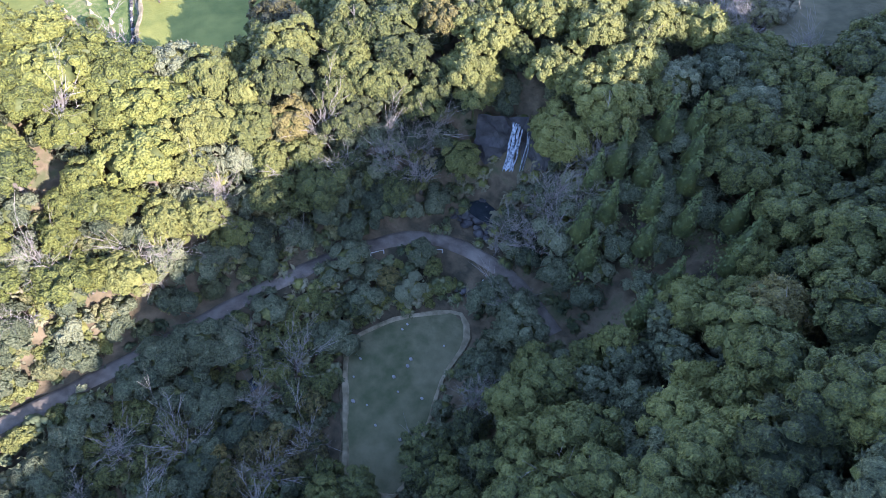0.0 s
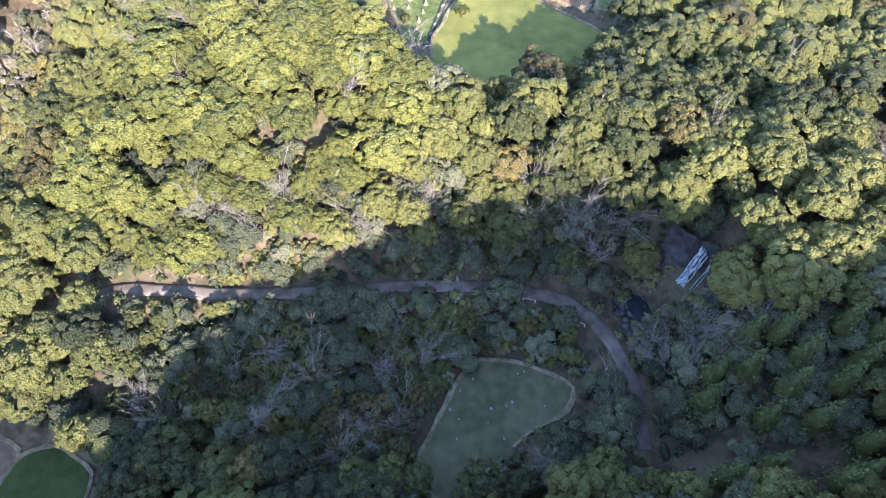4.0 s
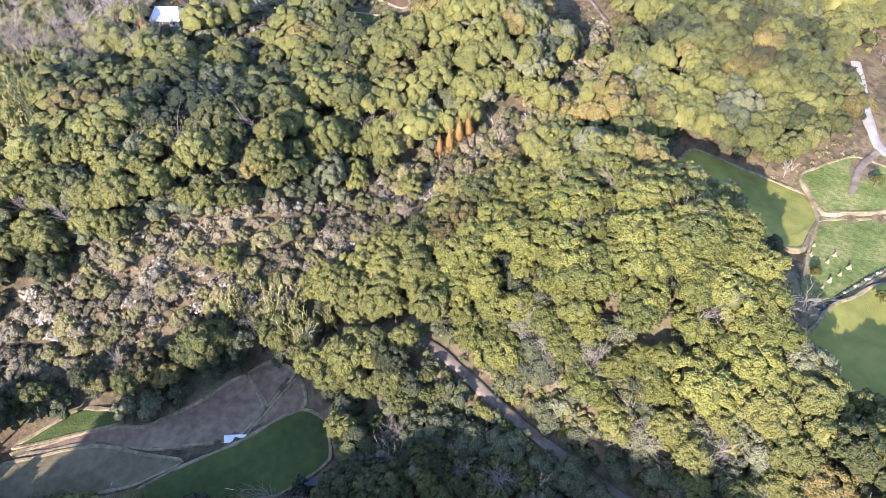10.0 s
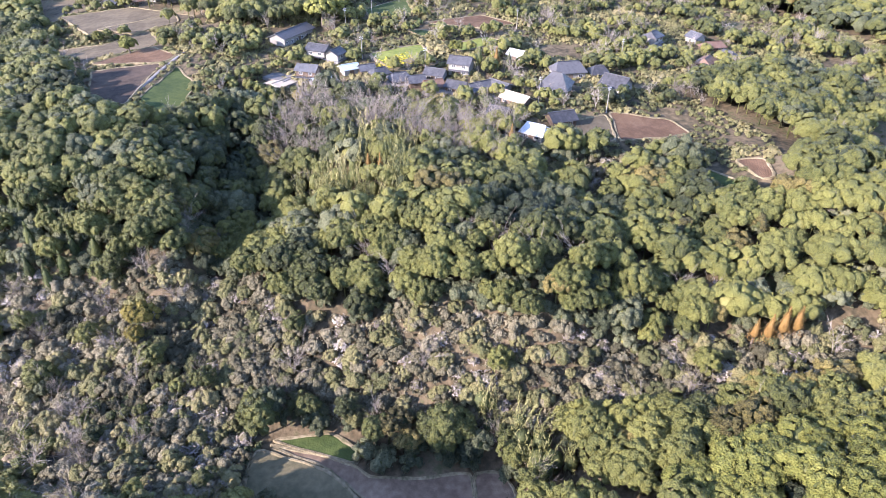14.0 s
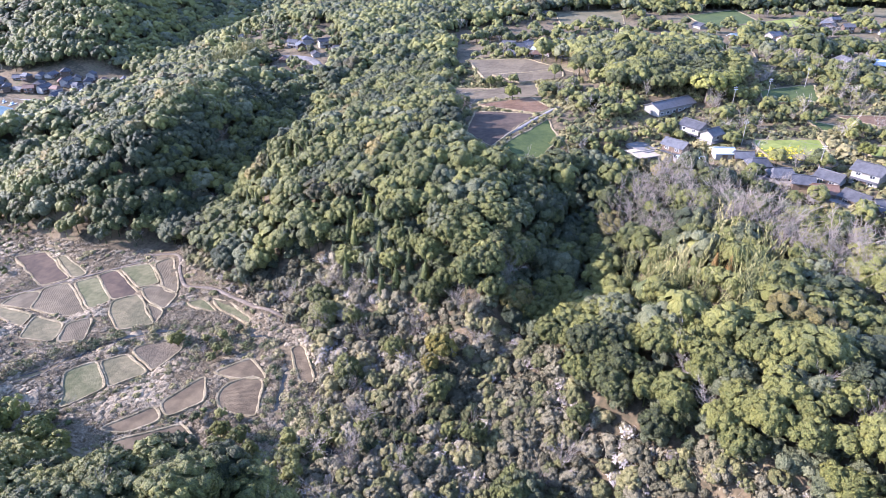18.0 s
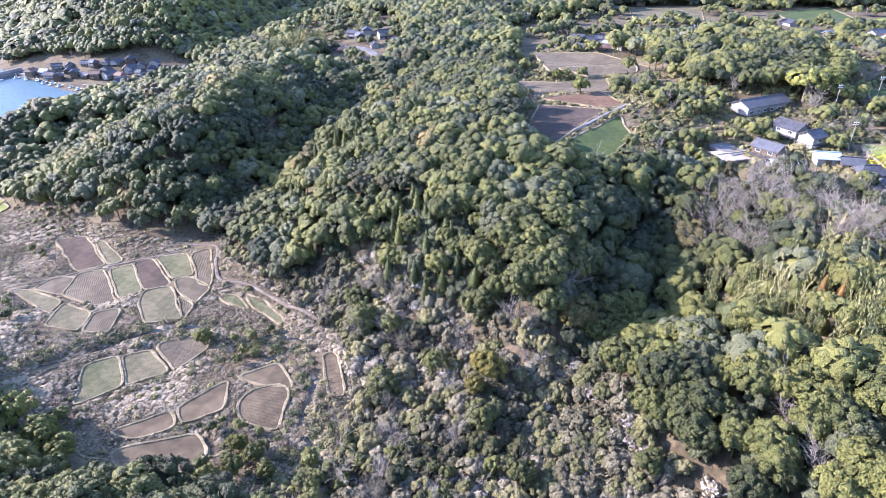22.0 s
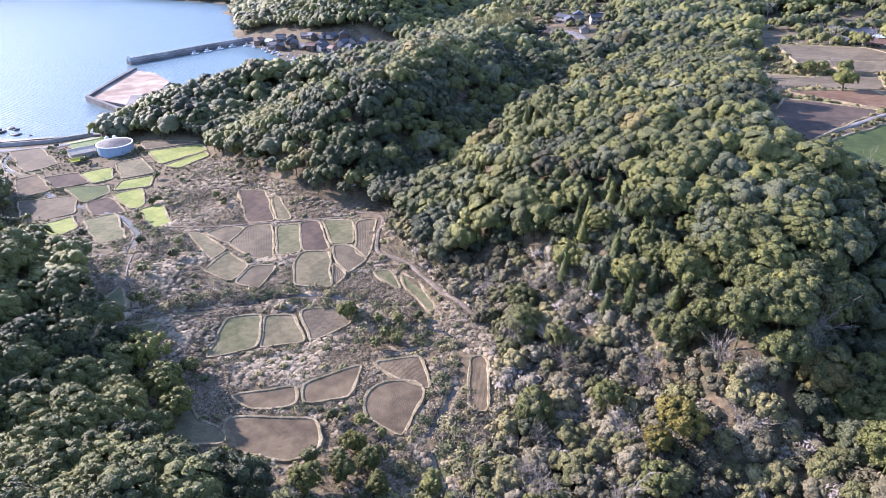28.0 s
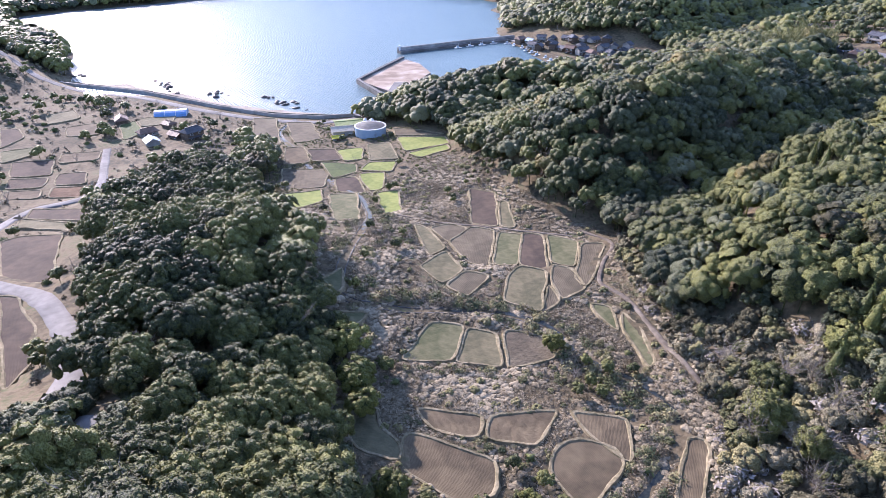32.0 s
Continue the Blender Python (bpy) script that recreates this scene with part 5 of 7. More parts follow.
def thicket(poly, step, seed, far):
    """Rounded dry bushes, loose brush and green shrubs, crowded together."""
    p = np.array(poly)
    (x0, y0), (x1, y1) = p.min(0), p.max(0)
    x, y, rng = scatter(x0, x1, y0, y1, step, seed)
    k = inside(poly, x, y)
    x, y = x[k], y[k]
    k = clear_of_things(x, y, 1.2)
    x, y = x[k], y[k]
    z, r = height(x, y), step * rng.uniform(0.42, 0.95, len(x))
    n = np.array([noise.noise(Vector((a * .06, b * .06, seed))) for a, b in zip(x, y)])
    dice = np.clip(rng.random(len(x)) + 0.45 * n, 0, 1)
    tint = np.clip(0.5 + 0.6 * n + rng.normal(0, .2, len(x)), 0, 1)
    for lo, hi, name, shapes, leaf, lift, words in (
            (-1, 0.3, "dry_bushes", far, M_SCRUB, 0.5, "rounded dry brown bushes along the gully"),
            (0.3, 0.52, "dry_thicket", SHRUBS, M_SCRUB, 0.35, "dry brown thicket along the stream gully"),
            (0.52, 0.8, "green_shrubs", far, M_BUSH, 0.55, "yellow-green shrubs among the dry brush"),
            (0.8, 2, "bare_shrubs", SHRUBS, M_TWIG, 0.4, "leafless pale shrubs among the dry brush")):
        m = (dice >= lo) & (dice < hi)
        wood(name, shapes, x[m], y[m], z[m] + r[m] * lift, r[m], rng, leaf, M_SCRUB, words, "thicket", tint[m])


for k_, (nm_, poly_) in enumerate(SCRUB.items()):
    thicket(poly_, 3.0, 120 + k_, EVERGREEN_MID)

# lower trees and bushes that close the wood between the tall crowns, thickest on the steep slopes
x_, y_, rng_ = scatter(-330, 230, -150, 330, 3.9, 8)
k_ = seen_country(x_, y_) & ~in_any(OPEN, x_, y_) & ~in_any(SCRUB, x_, y_) & ~in_any(BAMBOO, x_, y_) & ~inside(CLEARED, x_, y_)
x_, y_ = x_[k_], y_[k_]
steep_ = np.hypot(height(x_ + 2, y_) - height(x_ - 2, y_), height(x_, y_ + 2) - height(x_, y_ - 2)) / 4
k_ = clear_of_things(x_, y_, 1.0) & (np.hypot(x_ - 15, y_ - 30) < 165) & (rng_.random(len(x_)) < 0.22 + 0.9 * steep_)
x_, y_ = x_[k_], y_[k_]
r_ = rng_.uniform(1.6, 3.1, len(x_))
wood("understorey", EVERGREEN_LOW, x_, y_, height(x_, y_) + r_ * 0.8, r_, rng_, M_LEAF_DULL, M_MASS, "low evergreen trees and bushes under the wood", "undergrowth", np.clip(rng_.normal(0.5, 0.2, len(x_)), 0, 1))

# bushes over the bank above the forest track and on the valley floor below it
BANK_SIDE = [(74, 2), (72, -20), (64, -40), (54, -62), (42, -82), (30, -72), (38, -60), (46, -45), (52, -27), (60, -6), (64, 8)]


def bushes(poly, step, seed, r0, r1, share, first, second, words):
    p = np.array(poly)
    (x0, y0), (x1, y1) = p.min(0), p.max(0)
    x, y, rng = scatter(x0, x1, y0, y1, step, seed)
    k = inside(poly, x, y)
    x, y = x[k], y[k]
    k = clear_of_things(x, y, 1.2)
    x, y = x[k], y[k]
    r = rng.uniform(r0, r1, len(x))
    k = rng.random(len(x)) < share
    for m, leaf, tone in ((k, first, "dark evergreen "), (~k, second, "olive-green ")):
        wood("bushes", EVERGREEN_MID, x[m], y[m], height(x[m], y[m]) + r[m] * 0.5, r[m], rng, leaf, M_CORE, tone + words, "bushes")


bushes(BANK_SIDE, 2.7, 9, 1.0, 2.1, 0.65, M_LEAF, M_BUSH, "bushes on the bank above the forest track")
bushes(LOW, 2.5, 14, 0.8, 1.8, 0.7, M_LEAF, M_UNDER, "bushes on the floor of the shaded valley")

# the hill under the flight and the slopes behind it: unseen trees that heighten its shadow
x_, y_, rng_ = scatter(-150, 60, -230, 95, 6.6, 6)
k_ = ~seen_country(x_, y_) & ~in_any(OPEN, x_, y_)
x_, y_ = x_[k_], y_[k_]
k_ = clear_of_things(x_, y_, 4.0)
x_, y_ = x_[k_], y_[k_]
r_ = rng_.uniform(3.4, 5.2, len(x_))
wood("hilltop_wood", EVERGREEN_DIST, x_, y_, height(x_, y_) + 3.5, r_, rng_, M_LEAF, M_MASS, "unseen evergreen broadleaf wood over the high hill", "woodland")

# ---- low growth of the open valley: dry reeds, weeds and bushes between the plots ----
TUSSOCK = [shrub(130 + k, 15, 0.19) for k in range(5)]


def low_growth(name, poly, step, seed, mat, r0, r1, label, keep=0.8, margin=0.5, kinds=None, tall=1.0):
    p = np.array(poly)
    (x0, y0), (x1, y1) = p.min(0), p.max(0)
    x, y, rng = scatter(x0, x1, y0, y1, step, seed)
    k = inside(poly, x, y)
    x, y = x[k], y[k]
    k = clear_of_things(x, y, margin)
    x, y = x[k], y[k]
    dens = np.array([noise.noise(Vector((a * .07, b * .07, seed))) for a, b in zip(x, y)])
    k = rng.random(len(x)) < keep * np.clip(0.75 + 1.2 * dens, 0.1, 1)
    x, y, dens = x[k], y[k], dens[k]
    r = rng.uniform(r0, r1, len(x)) * (0.8 + 0.7 * np.clip(dens, 0, 1))
    shapes = kinds or [(None, None, q[2], q[3]) for q in TUSSOCK]
    wood(name, shapes, x, y, height(x, y) + r * (0.03 if name == "dry_weed_mats" else 0.3), r, rng, mat, mat if kinds and name in ("dry_weed_mats", "dry_reeds", "green_weeds", "plateau_weeds") else M_CORE, label, "low growth", np.clip(0.5 + dens + rng.normal(0, .2, len(x)), 0, 1), tall)


MOUNDS = [broadleaf(170 + k, 6, CAP_LOW, 0, 0.3, 0.07, 0.15, 0.06) for k in range(6)]
MOUNDS = [(None, None, lv, lf) for c, f, lv, lf in MOUNDS]
REED_BED = [(-25, 120), (-33, 150), (-50, 165), (-72, 185), (-92, 212), (-120, 212), (-150, 222), (-172, 236), (-195, 246), (-205, 252), (-205, 146), (-185, 140), (-150, 135), (-130, 115), (-110, 112), (-92, 92), (-70, 88), (-45, 95), (-30, 100)]
FLAT_BED = [(-205, 252), (-222, 262), (-262, 268), (-300, 262), (-345, 245), (-345, 212), (-300, 195), (-262, 190), (-235, 165), (-215, 150), (-205, 146)]
low_growth("dry_weed_mats", REED_BED, 2.1, 5, M_REED, 0.9, 1.7, "low mats of dry brown weeds between the plots", 1.3, 1.1, MOUNDS, 0.3)
REED_TUFTS = [shrub(135 + k, 26, 0.13)[2:] for k in range(5)]
REED_TUFTS = [(None, None, v, np.c_[f[:, :3], f[:, 2]]) for v, f in REED_TUFTS]
low_growth("dry_reeds", REED_BED, 1.25, 25, M_REED, 0.6, 1.25, "dry brown reeds and weeds between the plots", 1.2, 0.6, REED_TUFTS)
low_growth("verge_grass", FLAT_BED, 2.1, 16, M_WEED, 0.5, 1.1, "rough grass verges between the coastal plots", 0.9, 0.4, [(None, None, *q[2:]) for q in TUSSOCK])
low_growth("green_weeds", REED_BED, 4.6, 15, M_BUSH, 0.6, 1.3, "patches of green weeds between the plots", 0.8, 0.5, MOUNDS)
low_growth("foot_brush", OPEN["foot"], 1.8, 9, M_UNDER, 0.8, 1.8, "dark brush and dry weeds at the hill foot", 1.0, 0.5, [shrub(160 + k, 56, 0.12) for k in range(3)])
BRUSH = [shrub(150 + k, 56, 0.12) for k in range(4)]
low_growth("valley_undergrowth", [(64, 4), (70, -20), (60, -45), (48, -66), (36, -86), (12, -88), (0, -70), (4, -40), (14, -28), (28, -8), (44, 4)], 2.0, 71, M_UNDER, 1.0, 1.8, "low dark undergrowth on the valley floor", 1.0, 0.5, BRUSH)
for k_, (nm_, poly_) in enumerate([q for q in PALE.items() if q[0] in ("village_slope", "meadow", "west_end")]):
    low_growth("undergrowth", poly_, 1.45, 50 + k_, M_UNDER, 0.9, 1.9, "low green undergrowth below bare trees", 1.0)
low_growth("dry_weeds", OPEN["west_flats"], 4.5, 6, M_REED, 0.9, 2.0, "dry weeds between the coastal fields", 0.5)
PATCHES = [(None, None, *broadleaf(180 + k, 4, CAP_FAR, 2, 0.5, 0.2, 0.2)[2:]) for k in range(5)]
low_growth("plateau_weeds", OPEN["village"], 2.5, 7, M_BUSH, 0.7, 1.7, "rough grass and bushes round the village", 1.0, 0.5, PATCHES)
low_growth("vale_weeds", OPEN["vale"], 2.4, 11, M_WEED, 0.5, 1.2, "rough grass on the floor of the side valley", 0.8)
low_growth("meadow_weeds", OPEN["back"], 1.9, 8, M_WEED, 0.4, 1.0, "rough green grass round the meadows", 0.7)
for k_, (nm_, poly_) in enumerate(SCRUB.items()):
    low_growth("gully_brush", poly_, 1.5, 20 + k_, M_SCRUB, 0.8, 1.9, "dry brown brush in the gully", 1.0)


# ---- houses ----
M_TILE = material("grey_roof_tile", [(0.25, (0.037, 0.038, 0.043)), (0.75, (0.093, 0.093, 0.099))], 0.8, 0.5, 0.5, 5.0, spread=0.5)
M_SLATE = material("dark_roof_tile", [(0.25, (0.045, 0.047, 0.055)), (0.75, (0.11, 0.112, 0.12))], 0.8, 0.5, 0.5, 5.0, spread=0.4)
M_BROWNROOF = material("brown_roof_tile", [(0.25, (0.12, 0.07, 0.05)), (0.75, (0.22, 0.14, 0.10))], 0.8, 0.6, 0.5, 5.0)
M_BLUEROOF = material("blue_sheet_roof", [(0.25, (0.10, 0.22, 0.42)), (0.75, (0.17, 0.33, 0.56))], 0.5, 0.45, 0.3, 3.0)
M_PALEROOF = material("pale_sheet_roof", [(0.25, (0.302, 0.378, 0.420)), (0.75, (0.437, 0.504, 0.538))], 0.5, 0.45, 0.3, 3.0)
M_WHITEROOF = material("white_sheet_roof", [(0.25, (0.55, 0.56, 0.56)), (0.75, (0.74, 0.74, 0.72))], 0.5, 0.5, 0.3, 3.0)
M_TANROOF = material("tan_sheet_roof", [(0.25, (0.33, 0.27, 0.20)), (0.75, (0.50, 0.43, 0.33))], 0.5, 0.6, 0.3, 3.0)
M_GREENROOF = material("mossy_green_roof", [(0.25, (0.15, 0.19, 0.07)), (0.75, (0.26, 0.30, 0.12))], 0.5, 0.8, 0.4, 3.0)
M_PLASTER = material("weathered_plaster", [(0.25, (0.223, 0.210, 0.187)), (0.75, (0.321, 0.308, 0.282))], 0.6, 0.9, 0.2, 4.0, spread=0.4)
M_BOARD = material("dark_board_wall", [(0.25, (0.07, 0.05, 0.037)), (0.75, (0.17, 0.125, 0.09))], 0.9, 0.85, 0.4, 6.0, spread=0.4)
M_GLASS = material("dark_window_glass", [(0.3, (0.02, 0.024, 0.03)), (0.7, (0.05, 0.058, 0.068))], 0.8, 0.12, 0, spec=0.6)
M_CONCRETE = material("sea_concrete", [(0.25, (0.20, 0.19, 0.175)), (0.75, (0.38, 0.36, 0.33))], 0.25, 0.9, 0.3, 2.0, coarse=0.05)
M_DARKCON = material("wet_dark_concrete", [(0.25, (0.07, 0.068, 0.064)), (0.75, (0.16, 0.155, 0.145))], 0.3, 0.8, 0.4, 2.0, coarse=0.05)
M_STEEL = material("pale_painted_steel", [(0.25, (0.55, 0.56, 0.56)), (0.75, (0.75, 0.75, 0.73))], 1.0, 0.5, 0.1, 5.0)
M_GRAVEL = material("brown_gravel", [(0.25, (0.20, 0.145, 0.105)), (0.5, (0.31, 0.235, 0.175)), (0.8, (0.46, 0.40, 0.34))], 0.12, 0.95, 0.4, 2.0, coarse=0.04)
M_SAND = material("beach_sand", [(0.25, (0.17, 0.145, 0.115)), (0.75, (0.32, 0.28, 0.225))], 0.3, 0.95, 0.3, 2.0, coarse=0.05)
M_ROCK = material("wet_dark_rock", [(0.25, (0.028, 0.026, 0.025)), (0.75, (0.10, 0.092, 0.085))], 0.8, 0.6, 0.9, 2.0, coarse=0.15)
M_TANKBLUE = material("pale_blue_tank_paint", [(0.25, (0.252, 0.350, 0.434)), (0.75, (0.350, 0.441, 0.511))], 0.4, 0.5, 0.1, 3.0)
M_YELLOW = material("yellow_flower_crop", [(0.25, (0.24, 0.26, 0.04)), (0.75, (0.55, 0.48, 0.06))], 0.7, 0.9, 0.4, 3.0)
M_FOAM = material("falling_white_water", [(0.35, (0.08, 0.10, 0.13)), (0.62, (0.60, 0.65, 0.70))], 2.0, 0.35, 0.8, 3.0)
M_STREAM = material("dark_stream_water", [(0.3, (0.014, 0.018, 0.016)), (0.7, (0.034, 0.038, 0.032))], 0.8, 0.35, 0.4, 2.0, spec=0.25)
M_POOL = material("dark_pool_water", [(0.3, (0.012, 0.017, 0.020)), (0.7, (0.030, 0.038, 0.042))], 0.5, 0.08, 0.3, 1.5, spec=0.6)


HOUSES = []


def box(bm, x0, x1, y0, y1, z0, z1):
    v = [bm.verts.new(q) for q in ((x0, y0, z0), (x1, y0, z0), (x1, y1, z0), (x0, y1, z0), (x0, y0, z1), (x1, y0, z1), (x1, y1, z1), (x0, y1, z1))]
    for f in ((3, 2, 1, 0), (4, 5, 6, 7), (0, 1, 5, 4), (1, 2, 6, 5), (2, 3, 7, 6), (3, 0, 4, 7)):
        bm.faces.new([v[i] for i in f])


def boxes(*rows):
    bm = bmesh.new()
    for r in rows:
        box(bm, *r)
    return bm


def roof_mesh(l, w, eave, rise, hip, over=0.7, thick=0.22):
    """A gabled (hip 0) or hipped roof with overhang and thickness."""
    bm = bmesh.new()
    a, b = l / 2 + over, w / 2 + over
    ridge = max(a - hip, 0.4)
    sets = []
    for dz in (0, -thick):
        drop = over * rise / (w / 2) * 0.6
        sets.append([bm.verts.new(q) for q in ((-a, -b, eave - drop + dz), (a, -b, eave - drop + dz), (a, b, eave - drop + dz), (-a, b, eave - drop + dz), (-ridge, 0, eave + rise + dz), (ridge, 0, eave + rise + dz))])
    t, u = sets
    for s, flip in ((t, False), (u, True)):
        for f in ((0, 1, 5, 4), (2, 3, 4, 5), (1, 2, 5), (3, 0, 4)):
            if hip == 0 and len(f) == 3:
                continue
            q = [s[i] for i in f]
            bm.faces.new(q[::-1] if flip else q)
    for i, j in ((0, 1), (1, 2), (2, 3), (3, 0)) if hip else ((0, 1), (2, 3), (1, 5), (5, 2), (3, 4), (4, 0)):
        bm.faces.new((t[i], u[i], u[j], t[j]))
    bmesh.ops.recalc_face_normals(bm, faces=bm.faces)
    return bm


def house(x, y, l, w, turn, roof, wall, storeys=1, hip=0.0, label="", name="house", rise=None, eave=None, annex=False):
    l, w, eave, rise = l * 0.9, w * 0.9, eave and eave * 0.8, rise and rise * 0.9
    HOUSES.append((x, y, max(l, w) * 0.6))
    z = float(np.min(height(np.array([x, x + l * .3, x - l * .3]), np.array([y, y, y])))) - 0.25
    ob = new(name)
    ob.matrix_world = Matrix.Translation((x, y, z)) @ Matrix.Rotation(radians(turn), 4, "Z")
    eave = eave or 2.3 * storeys + 0.3
    rise = rise or w * 0.30
    # walls with gable ends
    bm = bmesh.new()
    a, b = l / 2, w / 2
    v = [bm.verts.new(q) for q in ((-a, -b, 0), (a, -b, 0), (a, b, 0), (-a, b, 0), (-a, -b, eave), (a, -b, eave), (a, b, eave), (-a, b, eave))]
    for f in ((0, 1, 5, 4), (2, 3, 7, 6)):
        bm.faces.new([v[i] for i in f])
    if hip:
        bm.faces.new([v[i] for i in (1, 2, 6, 5)]), bm.faces.new([v[i] for i in (3, 0, 4, 7)])
    else:
        g0, g1 = bm.verts.new((-a, 0, eave + rise - 0.2)), bm.verts.new((a, 0, eave + rise - 0.2))
        bm.faces.new((v[1], v[2], v[6], g1, v[5])), bm.faces.new((v[3], v[0], v[4], g0, v[7]))
    bmesh.ops.recalc_face_normals(bm, faces=bm.faces)
    walls = part("wall", bm, wall, ob)
    rf = part("roof", roof_mesh(l, w, eave, rise, hip), roof, ob)
    r = max(a + 0.7 - hip, 0.4)
    part("ridge_cap", boxes((-r, r, -0.18, 0.18, eave + rise - 0.05, eave + rise + 0.22)), roof, rf)
    if storeys > 1:
        part("porch_roof", roof_mesh(l * 0.9, w + 1.8, 2.25, 0.45, 1.2, 0.3), roof, ob)
    n = max(1, int(l / 3.2))
    for s in range(storeys):
        for side in (-1, 1):
            for k in range(n):
                u = -a + (k + 0.5) * l / n
                win = part("window", boxes((u - 0.8, u + 0.8, side * b - 0.06, side * b + 0.06, s * 2.3 + 0.75, s * 2.3 + 1.85)), M_STEEL, ob)
                part("pane", boxes((u - 0.68, u - 0.04, side * (b + 0.03) - 0.05, side * (b + 0.03) + 0.05, s * 2.3 + 0.85, s * 2.3 + 1.75), (u + 0.04, u + 0.68, side * (b + 0.03) - 0.05, side * (b + 0.03) + 0.05, s * 2.3 + 0.85, s * 2.3 + 1.75)), M_GLASS, win)
    part("door", boxes((-0.9, 0.9, -b - 0.09, -b + 0.03, 0.05, 2.05)), M_BOARD, ob)
    if annex:
        part("lean_to", boxes((-a * 0.6, a * 0.6, b, b + 2.0, 0, 2.1), (-a * 0.65, a * 0.65, b - 0.02, b + 2.4, 2.1, 2.25)), roof, ob)
    return tagged(ob, label, "house" if name == "house" else name.replace("_", " "), group="houses of the place")


house(106, 247, 24, 9, 29, M_TILE, M_PLASTER, 1, 0, "long low hall with a grey roof among trees", "hall", eave=4.2, rise=2.0)
house(105, 218, 9.8, 6.5, -61, M_TILE, M_PLASTER, 2, 0, "two-storey white house with a grey tiled roof")
house(108, 209, 6.5, 6, 29, M_TILE, M_PLASTER, 2, 0, "small white two-storey house with grey roof tiles")
house(84, 208, 13, 9, 20, M_TANROOF, M_PLASTER, 1, 0, "cream flat-roofed workshop on the bluff", "workshop", eave=3.6, rise=0.7)
house(94, 206, 9, 6, -52, M_SLATE, M_BOARD, 2, 0, "brown boarded building with a dark roof")
house(97, 199, 9, 8, -11, M_PALEROOF, M_PLASTER, 1, 0, "shed with a pale blue sheet roof", "shed", rise=1.2)
house(108, 198, 7, 6, -6, M_PALEROOF, M_PLASTER, 1, 0, "shed with a faded turquoise sheet roof", "shed", rise=1.2)
house(113, 193, 6, 5, -11, M_SLATE, M_BOARD, 1, 0, "small dark roofed shed", "shed")
house(115, 186, 7, 6, -4, M_SLATE, M_PLASTER, 1, 1.5, "house with a dark blue tiled roof")
house(119, 178, 8, 7, -10, M_SLATE, M_PLASTER, 1, 1.5, "house with a dark hipped tile roof", annex=True)
house(122, 171, 6.5, 6, -21, M_SLATE, M_BOARD, 1, 0, "boarded house with a dark roof")
house(125, 164, 7, 6, -18, M_BROWNROOF, M_PLASTER, 1, 0, "white house with a brown tiled roof")
house(131, 171, 8, 6, -57, M_TILE, M_PLASTER, 1, 0, "old farmhouse with a grey tiled roof", annex=True)
house(131, 157, 8, 6, -64, M_TILE, M_BOARD, 1, 0, "boarded barn with grey tiles", "barn")
house(141, 168, 9, 7, -55, M_TILE, M_PLASTER, 2, 0, "two-storey house with grey tiles")
house(136, 150, 9, 7, -4, M_TILE, M_PLASTER, 1, 0, "farmhouse wing with pale grey tiles")
house(142, 146, 9, 6, -81, M_TILE, M_PLASTER, 1, 0, "farmhouse wing with pale grey tiles", annex=True)
house(139, 133, 11, 5.5, -79, M_TANROOF, M_BOARD, 1, 0, "long tan roofed barn", "barn")
house(169, 167, 7, 5, -74, M_WHITEROOF, M_PLASTER, 1, 0, "small house with a white sheet roof")
house(158, 133, 11, 11, -60, M_TILE, M_PLASTER, 1, 3.8, "temple hall with a large hipped grey roof", "temple_hall", rise=4.6, eave=4.2)
house(174, 143, 13, 9, -25, M_TILE, M_PLASTER, 1, 2.2, "long temple building with a grey hipped roof", "temple_hall", rise=3.2, eave=3.8)
house(184, 136, 7, 8, -31, M_TILE, M_PLASTER, 1, 2, "temple wing with grey tiles", "temple_wing")
house(178, 122, 10, 9, -78, M_TILE, M_PLASTER, 1, 0, "white gabled temple quarters", "temple_wing", rise=3.4, eave=3.8)
house(140, 112, 9, 7, -17, M_TILE, M_BOARD, 1, 0, "grey tiled house by the bare field", annex=True)
house(127, 110, 8, 7, -69, M_WHITEROOF, M_PLASTER, 1, 1, "house with a white painted roof")
house(127, 128, 7, 6, -65, M_TILE, M_BOARD, 1, 0, "small grey roofed barn", "barn")
house(247, 281, 20, 9, -8, M_BLUEROOF, M_PLASTER, 1, 0, "long shed with a bright blue sheet roof", "shed", rise=2)
house(244, 310, 15, 9, -33, M_PALEROOF, M_PLASTER, 1, 0, "shed with a pale blue roof", "shed", rise=2)
house(226, 318, 12, 7, -91, M_TILE, M_PLASTER, 1, 1, "distant house with grey tiles")
house(297, 350, 14, 8, -36, M_WHITEROOF, M_PLASTER, 1, 0, "distant long white roofed building")
rh = random.Random(4)
ROOFS = [M_TILE, M_SLATE, M_TILE, M_BROWNROOF, M_PALEROOF, M_TILE]
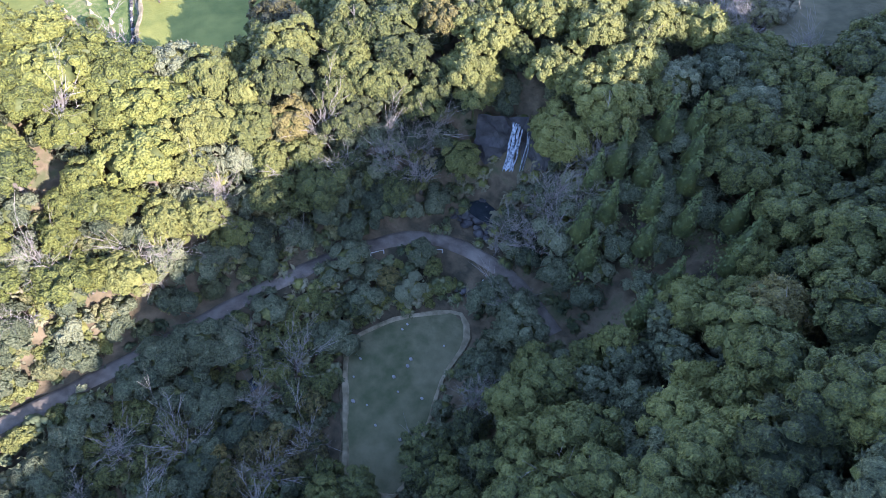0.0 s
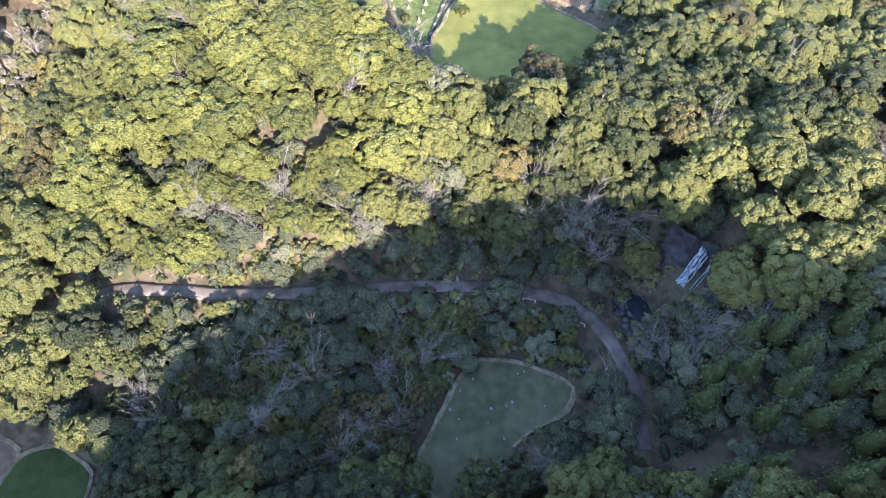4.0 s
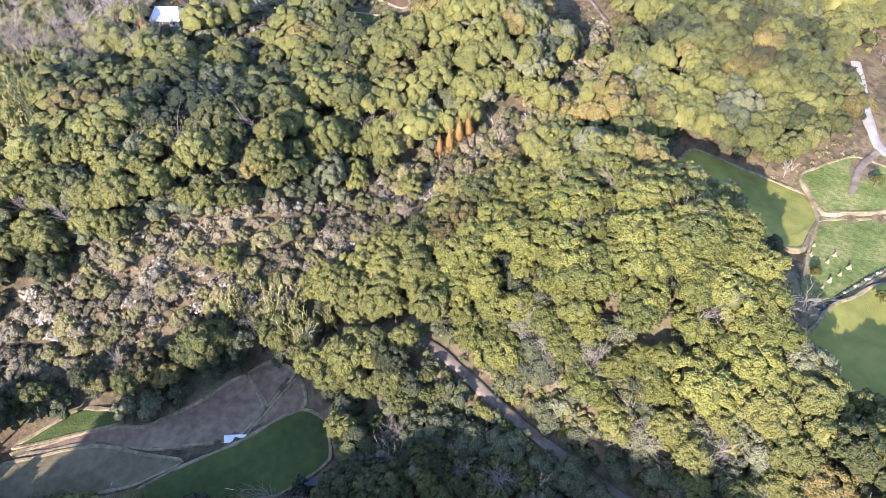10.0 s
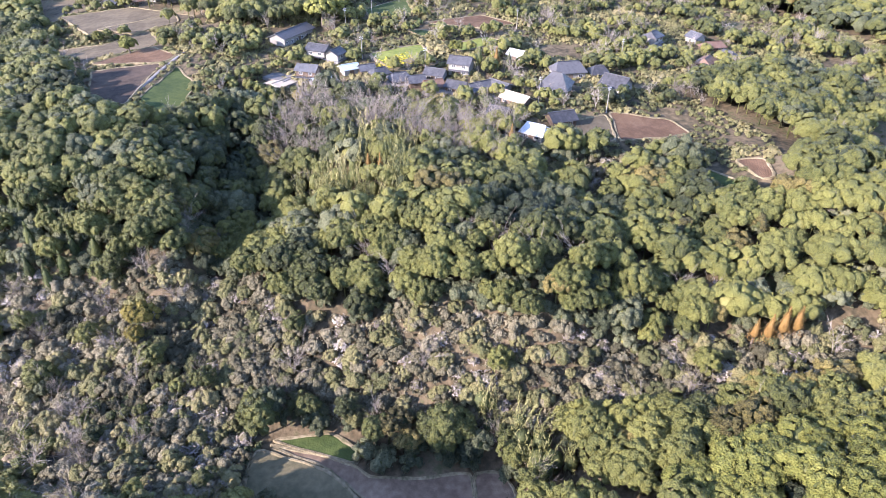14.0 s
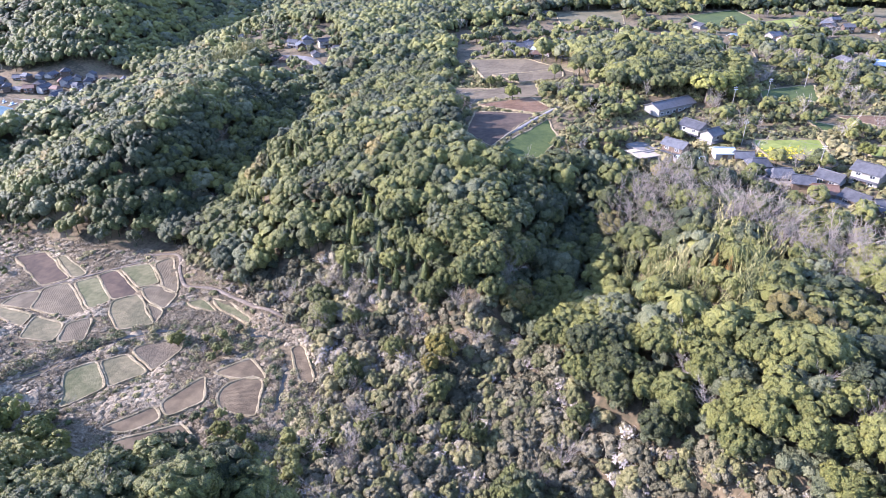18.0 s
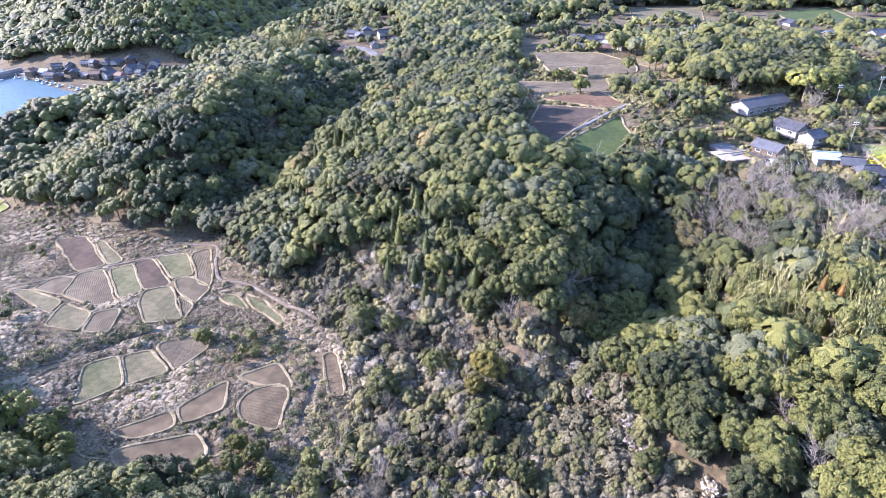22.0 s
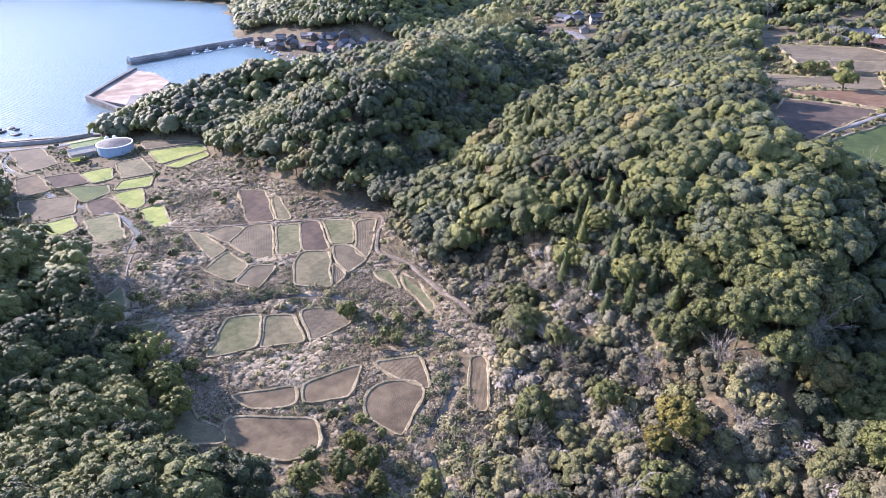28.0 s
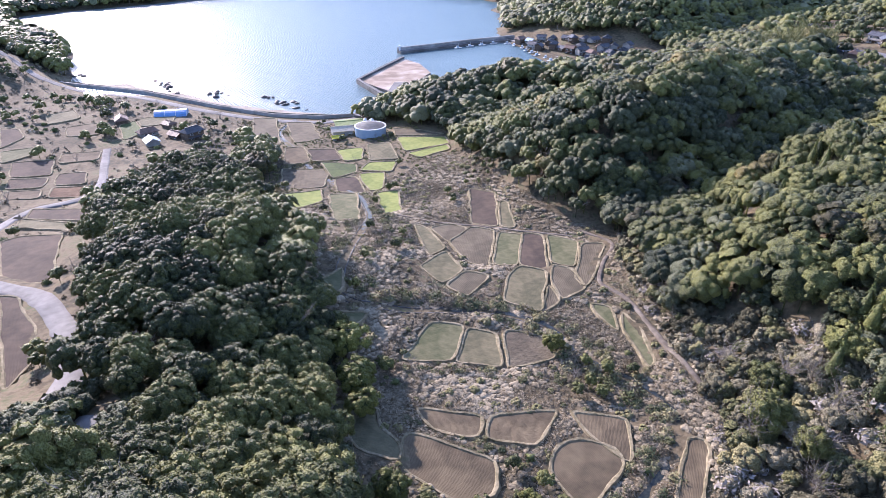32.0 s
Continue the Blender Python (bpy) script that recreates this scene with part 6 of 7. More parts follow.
for cx, cy, sx, sy, n, what in ((85, 400, 30, 30, 26, "house in a distant plateau hamlet"), (-80, 468, 26, 26, 9, "distant house by the road bend"), (240, 130, 20, 22, 6, "house at the edge of the village"), (-335, 520, 62, 13, 38, "fishing village house by the harbour"), (-255, 505, 36, 16, 22, "fishing village house under the hill"), (270, 420, 60, 60, 16, "distant farmhouse on the plateau"), (-355, 170, 34, 12, 6, "coastal farmhouse"), (-290, 275, 7, 9, 3, "small shed beside the tank"), (120, 560, 80, 30, 10, "far farmhouse")):
    put = []
    for k in range(n * 12):
        x, y = cx + rh.uniform(-sx, sx), cy + rh.uniform(-sy, sy)
        if float(height(x, y)) < 1.2 or any(math.hypot(x - a, y - b) < 9.5 for a, b in put) or not clear_of_things(np.array([x]), np.array([y]), 4.0)[0]:
            continue
        put.append((x, y))
        roof = rh.choice(ROOFS)
        tone = {"grey_roof_tile": "grey tiles", "dark_roof_tile": "dark tiles", "brown_roof_tile": "brown tiles", "pale_sheet_roof": "a pale sheet roof"}[roof.name]
        house(x, y, rh.uniform(6.5, 11), rh.uniform(5.5, 7.5), rh.choice((0, 90)) + rh.uniform(-25, 25), roof, rh.choice((M_PLASTER, M_PLASTER, M_BOARD)), rh.choice((1, 1, 2)), rh.choice((0, 0, 1.6)), what + " with " + tone)
        if len(put) == n:
            break

# ---- utility poles ----


def utility_pole(x, y):
    ob = new("utility_pole")
    ob.location = (x, y, float(height(x, y)) - 0.1)
    bm = bmesh.new()
    bmesh.ops.create_cone(bm, cap_ends=True, segments=8, radius1=0.17, radius2=0.11, depth=9.5, matrix=Matrix.Translation((0, 0, 4.75)))
    part("shaft", bm, M_CONCRETE, ob)
    for h in (8.8, 8.1):
        arm = part("cross_arm", boxes((-0.8, 0.8, -0.06, 0.06, h, h + 0.12)), M_STEEL, ob)
        part("insulator", boxes((-0.7, -0.6, -0.05, 0.05, h + 0.12, h + 0.3), (0.6, 0.7, -0.05, 0.05, h + 0.12, h + 0.3)), M_STEEL, arm)
    return tagged(ob, "grey concrete utility pole with cross arms", "utility pole", group="utility poles")


POLES = [(130, 241), (148, 248), (174, 265), (131, 178), (145, 128), (205, 143), (196, 198), (160, 110), (118, 205)]
for x_, y_ in POLES:
    utility_pole(x_, y_)
for (xa, ya), (xb, yb) in ((POLES[0], POLES[1]), (POLES[1], POLES[2]), (POLES[3], POLES[8]), (POLES[4], POLES[7]), (POLES[5], POLES[6])):
    za, zb = float(height(xa, ya)) + 8.9, float(height(xb, yb)) + 8.9
    bm = bmesh.new()
    prev = None
    for k in range(11):
        u = k / 10
        c = Vector((xa + (xb - xa) * u, ya + (yb - ya) * u, za + (zb - za) * u - 1.2 * 4 * u * (1 - u)))
        ring = [bm.verts.new(c + Vector(q)) for q in ((0, 0, .03), (.03, .03, -.02), (-.03, -.03, -.02))]
        if prev:
            for i in range(3):
                bm.faces.new((prev[i], ring[i], ring[(i + 1) % 3], prev[(i + 1) % 3]))
        prev = ring
    tagged(part("power_cable", bm, M_SLATE, None), "thin sagging power cable between two poles", "cable", group="cables")

# ---- harbour works ----


def wall_along(name, line, half, z0, z1, mat, label, category="sea wall", kind="structure"):
    p = np.array(line, float)
    t = np.gradient(p, axis=0)
    nrm = np.c_[-t[:, 1], t[:, 0]] / np.hypot(*t.T)[:, None]
    v = np.stack([np.c_[p + nrm * half, np.full(len(p), z0)], np.c_[p + nrm * half * .85, np.full(len(p), z1)], np.c_[p - nrm * half * .85, np.full(len(p), z1)], np.c_[p - nrm * half, np.full(len(p), z0)]], 1)
    bm = bmesh.new()
    rows = [[bm.verts.new(q) for q in r] for r in v]
    for a, b in zip(rows, rows[1:]):
        for i in range(3):
            bm.faces.new((a[i], b[i], b[i + 1], a[i + 1]))
    bm.faces.new(rows[0]), bm.faces.new(rows[-1][::-1])
    bmesh.ops.recalc_face_normals(bm, faces=bm.faces)
    return tagged(part(name, bm, mat, None), label, category, kind=kind)


pier = new("breakwater")
tagged(pier, "long grey concrete breakwater with a raised parapet", "breakwater")
for nm_, line_, half_, z0_, z1_, mat_ in (("apron", [(-431, 417), (-422, 450), (-410, 500), (-398, 538)], 4.0, -6, 2.2, M_DARKCON), ("parapet", [(-434, 418), (-425, 451), (-413, 501), (-401, 539)], 1.0, 2.2, 4.6, M_CONCRETE)):
    ob_ = wall_along(nm_, line_, half_, z0_, z1_, mat_, "")
    ob_.parent = pier
    for k_ in list(ob_.keys()):
        del ob_[k_]
part("beacon", boxes((-432.4, -431.2, 418, 419.2, 2.2, 6.5)), M_STEEL, pier, "small white beacon")
fill_ = bmesh.new()
_c = [(-369, 324), (-405, 398), (-381, 394), (-352, 378), (-322, 318)]
_t, _l = [fill_.verts.new((*q, 1.9)) for q in _c], [fill_.verts.new((*q, -6)) for q in _c]
fill_.faces.new(_t)
for i_ in range(5):
    fill_.faces.new((_t[i_], _l[i_], _l[(i_ + 1) % 5], _t[(i_ + 1) % 5]))
bmesh.ops.recalc_face_normals(fill_, faces=fill_.faces)
tagged(part("reclaimed_land", fill_, M_GRAVEL, None), "bare reclaimed quay of brown gravel", "quay", kind="structure")
wall_along("sea_wall", [(-328, 309), (-370, 323), (-388, 360), (-406, 399)], 1.4, -6, 3.4, M_DARKCON, "dark concrete wall round the reclaimed quay")
wall_along("sea_wall", [(-620, 131), (-560, 163), (-517, 174), (-450, 204), (-382, 221), (-341, 235), (-318, 252), (-306, 270), (-316, 292), (-328, 309)], 0.5, -2, 2.0, M_CONCRETE, "grey concrete sea wall along the shore road")
wall_along("quay_road", [(-300, 268), (-312, 296), (-326, 316), (-345, 340)], 4, -3, 2.2, M_GREYROAD, "paved road onto the quay", "road")
wall_along("harbour_quay", [(-398, 534), (-360, 522), (-330, 505), (-300, 492), (-272, 470)], 6, -4, 1.6, M_CONCRETE, "pale concrete harbour quay", "quay")
beach_ = bmesh.new()
_bl = smooth_line([(-314, 262), (-345, 239), (-385, 224), (-452, 207), (-520, 178)], 5)
_bn = np.gradient(_bl, axis=0)
_bn = np.c_[_bn[:, 1], -_bn[:, 0]] / np.hypot(*_bn.T)[:, None]
_rows = []
for k_, (q_, n_) in enumerate(zip(_bl, _bn)):
    w_ = 11 + 9 * noise.noise(Vector((q_[0] * .03, q_[1] * .03, 4))) + 4 * noise.noise(Vector((q_[0] * .12, q_[1] * .12, 4)))
    _rows.append([beach_.verts.new((*(q_ + n_ * w_ * u), 1.3 - 1.8 * u + 0.25 * noise.noise(Vector((q_[0] * .2, u * 4, 1))))) for u in (-0.1, 0.2, 0.45, 0.7, 1.0)])
for a_, b_ in zip(_rows, _rows[1:]):
    for i_ in range(4):
        beach_.faces.new((a_[i_], a_[i_ + 1], b_[i_ + 1], b_[i_]))
bmesh.ops.recalc_face_normals(beach_, faces=beach_.faces)
tagged(part("beach", beach_, M_SAND, None), "pale sandy beach below the sea wall", "beach", kind="structure")


def boulders(name, spots, mat, label, category="rocks"):
    rng = np.random.default_rng(len(spots) * 7 + 3)
    cv, cf = ico(1)
    V, Fq = [], []
    for n, (x, y, z, r) in enumerate(spots):
        V.append(cv * (1 + 0.25 * rng.normal(0, 1, (len(cv), 1)).clip(-1, 1)) * r * rng.uniform(.6, 1.3, 3) * (1, 1, .7) + (x, y, z))
        Fq.append(cf[:, :3] + n * len(cv))
    return tagged(mesh_object(name, np.vstack(V), np.vstack(Fq), mat), label, category, kind="stuff")


rb = random.Random(9)
boulders("shore_rocks", [(x + rb.uniform(-14, 14), y + rb.uniform(-4, 5), -0.1, rb.uniform(0.8, 2.8)) for x, y in ((-470, 225), (-445, 222), (-420, 236), (-372, 256), (-352, 258), (-540, 190), (-560, 186), (-575, 175)) for k in range(9)] + [(-408 + rb.uniform(-3, 3), 560 + k * 9, 0.2, rb.uniform(1, 3)) for k in range(14)], M_ROCK, "dark tidal rocks along the beach")

# storage tank and works by the shore
tank = new("storage_tank")
tank.location = (-264, 247, 2.6)
bm = bmesh.new()
bmesh.ops.create_cone(bm, cap_ends=False, segments=40, radius1=8.2, radius2=8.2, depth=6, matrix=Matrix.Translation((0, 0, 3)))
part("shell", bm, M_TANKBLUE, tank)
bm = bmesh.new()
bmesh.ops.create_cone(bm, cap_ends=True, segments=40, radius1=8.3, radius2=2.0, depth=1.5, matrix=Matrix.Translation((0, 0, 6.7)))
part("dome", bm, M_DARKCON, tank, "dark shallow domed top")
bm = bmesh.new()
bmesh.ops.create_cone(bm, cap_ends=True, segments=40, radius1=8.5, radius2=8.5, depth=0.35, matrix=Matrix.Translation((0, 0, 5.9)))
part("rim", bm, M_STEEL, tank, "white rim")
tagged(tank, "round pale blue storage tank with a dark dome", "tank")
house(-289, 252, 17, 11, 62, M_GREENROOF, M_PLASTER, 1, 0, "works building with a mossy green roof", "works_building", eave=4, rise=0.8)
house(-277, 238, 12, 9, 62, M_TANROOF, M_PLASTER, 1, 0, "works shed with a tan roof", "works_building", eave=4.5, rise=1.5)
house(-270, 230, 6, 4, 62, M_YELLOW, M_PLASTER, 1, 0, "small shed with a yellow roof", "shed", eave=2.6, rise=0.6)
for dx in (0, 2.6):
    silo = new("silo")
    silo.location = (-277 + dx, 254 + dx, 2.6)
    bm = bmesh.new()
    bmesh.ops.create_cone(bm, cap_ends=True, segments=14, radius1=1.1, radius2=1.1, depth=5, matrix=Matrix.Translation((0, 0, 2.5)))
    part("body", bm, M_STEEL, silo)
    bm = bmesh.new()
    bmesh.ops.create_cone(bm, cap_ends=True, segments=14, radius1=1.15, radius2=0.2, depth=0.8, matrix=Matrix.Translation((0, 0, 5.4)))
    part("cap", bm, M_STEEL, silo)
    tagged(silo, "white upright silo beside the works", "silo", group="silos")


def boat(x, y, turn, l):
    ob = new("fishing_boat")
    ob.matrix_world = Matrix.Translation((x, y, 0.0)) @ Matrix.Rotation(radians(turn), 4, "Z")
    bm = bmesh.new()
    top = [bm.verts.new((u * l, v * l, 0.9)) for u, v in ((-.5, -.13), (.2, -.14), (.5, 0), (.2, .14), (-.5, .13))]
    low = [bm.verts.new((u * l * .85, v * l * .6, -0.3)) for u, v in ((-.5, -.13), (.2, -.14), (.5, 0), (.2, .14), (-.5, .13))]
    bm.faces.new(top)
    for i in range(5):
        bm.faces.new((top[i], low[i], low[(i + 1) % 5], top[(i + 1) % 5]))
    bmesh.ops.recalc_face_normals(bm, faces=bm.faces)
    part("hull", bm, M_STEEL, ob)
    part("cabin", boxes((-l * .25, l * .05, -l * .08, l * .08, .9, 2.3)), M_PALEROOF, ob)
    part("mast", boxes((-.06, .06, -.06, .06, 2.3, 4.2)), M_STEEL, ob)
    tagged(ob, "white fishing boat moored in the harbour", "boat", group="moored boats")


for k_ in range(11):
    u_ = k_ / 10
    boat(-392 + 108 * u_ + rb.uniform(-2, 2), 520 - 50 * u_ + rb.uniform(-3, 1), rb.uniform(60, 130), rb.uniform(6, 10))
for k_ in range(4):
    boat(-410 + k_ * 3, 470 + k_ * 13, 70, 8)
greenhouse = new("greenhouse")
greenhouse.matrix_world = Matrix.Translation((-383, 192, float(height(-383, 192)))) @ Matrix.Rotation(radians(58), 4, "Z")
bm = bmesh.new()
pr = [(5 * math.cos(a), 3.2 * math.sin(a)) for a in np.linspace(0, math.pi, 9)]
e0, e1 = [bm.verts.new((-9, u, v)) for u, v in pr], [bm.verts.new((9, u, v)) for u, v in pr]
for i_ in range(8):
    bm.faces.new((e0[i_], e0[i_ + 1], e1[i_ + 1], e1[i_]))
bm.faces.new(e0[::-1]), bm.faces.new(e1)
part("cover", bm, M_BLUEROOF, greenhouse)
for u_ in (-9, -3, 3, 9):
    bm = bmesh.new()
    o0, o1 = [bm.verts.new((u_ - .1, a * 1.02, b * 1.02)) for a, b in pr], [bm.verts.new((u_ + .1, a * 1.02, b * 1.02)) for a, b in pr]
    for i_ in range(8):
        bm.faces.new((o0[i_], o0[i_ + 1], o1[i_ + 1], o1[i_]))
    part("hoop", bm, M_STEEL, greenhouse)
tagged(greenhouse, "blue covered tunnel greenhouse on the coastal flat", "greenhouse")

# ---- waterfall, pool and stream ----
cliff_ = bmesh.new()
_g = [[None] * 13 for _ in range(11)]
for j_ in range(11):
    for i_ in range(13):
        u_, v_ = (i_ - 6) / 6, j_ / 10
        px_, py_ = 23.6 + u_ * 6.5, -82.6 - v_ * 2.6 + abs(u_) * 3.2
        _q = noise.noise(Vector((px_ * .7, v_ * 5, 3)))
        _g[j_][i_] = cliff_.verts.new((px_ + _q * .5, py_ + _q * .9 + 0.9 * noise.noise(Vector((px_ * 1.6, v_ * 11, 8))), 30.5 + v_ * 14))
for j_ in range(10):
    for i_ in range(12):
        cliff_.faces.new((_g[j_][i_], _g[j_][i_ + 1], _g[j_ + 1][i_ + 1], _g[j_ + 1][i_]))
tagged(part("cliff", cliff_, M_ROCK, None), "wet dark rock face behind the waterfall", "cliff", kind="structure")
fall_ = new("waterfall")
tagged(fall_, "narrow white waterfall over dark rock", "waterfall")
for off_, w_, z0_, z1_ in ((0.25, 0.5, 34.1, 44.7), (-0.35, 0.42, 34.0, 44.5), (0.75, 0.3, 34.4, 44.6), (-0.8, 0.2, 34.6, 44.2), (-1.9, 0.14, 35.5, 44.0), (-2.3, 0.1, 36.5, 43.6), (0.4, 0.5, 30.6, 34.4), (-0.3, 0.26, 31.0, 34.0)):
    bm = bmesh.new()
    rows_ = []
    for k_ in range(13):
        v_ = k_ / 12
        z_ = z0_ + (z1_ - z0_) * v_
        f_ = (z_ - 31) / 14
        c_ = 23.8 + off_ - (0.6 if z1_ < 35 else 0) + 0.3 * noise.noise(Vector((off_ * 5, z_ * .5, 1)))
        y_ = -81.4 - f_ * 2.6 + (0.9 if z1_ < 35 else 0.4)
        hw_ = 0.7 * w_ * (1 + 0.35 * noise.noise(Vector((off_ * 3, z_, 6)))) * (1.15 - 0.5 * v_)
        rows_.append([bm.verts.new((c_ - hw_, y_ + .05, z_)), bm.verts.new((c_, y_ + .35, z_)), bm.verts.new((c_ + hw_, y_ + .05, z_))])
    for a_, b_ in zip(rows_, rows_[1:]):
        bm.faces.new((a_[0], a_[1], b_[1], b_[0])), bm.faces.new((a_[1], a_[2], b_[2], b_[1]))
    part("water_strand", bm, M_FOAM, fall_, smooth=True)


def water_strip(name, line, half, lift, mat, label, category):
    p = smooth_line(line, 1.5)
    t = np.gradient(p, axis=0)
    nrm = np.c_[-t[:, 1], t[:, 0]] / np.hypot(*t.T)[:, None]
    z = height(p[:, 0], p[:, 1])
    z = np.minimum.accumulate(np.convolve(np.r_[z[:4], z, z[-4:]], np.ones(9) / 9, "valid")) + lift
    wob = half * (1 + 0.3 * np.array([noise.noise(Vector((a * .2, b * .2, 2))) for a, b in p]))[:, None]
    v = np.stack([np.c_[p + nrm * wob, z], np.c_[p - nrm * wob, z]], 1).reshape(-1, 3)
    i = np.arange(len(v)).reshape(-1, 2)
    f = np.stack([i[:-1, 0], i[1:, 0], i[1:, 1], i[:-1, 1]], -1)
    return tagged(mesh_object(name, v, f, mat), label, category, kind="structure")


pool_ = bmesh.new()
_pv = [pool_.verts.new((24 + 5.2 * math.cos(a) * (1 + .2 * math.sin(3 * a)), -77.5 + 3.6 * math.sin(a), 31.25)) for a in np.linspace(0, 6.283, 25)[:-1]]
pool_.faces.new(_pv)
tagged(part("pool", pool_, M_POOL, None), "dark plunge pool below the waterfall", "pool", kind="structure")
boulders("stream_rocks", [(24 + rb.uniform(-6, 6), -75.5 + rb.uniform(-5, 4), 30.6, rb.uniform(.3, 1.1)) for k in range(110)] + [(21 + rb.uniform(-3, 3), -64 + rb.uniform(-3, 3), 29.6, rb.uniform(.2, .7)) for k in range(30)], M_ROCK, "dark mossy boulders in the stream")
water_strip("stream", [(23, -62), (27, -57), (33, -48), (36, -34), (38, -18), (40, -4), (34, 12), (24, 34)], 0.9, 0.12, M_POOL, "dark narrow stream through the wood", "stream")
water_strip("stream", CANAL, 0.7, 0.12, M_STREAM, "dark stream channel between the paddies", "stream")
for s_ in (-1, 1):
    p_ = smooth_line(CANAL[8:], 3)
    t_ = np.gradient(p_, axis=0)
    n_ = np.c_[-t_[:, 1], t_[:, 0]] / np.hypot(*t_.T)[:, None]
    q_ = p_ + n_ * 1.2 * s_
    z_ = height(q_[:, 0], q_[:, 1])
    v_ = np.stack([np.c_[q_ - n_ * .25, z_ - 1.2], np.c_[q_ - n_ * .2, z_ + .12], np.c_[q_ + n_ * .2, z_ + .12], np.c_[q_ + n_ * .25, z_ - 1.2]], 1)
    i_ = np.arange(v_.shape[0] * 4).reshape(-1, 4)
    f_ = np.stack([i_[:-1, :-1], i_[1:, :-1], i_[1:, 1:], i_[:-1, 1:]], -1).reshape(-1, 4)
    tagged(mesh_object("channel_wall", v_.reshape(-1, 3), f_, M_ROCK), "dark concrete wall of the stream channel", "channel wall", kind="structure")

# ---- rails, posts and small things in the waterfall valley ----


def guard_rail(line, label):
    ob = new("guard_rail")
    p = smooth_line(line, 2.0)
    z = height(p[:, 0], p[:, 1])
    bm = bmesh.new()
    prev = None
    for (x, y), h in zip(p, z):
        ring = [bm.verts.new((x + a, y + b, h + c)) for a, b, c in ((0, 0, .95), (.07, .07, .8), (-.07, -.07, .8))]
        if prev:
            for i in range(3):
                bm.faces.new((prev[i], ring[i], ring[(i + 1) % 3], prev[(i + 1) % 3]))
        prev = ring
    part("rail", bm, M_STEEL, ob)
    for (x, y), h in zip(p, z):
        part("post", boxes((x - .06, x + .06, y - .06, y + .06, h - .2, h + .85)), M_STEEL, ob)
    tagged(ob, label, "guard rail", group="guard rails")


guard_rail([(38.2, -53), (35.5, -57), (32.8, -60.2)], "pale guard rail beside the dirt track")
guard_rail([(29.2, -63), (25.5, -65.6)], "low pale rail at the bend of the track")
guard_rail([(17.5, -64.6), (15.5, -62.6)], "short pale rail above the grass plot")
for k_ in range(16):
    x_, y_ = rb.uniform(12, 26), rb.uniform(-55, -33)
    if inside(FIELDS["w1"][1], np.array([x_]), np.array([y_]))[0]:
        cv_, cf_ = ico(1)
        ob_ = mesh_object("stone", cv_ * (.28, .22, .2) * rb.uniform(.6, 1.4) + (x_, y_, float(height(x_, y_)) + .42), cf_[:, :3], M_CONCRETE)
        tagged(ob_, "pale stone lying on the grass", "stone", group="stones on the grass")
sheet_ = mesh_object("plastic_sheet", [(34.2, 36.6, 0), (35.6, 37.6, .15), (36.8, 35.2, 0), (37.4, 33.4, .12), (35.9, 33.6, 0), (35, 35, .1)], [(0, 1, 5, 5), (1, 2, 5, 5), (2, 4, 5, 5), (2, 3, 4, 4)], M_WHITEROOF)
sheet_.location = (0, 0, 20.9)
tagged(sheet_, "crumpled white plastic sheet on the field edge", "sheet")

# stone wall along the meadow edge
mw_ = new("stone_wall")
tagged(mw_, "low dry stone wall along the meadow edge", "wall")
_p = smooth_line([(93, -66), (106, -76), (118, -87), (117, -90), (111, -94)], 1.1)
_zz = height(_p[:, 0], _p[:, 1])
for k_, ((x_, y_), z_) in enumerate(zip(_p, _zz)):
    for lvl_ in range(2):
        cv_, cf_ = ico(1)
        v_ = cv_ * (.62, .36, .3) * (1 + .14 * np.sin(cv_[:, :1] * 5 + k_ + lvl_ * 3))
        ob_ = mesh_object("block", v_, cf_[:, :3], M_ROCK if (k_ + lvl_) % 3 else M_CONCRETE, mw_)
        ob_.location, ob_.rotation_euler = (x_ + .2 * lvl_, y_, z_ + .1 + .42 * lvl_), (0, 0, math.atan2(*(_p[min(k_ + 1, len(_p) - 1)] - _p[max(k_ - 1, 0)])[::-1]))

# pale yards between the village houses
for x_, y_, l_, w_, a_ in ((88, 214, 16, 11, 25), (100, 200, 14, 9, 25), (122, 178, 20, 12, -40), (132, 160, 22, 14, -45), (140, 142, 16, 10, -50), (112, 232, 20, 8, 28)):
    ob_ = part("yard", boxes((-l_ / 2, l_ / 2, -w_ / 2, w_ / 2, -1.5, 0.12)), M_GREYROAD, None)
    ob_.matrix_world = Matrix.Translation((x_, y_, float(height(x_, y_)))) @ Matrix.Rotation(radians(a_), 4, "Z")
    tagged(ob_, "pale paved yard between village houses", "yard", kind="structure")

# ---- single trees: each a thing with trunk and crown ----


def tree_mesh(name, shape, leaf, core):
    cv, cf, lv, lf = shape
    if cv is not None and name == "crown":
        cv, cf = cv[:-6], cf[:-3]
    vv = lv if cv is None else np.vstack([cv, lv])
    ff = lf if cv is None else np.vstack([cf, lf + len(cv)])
    mi = np.zeros(len(ff), np.int32)
    if cv is not None:
        mi[:len(cf)] = 1
    ob = mesh_object(name, vv, ff, None, mats=[leaf, core], mat_index=mi, smooth=True, tint=np.full(len(vv), 0.5))
    me = ob.data
    bpy.data.objects.remove(ob)
    return me


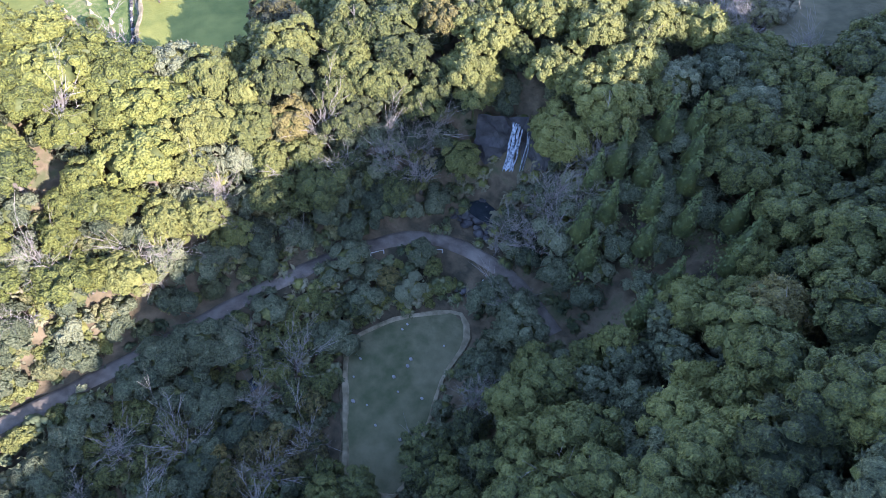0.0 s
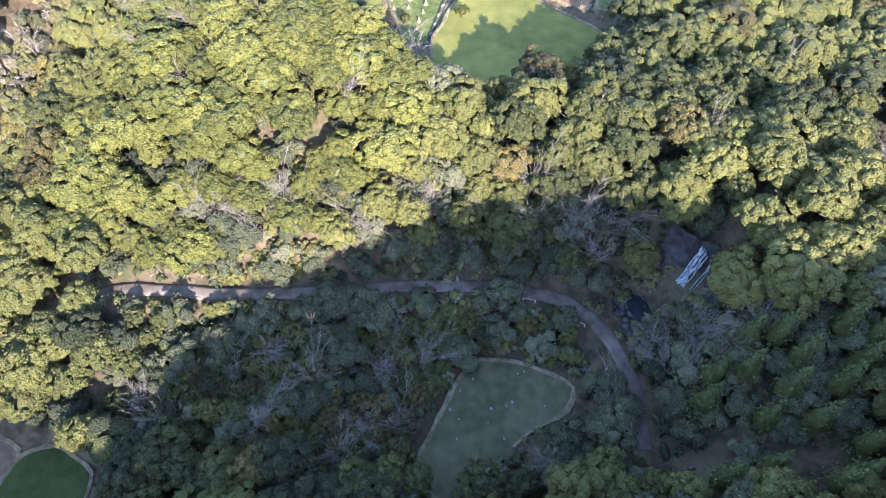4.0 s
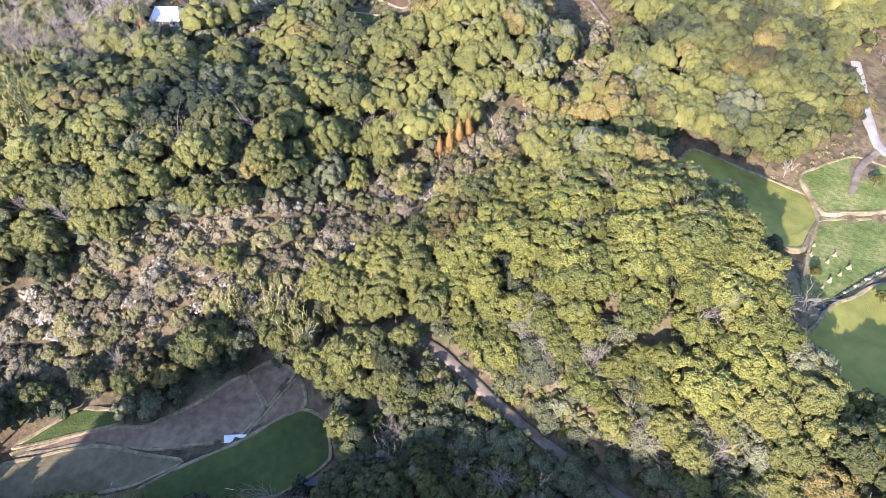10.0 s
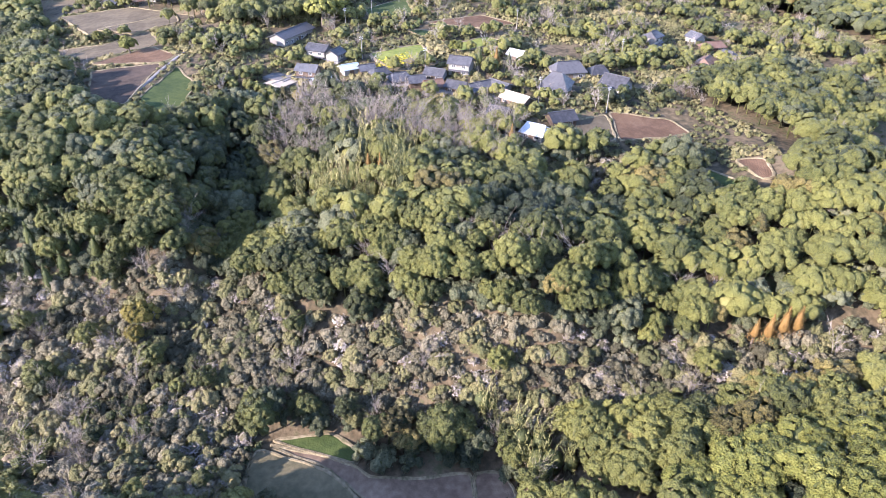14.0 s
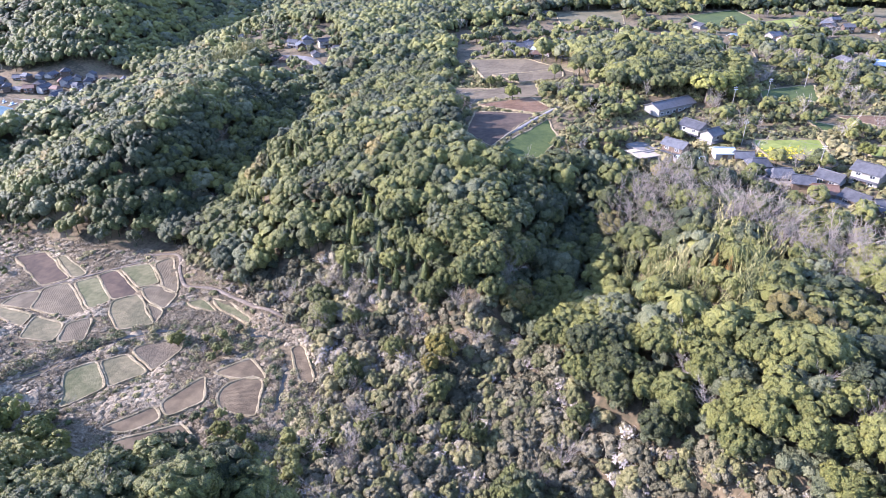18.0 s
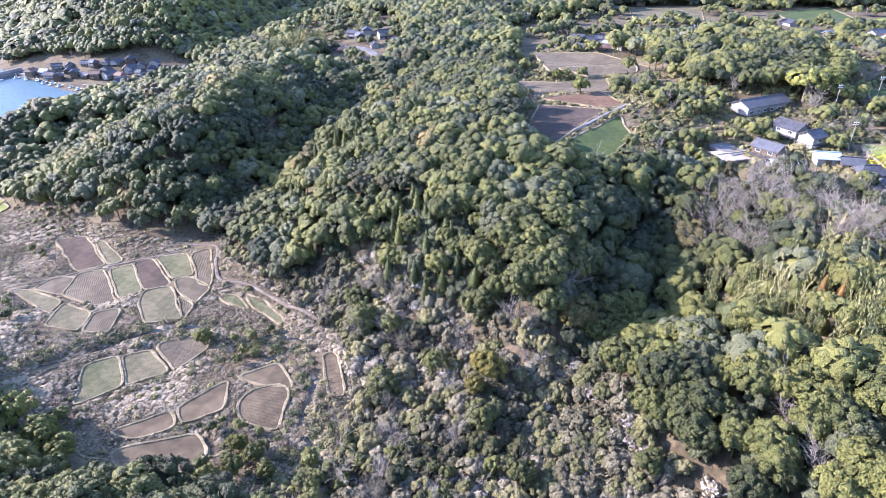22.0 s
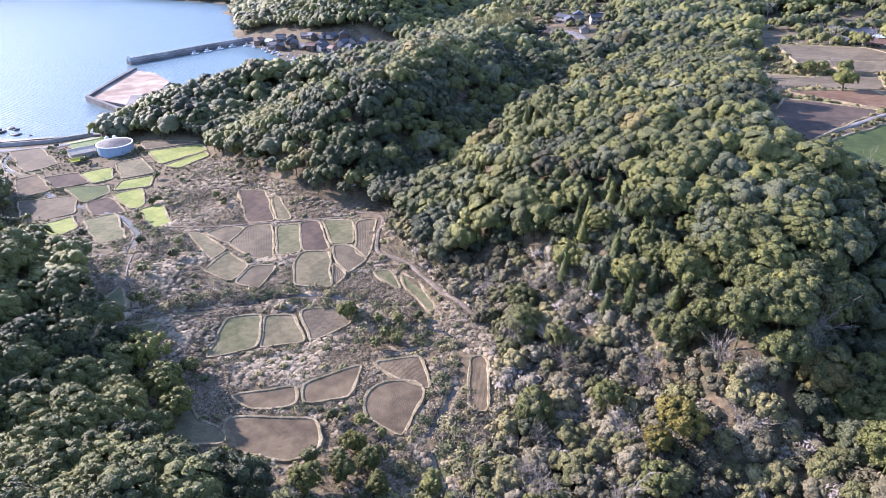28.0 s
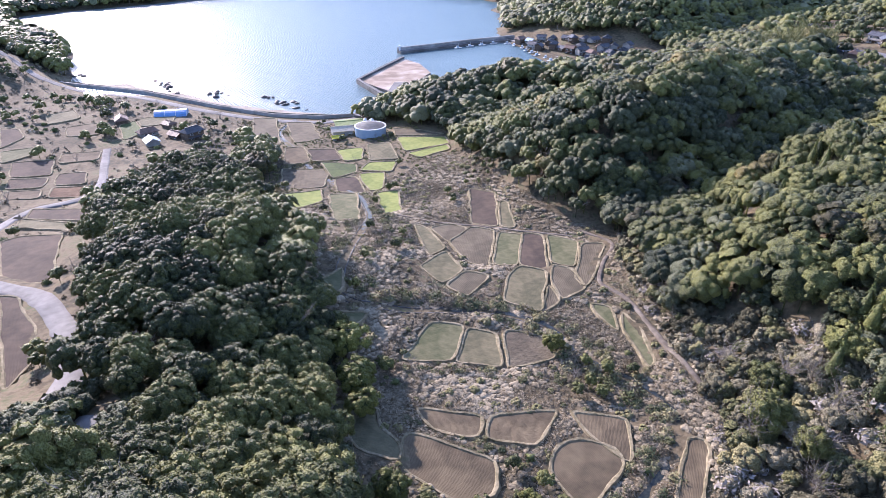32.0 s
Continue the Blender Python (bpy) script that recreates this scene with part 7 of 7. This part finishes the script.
def trunk_mesh(r, h):
    bm = bmesh.new()
    rows = []
    for k in range(5):
        u = k / 4
        c = Vector((0.06 * math.sin(k * 2.1), 0.06 * math.cos(k * 1.7), 0)) * h * u * 0.6
        rows.append([bm.verts.new(c + Vector((math.cos(a) * r * (1.3 - .8 * u), math.sin(a) * r * (1.3 - .8 * u), h * u))) for a in np.arange(7) * 2 * math.pi / 7])
    for a, b in zip(rows, rows[1:]):
        for i in range(7):
            bm.faces.new((a[i], a[(i + 1) % 7], b[(i + 1) % 7], b[i]))
    for k in range(4):
        u = k * 1.6
        a, b = Vector((0, 0, h * (.6 + .07 * k))), Vector((math.cos(u) * .55 * h * .5, math.sin(u) * .55 * h * .5, h * (.9 + .05 * k)))
        s = Vector((-math.sin(u), math.cos(u), 0)) * r * .4
        q = [bm.verts.new(p) for p in (a - s, a + s, b, a + Vector((0, 0, -r)))]
        bm.faces.new((q[0], q[1], q[2])), bm.faces.new((q[1], q[3], q[2])), bm.faces.new((q[3], q[0], q[2]))
    me = bpy.data.meshes.new("trunk")
    bm.to_mesh(me)
    bm.free()
    me.materials.append(M_BARK)
    return me


TRUNK = trunk_mesh(0.16, 1.0)
CROWNS = dict(
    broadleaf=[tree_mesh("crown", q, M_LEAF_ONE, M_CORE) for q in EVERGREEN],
    bare=[tree_mesh("crown", q, M_TWIG, M_TWIG) for q in BARES],
    cedar=[tree_mesh("cone_crown", q, M_CEDAR, M_CORE) for q in CONIFERS],
    rust=[tree_mesh("cone_crown", q, M_RUST, M_RUST) for q in CONIFERS],
    gold=[tree_mesh("crown", q, M_GOLD, M_CORE) for q in EVERGREEN[:3]],
    bush=[tree_mesh("crown", q, M_LEAF_ONE, M_CORE) for q in EVERGREEN[3:6]],
)
TREE_WORDS = dict(broadleaf=("evergreen_tree", "evergreen broadleaf tree with a dense rounded crown", "tree"), bare=("bare_tree", "leafless pale grey tree with fine twigs", "tree"), cedar=("cedar_tree", "dark green pointed cedar tree", "tree"), rust=("rusty_conifer", "conifer with rust-orange winter foliage", "tree"), gold=("golden_tree", "tree with golden yellow leaves", "tree"), bush=("round_bush", "round dark evergreen bush beside the plots", "bush"))


def single_tree(kind, x, y, z, lift, r, k):
    name, label, cat = TREE_WORDS[kind]
    ob = new(name)
    ob.matrix_world = Matrix.Translation((x, y, z - 0.15)) @ Matrix.Rotation((k * 2.39996) % 6.283, 4, "Z")
    t = new("trunk", TRUNK)
    t.parent, t.scale = ob, (r * .6, r * .6, lift)
    me = CROWNS[kind][k % len(CROWNS[kind])]
    c = new("crown", me)
    c.parent, c.location, c.scale = ob, (0, 0, lift + 0.15), (r, r, r * (0.8 if kind == "broadleaf" else 1.0))
    return tagged(ob, label, cat, group=name.replace("_", " ") + "s")


for k_, row_ in enumerate(SINGLES):
    single_tree(*row_, k_)
EXTRA = [("rust", 119, 21, 3.4), ("rust", 122, 19.5, 3.8), ("rust", 125, 18, 3.6), ("rust", 117, 23, 2.8), ("rust", 111, 110, 3.0), ("rust", 115, 108, 3.2), ("rust", 108, 112, 2.6),
         ("gold", 4, 121, 4.2), ("gold", 91, 86, 1.3), ("gold", 1, 117, 2.6), ("cedar", 140, 61, 3.0), ("cedar", 146, 60, 3.2), ("cedar", 143, 58, 2.6), ("rust", 76, 128, 3.2), ("rust", 79, 126, 2.8),
         ("bush", -76, 147, 2.6), ("bush", 37, 311, 3.0), ("bush", 60, 283, 3.2), ("bush", 43, 276, 4.0), ("broadleaf", 124, 252, 7.5), ("broadleaf", 134, 256, 6.0), ("bush", 152, 186, 3), ("rust", 152, 160, 3.4), ("cedar", 147, 164, 3.4), ("cedar", 155, 156, 3.0),
         ("bush", 100, -78, 1.6), ("bush", 104, -66, 1.3), ("broadleaf", 110, -112, 2.6), ("broadleaf", 117, -104, 2.4), ("cedar", 125, -108, 2.2), ("bush", 139, -80, 1.6), ("bush", 146, -92, 2.2)]
for k_, (kind_, x_, y_, r_) in enumerate(EXTRA):
    single_tree(kind_, x_, y_, float(height(x_, y_)), r_ * (1.1 if kind_ in ("rust", "cedar") else 0.9) + (0.6 if kind_ == "bush" else 1.5), r_, k_ + 3)
# straw stacks drying on the grass slopes: a tied sheaf spread at the foot, with a pole
M_STRAW = material("pale_straw", [(0.2, (0.25, 0.20, 0.115)), (0.8, (0.46, 0.385, 0.245))], 3.0, 0.9, 0.8, 9.0, spread=0.3)


def straw_stack(x, y, k):
    rng = np.random.default_rng(700 + k)
    ob = new("straw_stack")
    bm = bmesh.new()
    rows = []
    for h, r in ((0.0, 0.62), (0.25, 0.5), (0.75, 0.24), (1.0, 0.13), (1.22, 0.2)):
        rows.append([bm.verts.new((math.cos(a) * r * f, math.sin(a) * r * f, h)) for a, f in zip(np.arange(11) * 0.5712, rng.uniform(0.78, 1.2, 11))])
    for p, q in zip(rows, rows[1:]):
        for i in range(11):
            bm.faces.new((p[i], p[(i + 1) % 11], q[(i + 1) % 11], q[i]))
    bm.faces.new(rows[-1])
    part("sheaf", bm, M_STRAW, ob)
    bm = bmesh.new()
    bmesh.ops.create_cone(bm, cap_ends=True, segments=6, radius1=0.03, radius2=0.025, depth=1.6, matrix=Matrix.Translation((0, 0, 0.8)))
    part("pole", bm, M_BARK, ob, "thin wooden pole")
    ob.matrix_world = Matrix.Translation((x, y, float(height(x, y)) + 0.1)) @ Matrix.Rotation(k * 1.3, 4, "Z") @ Matrix.Scale(0.72 + 0.11 * (k % 4), 4)
    tagged(ob, "small stack of pale dry straw on the grass", "straw stack", group="straw stacks")


for k_, (x_, y_) in enumerate([(113.5, -66.4), (109.1, -68.9), (105.9, -71.1), (103.3, -69), (103.3, -65.5), (100.7, -67.5), (111.8, -70.4), (108.7, -73), (110.1, -65.6),
                               (103.7, -120.6), (100.1, -121.4), (100.2, -124.2), (95.7, -124.0), (89.9, -120.9), (89.7, -124.3), (89.8, -127.0), (84.0, -122.5), (84.3, -124.7), (85.5, -127.9), (76.8, -124.3), (82.1, -128.2), (75.1, -124.9), (103.3, -124.5), (96.0, -126.2)]):
    straw_stack(x_, y_, k_)

# ---- trees and hedges among the houses and fields ----


def scattered(poly, step, seed, level, r0, r1, kinds, label):
    p = np.array(poly)
    (x0, y0), (x1, y1) = p.min(0), p.max(0)
    x, y, rng = scatter(x0, x1, y0, y1, step, seed)
    k = inside(poly, x, y)
    x, y = x[k], y[k]
    k = clear_of_things(x, y, 2.0)
    for a, b, r in HOUSES:
        k &= np.hypot(x - a, y - b) > r + 2.0
    k &= ~inside(GROVE, x, y) & ~inside(CLEARED, x, y)
    x, y = x[k], y[k]
    n = np.array([noise.noise(Vector((a * .045, b * .045, seed))) for a, b in zip(x, y)])
    k = n + rng.normal(0, .12, len(x)) > level
    x, y = x[k], y[k]
    z, r = height(x, y), rng.uniform(r0, r1, len(x))
    dice = rng.random(len(x))
    e, b, s = dice < kinds[0], (dice >= kinds[0]) & (dice < kinds[0] + kinds[1]), dice >= kinds[0] + kinds[1]
    wood("village_trees", EVERGREEN_FAR if seed in (41, 42, 43, 47) else EVERGREEN_MID, x[e], y[e], z[e] + r[e] * 0.9 + 0.8, r[e], rng, M_LEAF, M_MASS, label, "trees")
    wood("village_bare_trees", BARES_MID if step < 6 else BARES_FAR, x[b], y[b], z[b] + r[b] * 1.2, r[b], rng, M_TWIG, M_TWIG, "leafless trees and hedges among the fields", "bare trees")
    wood("village_brush", TUSSOCK, x[s], y[s], z[s] + r[s] * .25, r[s] * .8, rng, M_WEED, M_WEED, "pale weedy hedges and brush", "brush")


scattered(OPEN["village"], 4.6, 41, -0.02, 1.6, 3.4, (0.55, 0.2), "evergreen trees and hedges among the houses")
scattered(OPEN["far_north"], 6.5, 42, 0.12, 2.2, 4.6, (0.7, 0.1), "evergreen groves among far fields")
scattered(OPEN["west_flats"], 6.0, 43, 0.12, 1.5, 3.0, (0.4, 0.2), "trees and hedges on the coastal flat")
scattered(OPEN["bend"], 6.0, 47, -0.05, 2.0, 4.0, (0.55, 0.15), "trees round the road bend")
scattered(OPEN["back"], 4.0, 44, 0.1, 1.2, 2.4, (0.5, 0.25), "trees at the edge of the meadows")
scattered(OPEN["foot"], 3.6, 45, 0.0, 1.2, 2.4, (0.35, 0.2), "dark bushes at the hill foot")
scattered(OPEN["paddies"], 4.2, 46, 0.22, 0.9, 1.7, (0.35, 0.3), "bushes in the abandoned paddies")

# reed and bamboo-grass banks along the streams
M_BANK = material("bank_grass", [(0.15, (0.09, 0.10, 0.035)), (0.5, (0.20, 0.185, 0.085)), (0.9, (0.36, 0.31, 0.16))], 0.9, 0.8, 0, attr="tint", mode="island")


REEDS = [(None, None, *shrub(140 + k, 120, 0.07)[2:]) for k in range(4)]


def bank(line, seed, r0, r1, rows=2):
    """Clumps of tall grass along a line."""
    p = smooth_line(line, 1.3)
    rng = np.random.default_rng(seed)
    p = np.vstack([p + rng.normal(0, 1.3, p.shape) for _ in range(rows)])
    p = p[clear_of_things(p[:, 0], p[:, 1], 0.3)]
    r = r0 * 0.5 + (r1 - r0 * 0.5) * rng.random(len(p)) ** 1.5
    dice = rng.random(len(p))
    for lo, hi, name, leaf, words in ((0, 0.45, "reed_bank", M_BANK, "tall yellow-green reeds along the stream bank"), (0.45, 0.8, "dry_reed_bank", M_REED, "dry brown reeds along the stream bank"), (0.8, 1, "bank_brush", M_UNDER, "dark green brush along the stream bank")):
        m = (dice >= lo) & (dice < hi)
        wood(name, REEDS, p[m, 0], p[m, 1], height(p[m, 0], p[m, 1]) + r[m] * .3, r[m], rng, leaf, leaf, words, "reeds", tall=1.1)


bank([(-126, 131), (-112, 142.4), (-101.9, 151.1), (-84.2, 159.2), (-64, 152.8)], 61, 1.2, 2.2)
bank([(-140, 146), (-153, 162), (-165, 172), (-178, 178)], 62, 1.1, 2.0)
bank([(-142, 132), (-156, 150), (-166, 160)], 63, 1.0, 1.9)
bank([(-60, 152), (-50, 146), (-44, 140), (-42, 130)], 64, 1.2, 2.3)
bank([(-40, 118), (-32, 112), (-22, 106), (-12, 108)], 65, 1.4, 2.6, 3)
bank([(-200, 190), (-230, 198), (-262, 207)], 66, 0.7, 1.3)
bank([(-97, 114), (-86, 127), (-74, 136), (-61, 144)], 67, 0.7, 1.4, 3)
bank([(-82, 106), (-72, 110), (-62, 115), (-56, 117)], 68, 0.6, 1.2, 3)
bank([(-119, 122), (-117, 136), (-111, 143), (-102, 149), (-86, 151), (-67, 148), (-52, 145)], 69, 1.4, 2.6, 3)
bank([(-27, 108), (-28, 120), (-29, 132), (-35, 146), (-44, 156)], 72, 0.6, 1.2, 3)
bank([(-36, 138), (-35, 125), (-35, 114), (-28, 106)], 70, 1.2, 2.4, 2)
bank([(-44, 138), (-43, 125), (-43, 112), (-38, 102)], 71, 1.0, 2.0, 2)
for k_, (x_, y_, r_) in enumerate([(-104, 109, 5.0), (-94, 104, 4.4), (-98, 96, 4.6), (-87, 100, 3.4), (-51, 106, 2.4), (-46, 103, 2.8), (-49, 98, 2.6), (-53, 93, 3.0), (-61, 91, 2.6), (-67, 90, 3.2), (-42, 98, 2.2)]):
    single_tree("bush", x_, y_, float(height(x_, y_)), r_ * 0.85 + 0.6, r_, k_ + 11)

# a strip of yellow flowering crop on the green plot by the houses
rng_ = np.random.default_rng(5)
x_, y_ = 127 + rng_.normal(0, 4.2, 260), 194 + rng_.normal(0, 2.6, 260)
wood("flowering_crop", [(None, None, q[2], q[3]) for q in TUSSOCK], x_, y_, height(x_, y_) + 0.35, rng_.uniform(0.5, 0.9, 260), rng_, M_FLOWER, M_FLOWER, "yellow flowering crop beside the village houses", "crop")
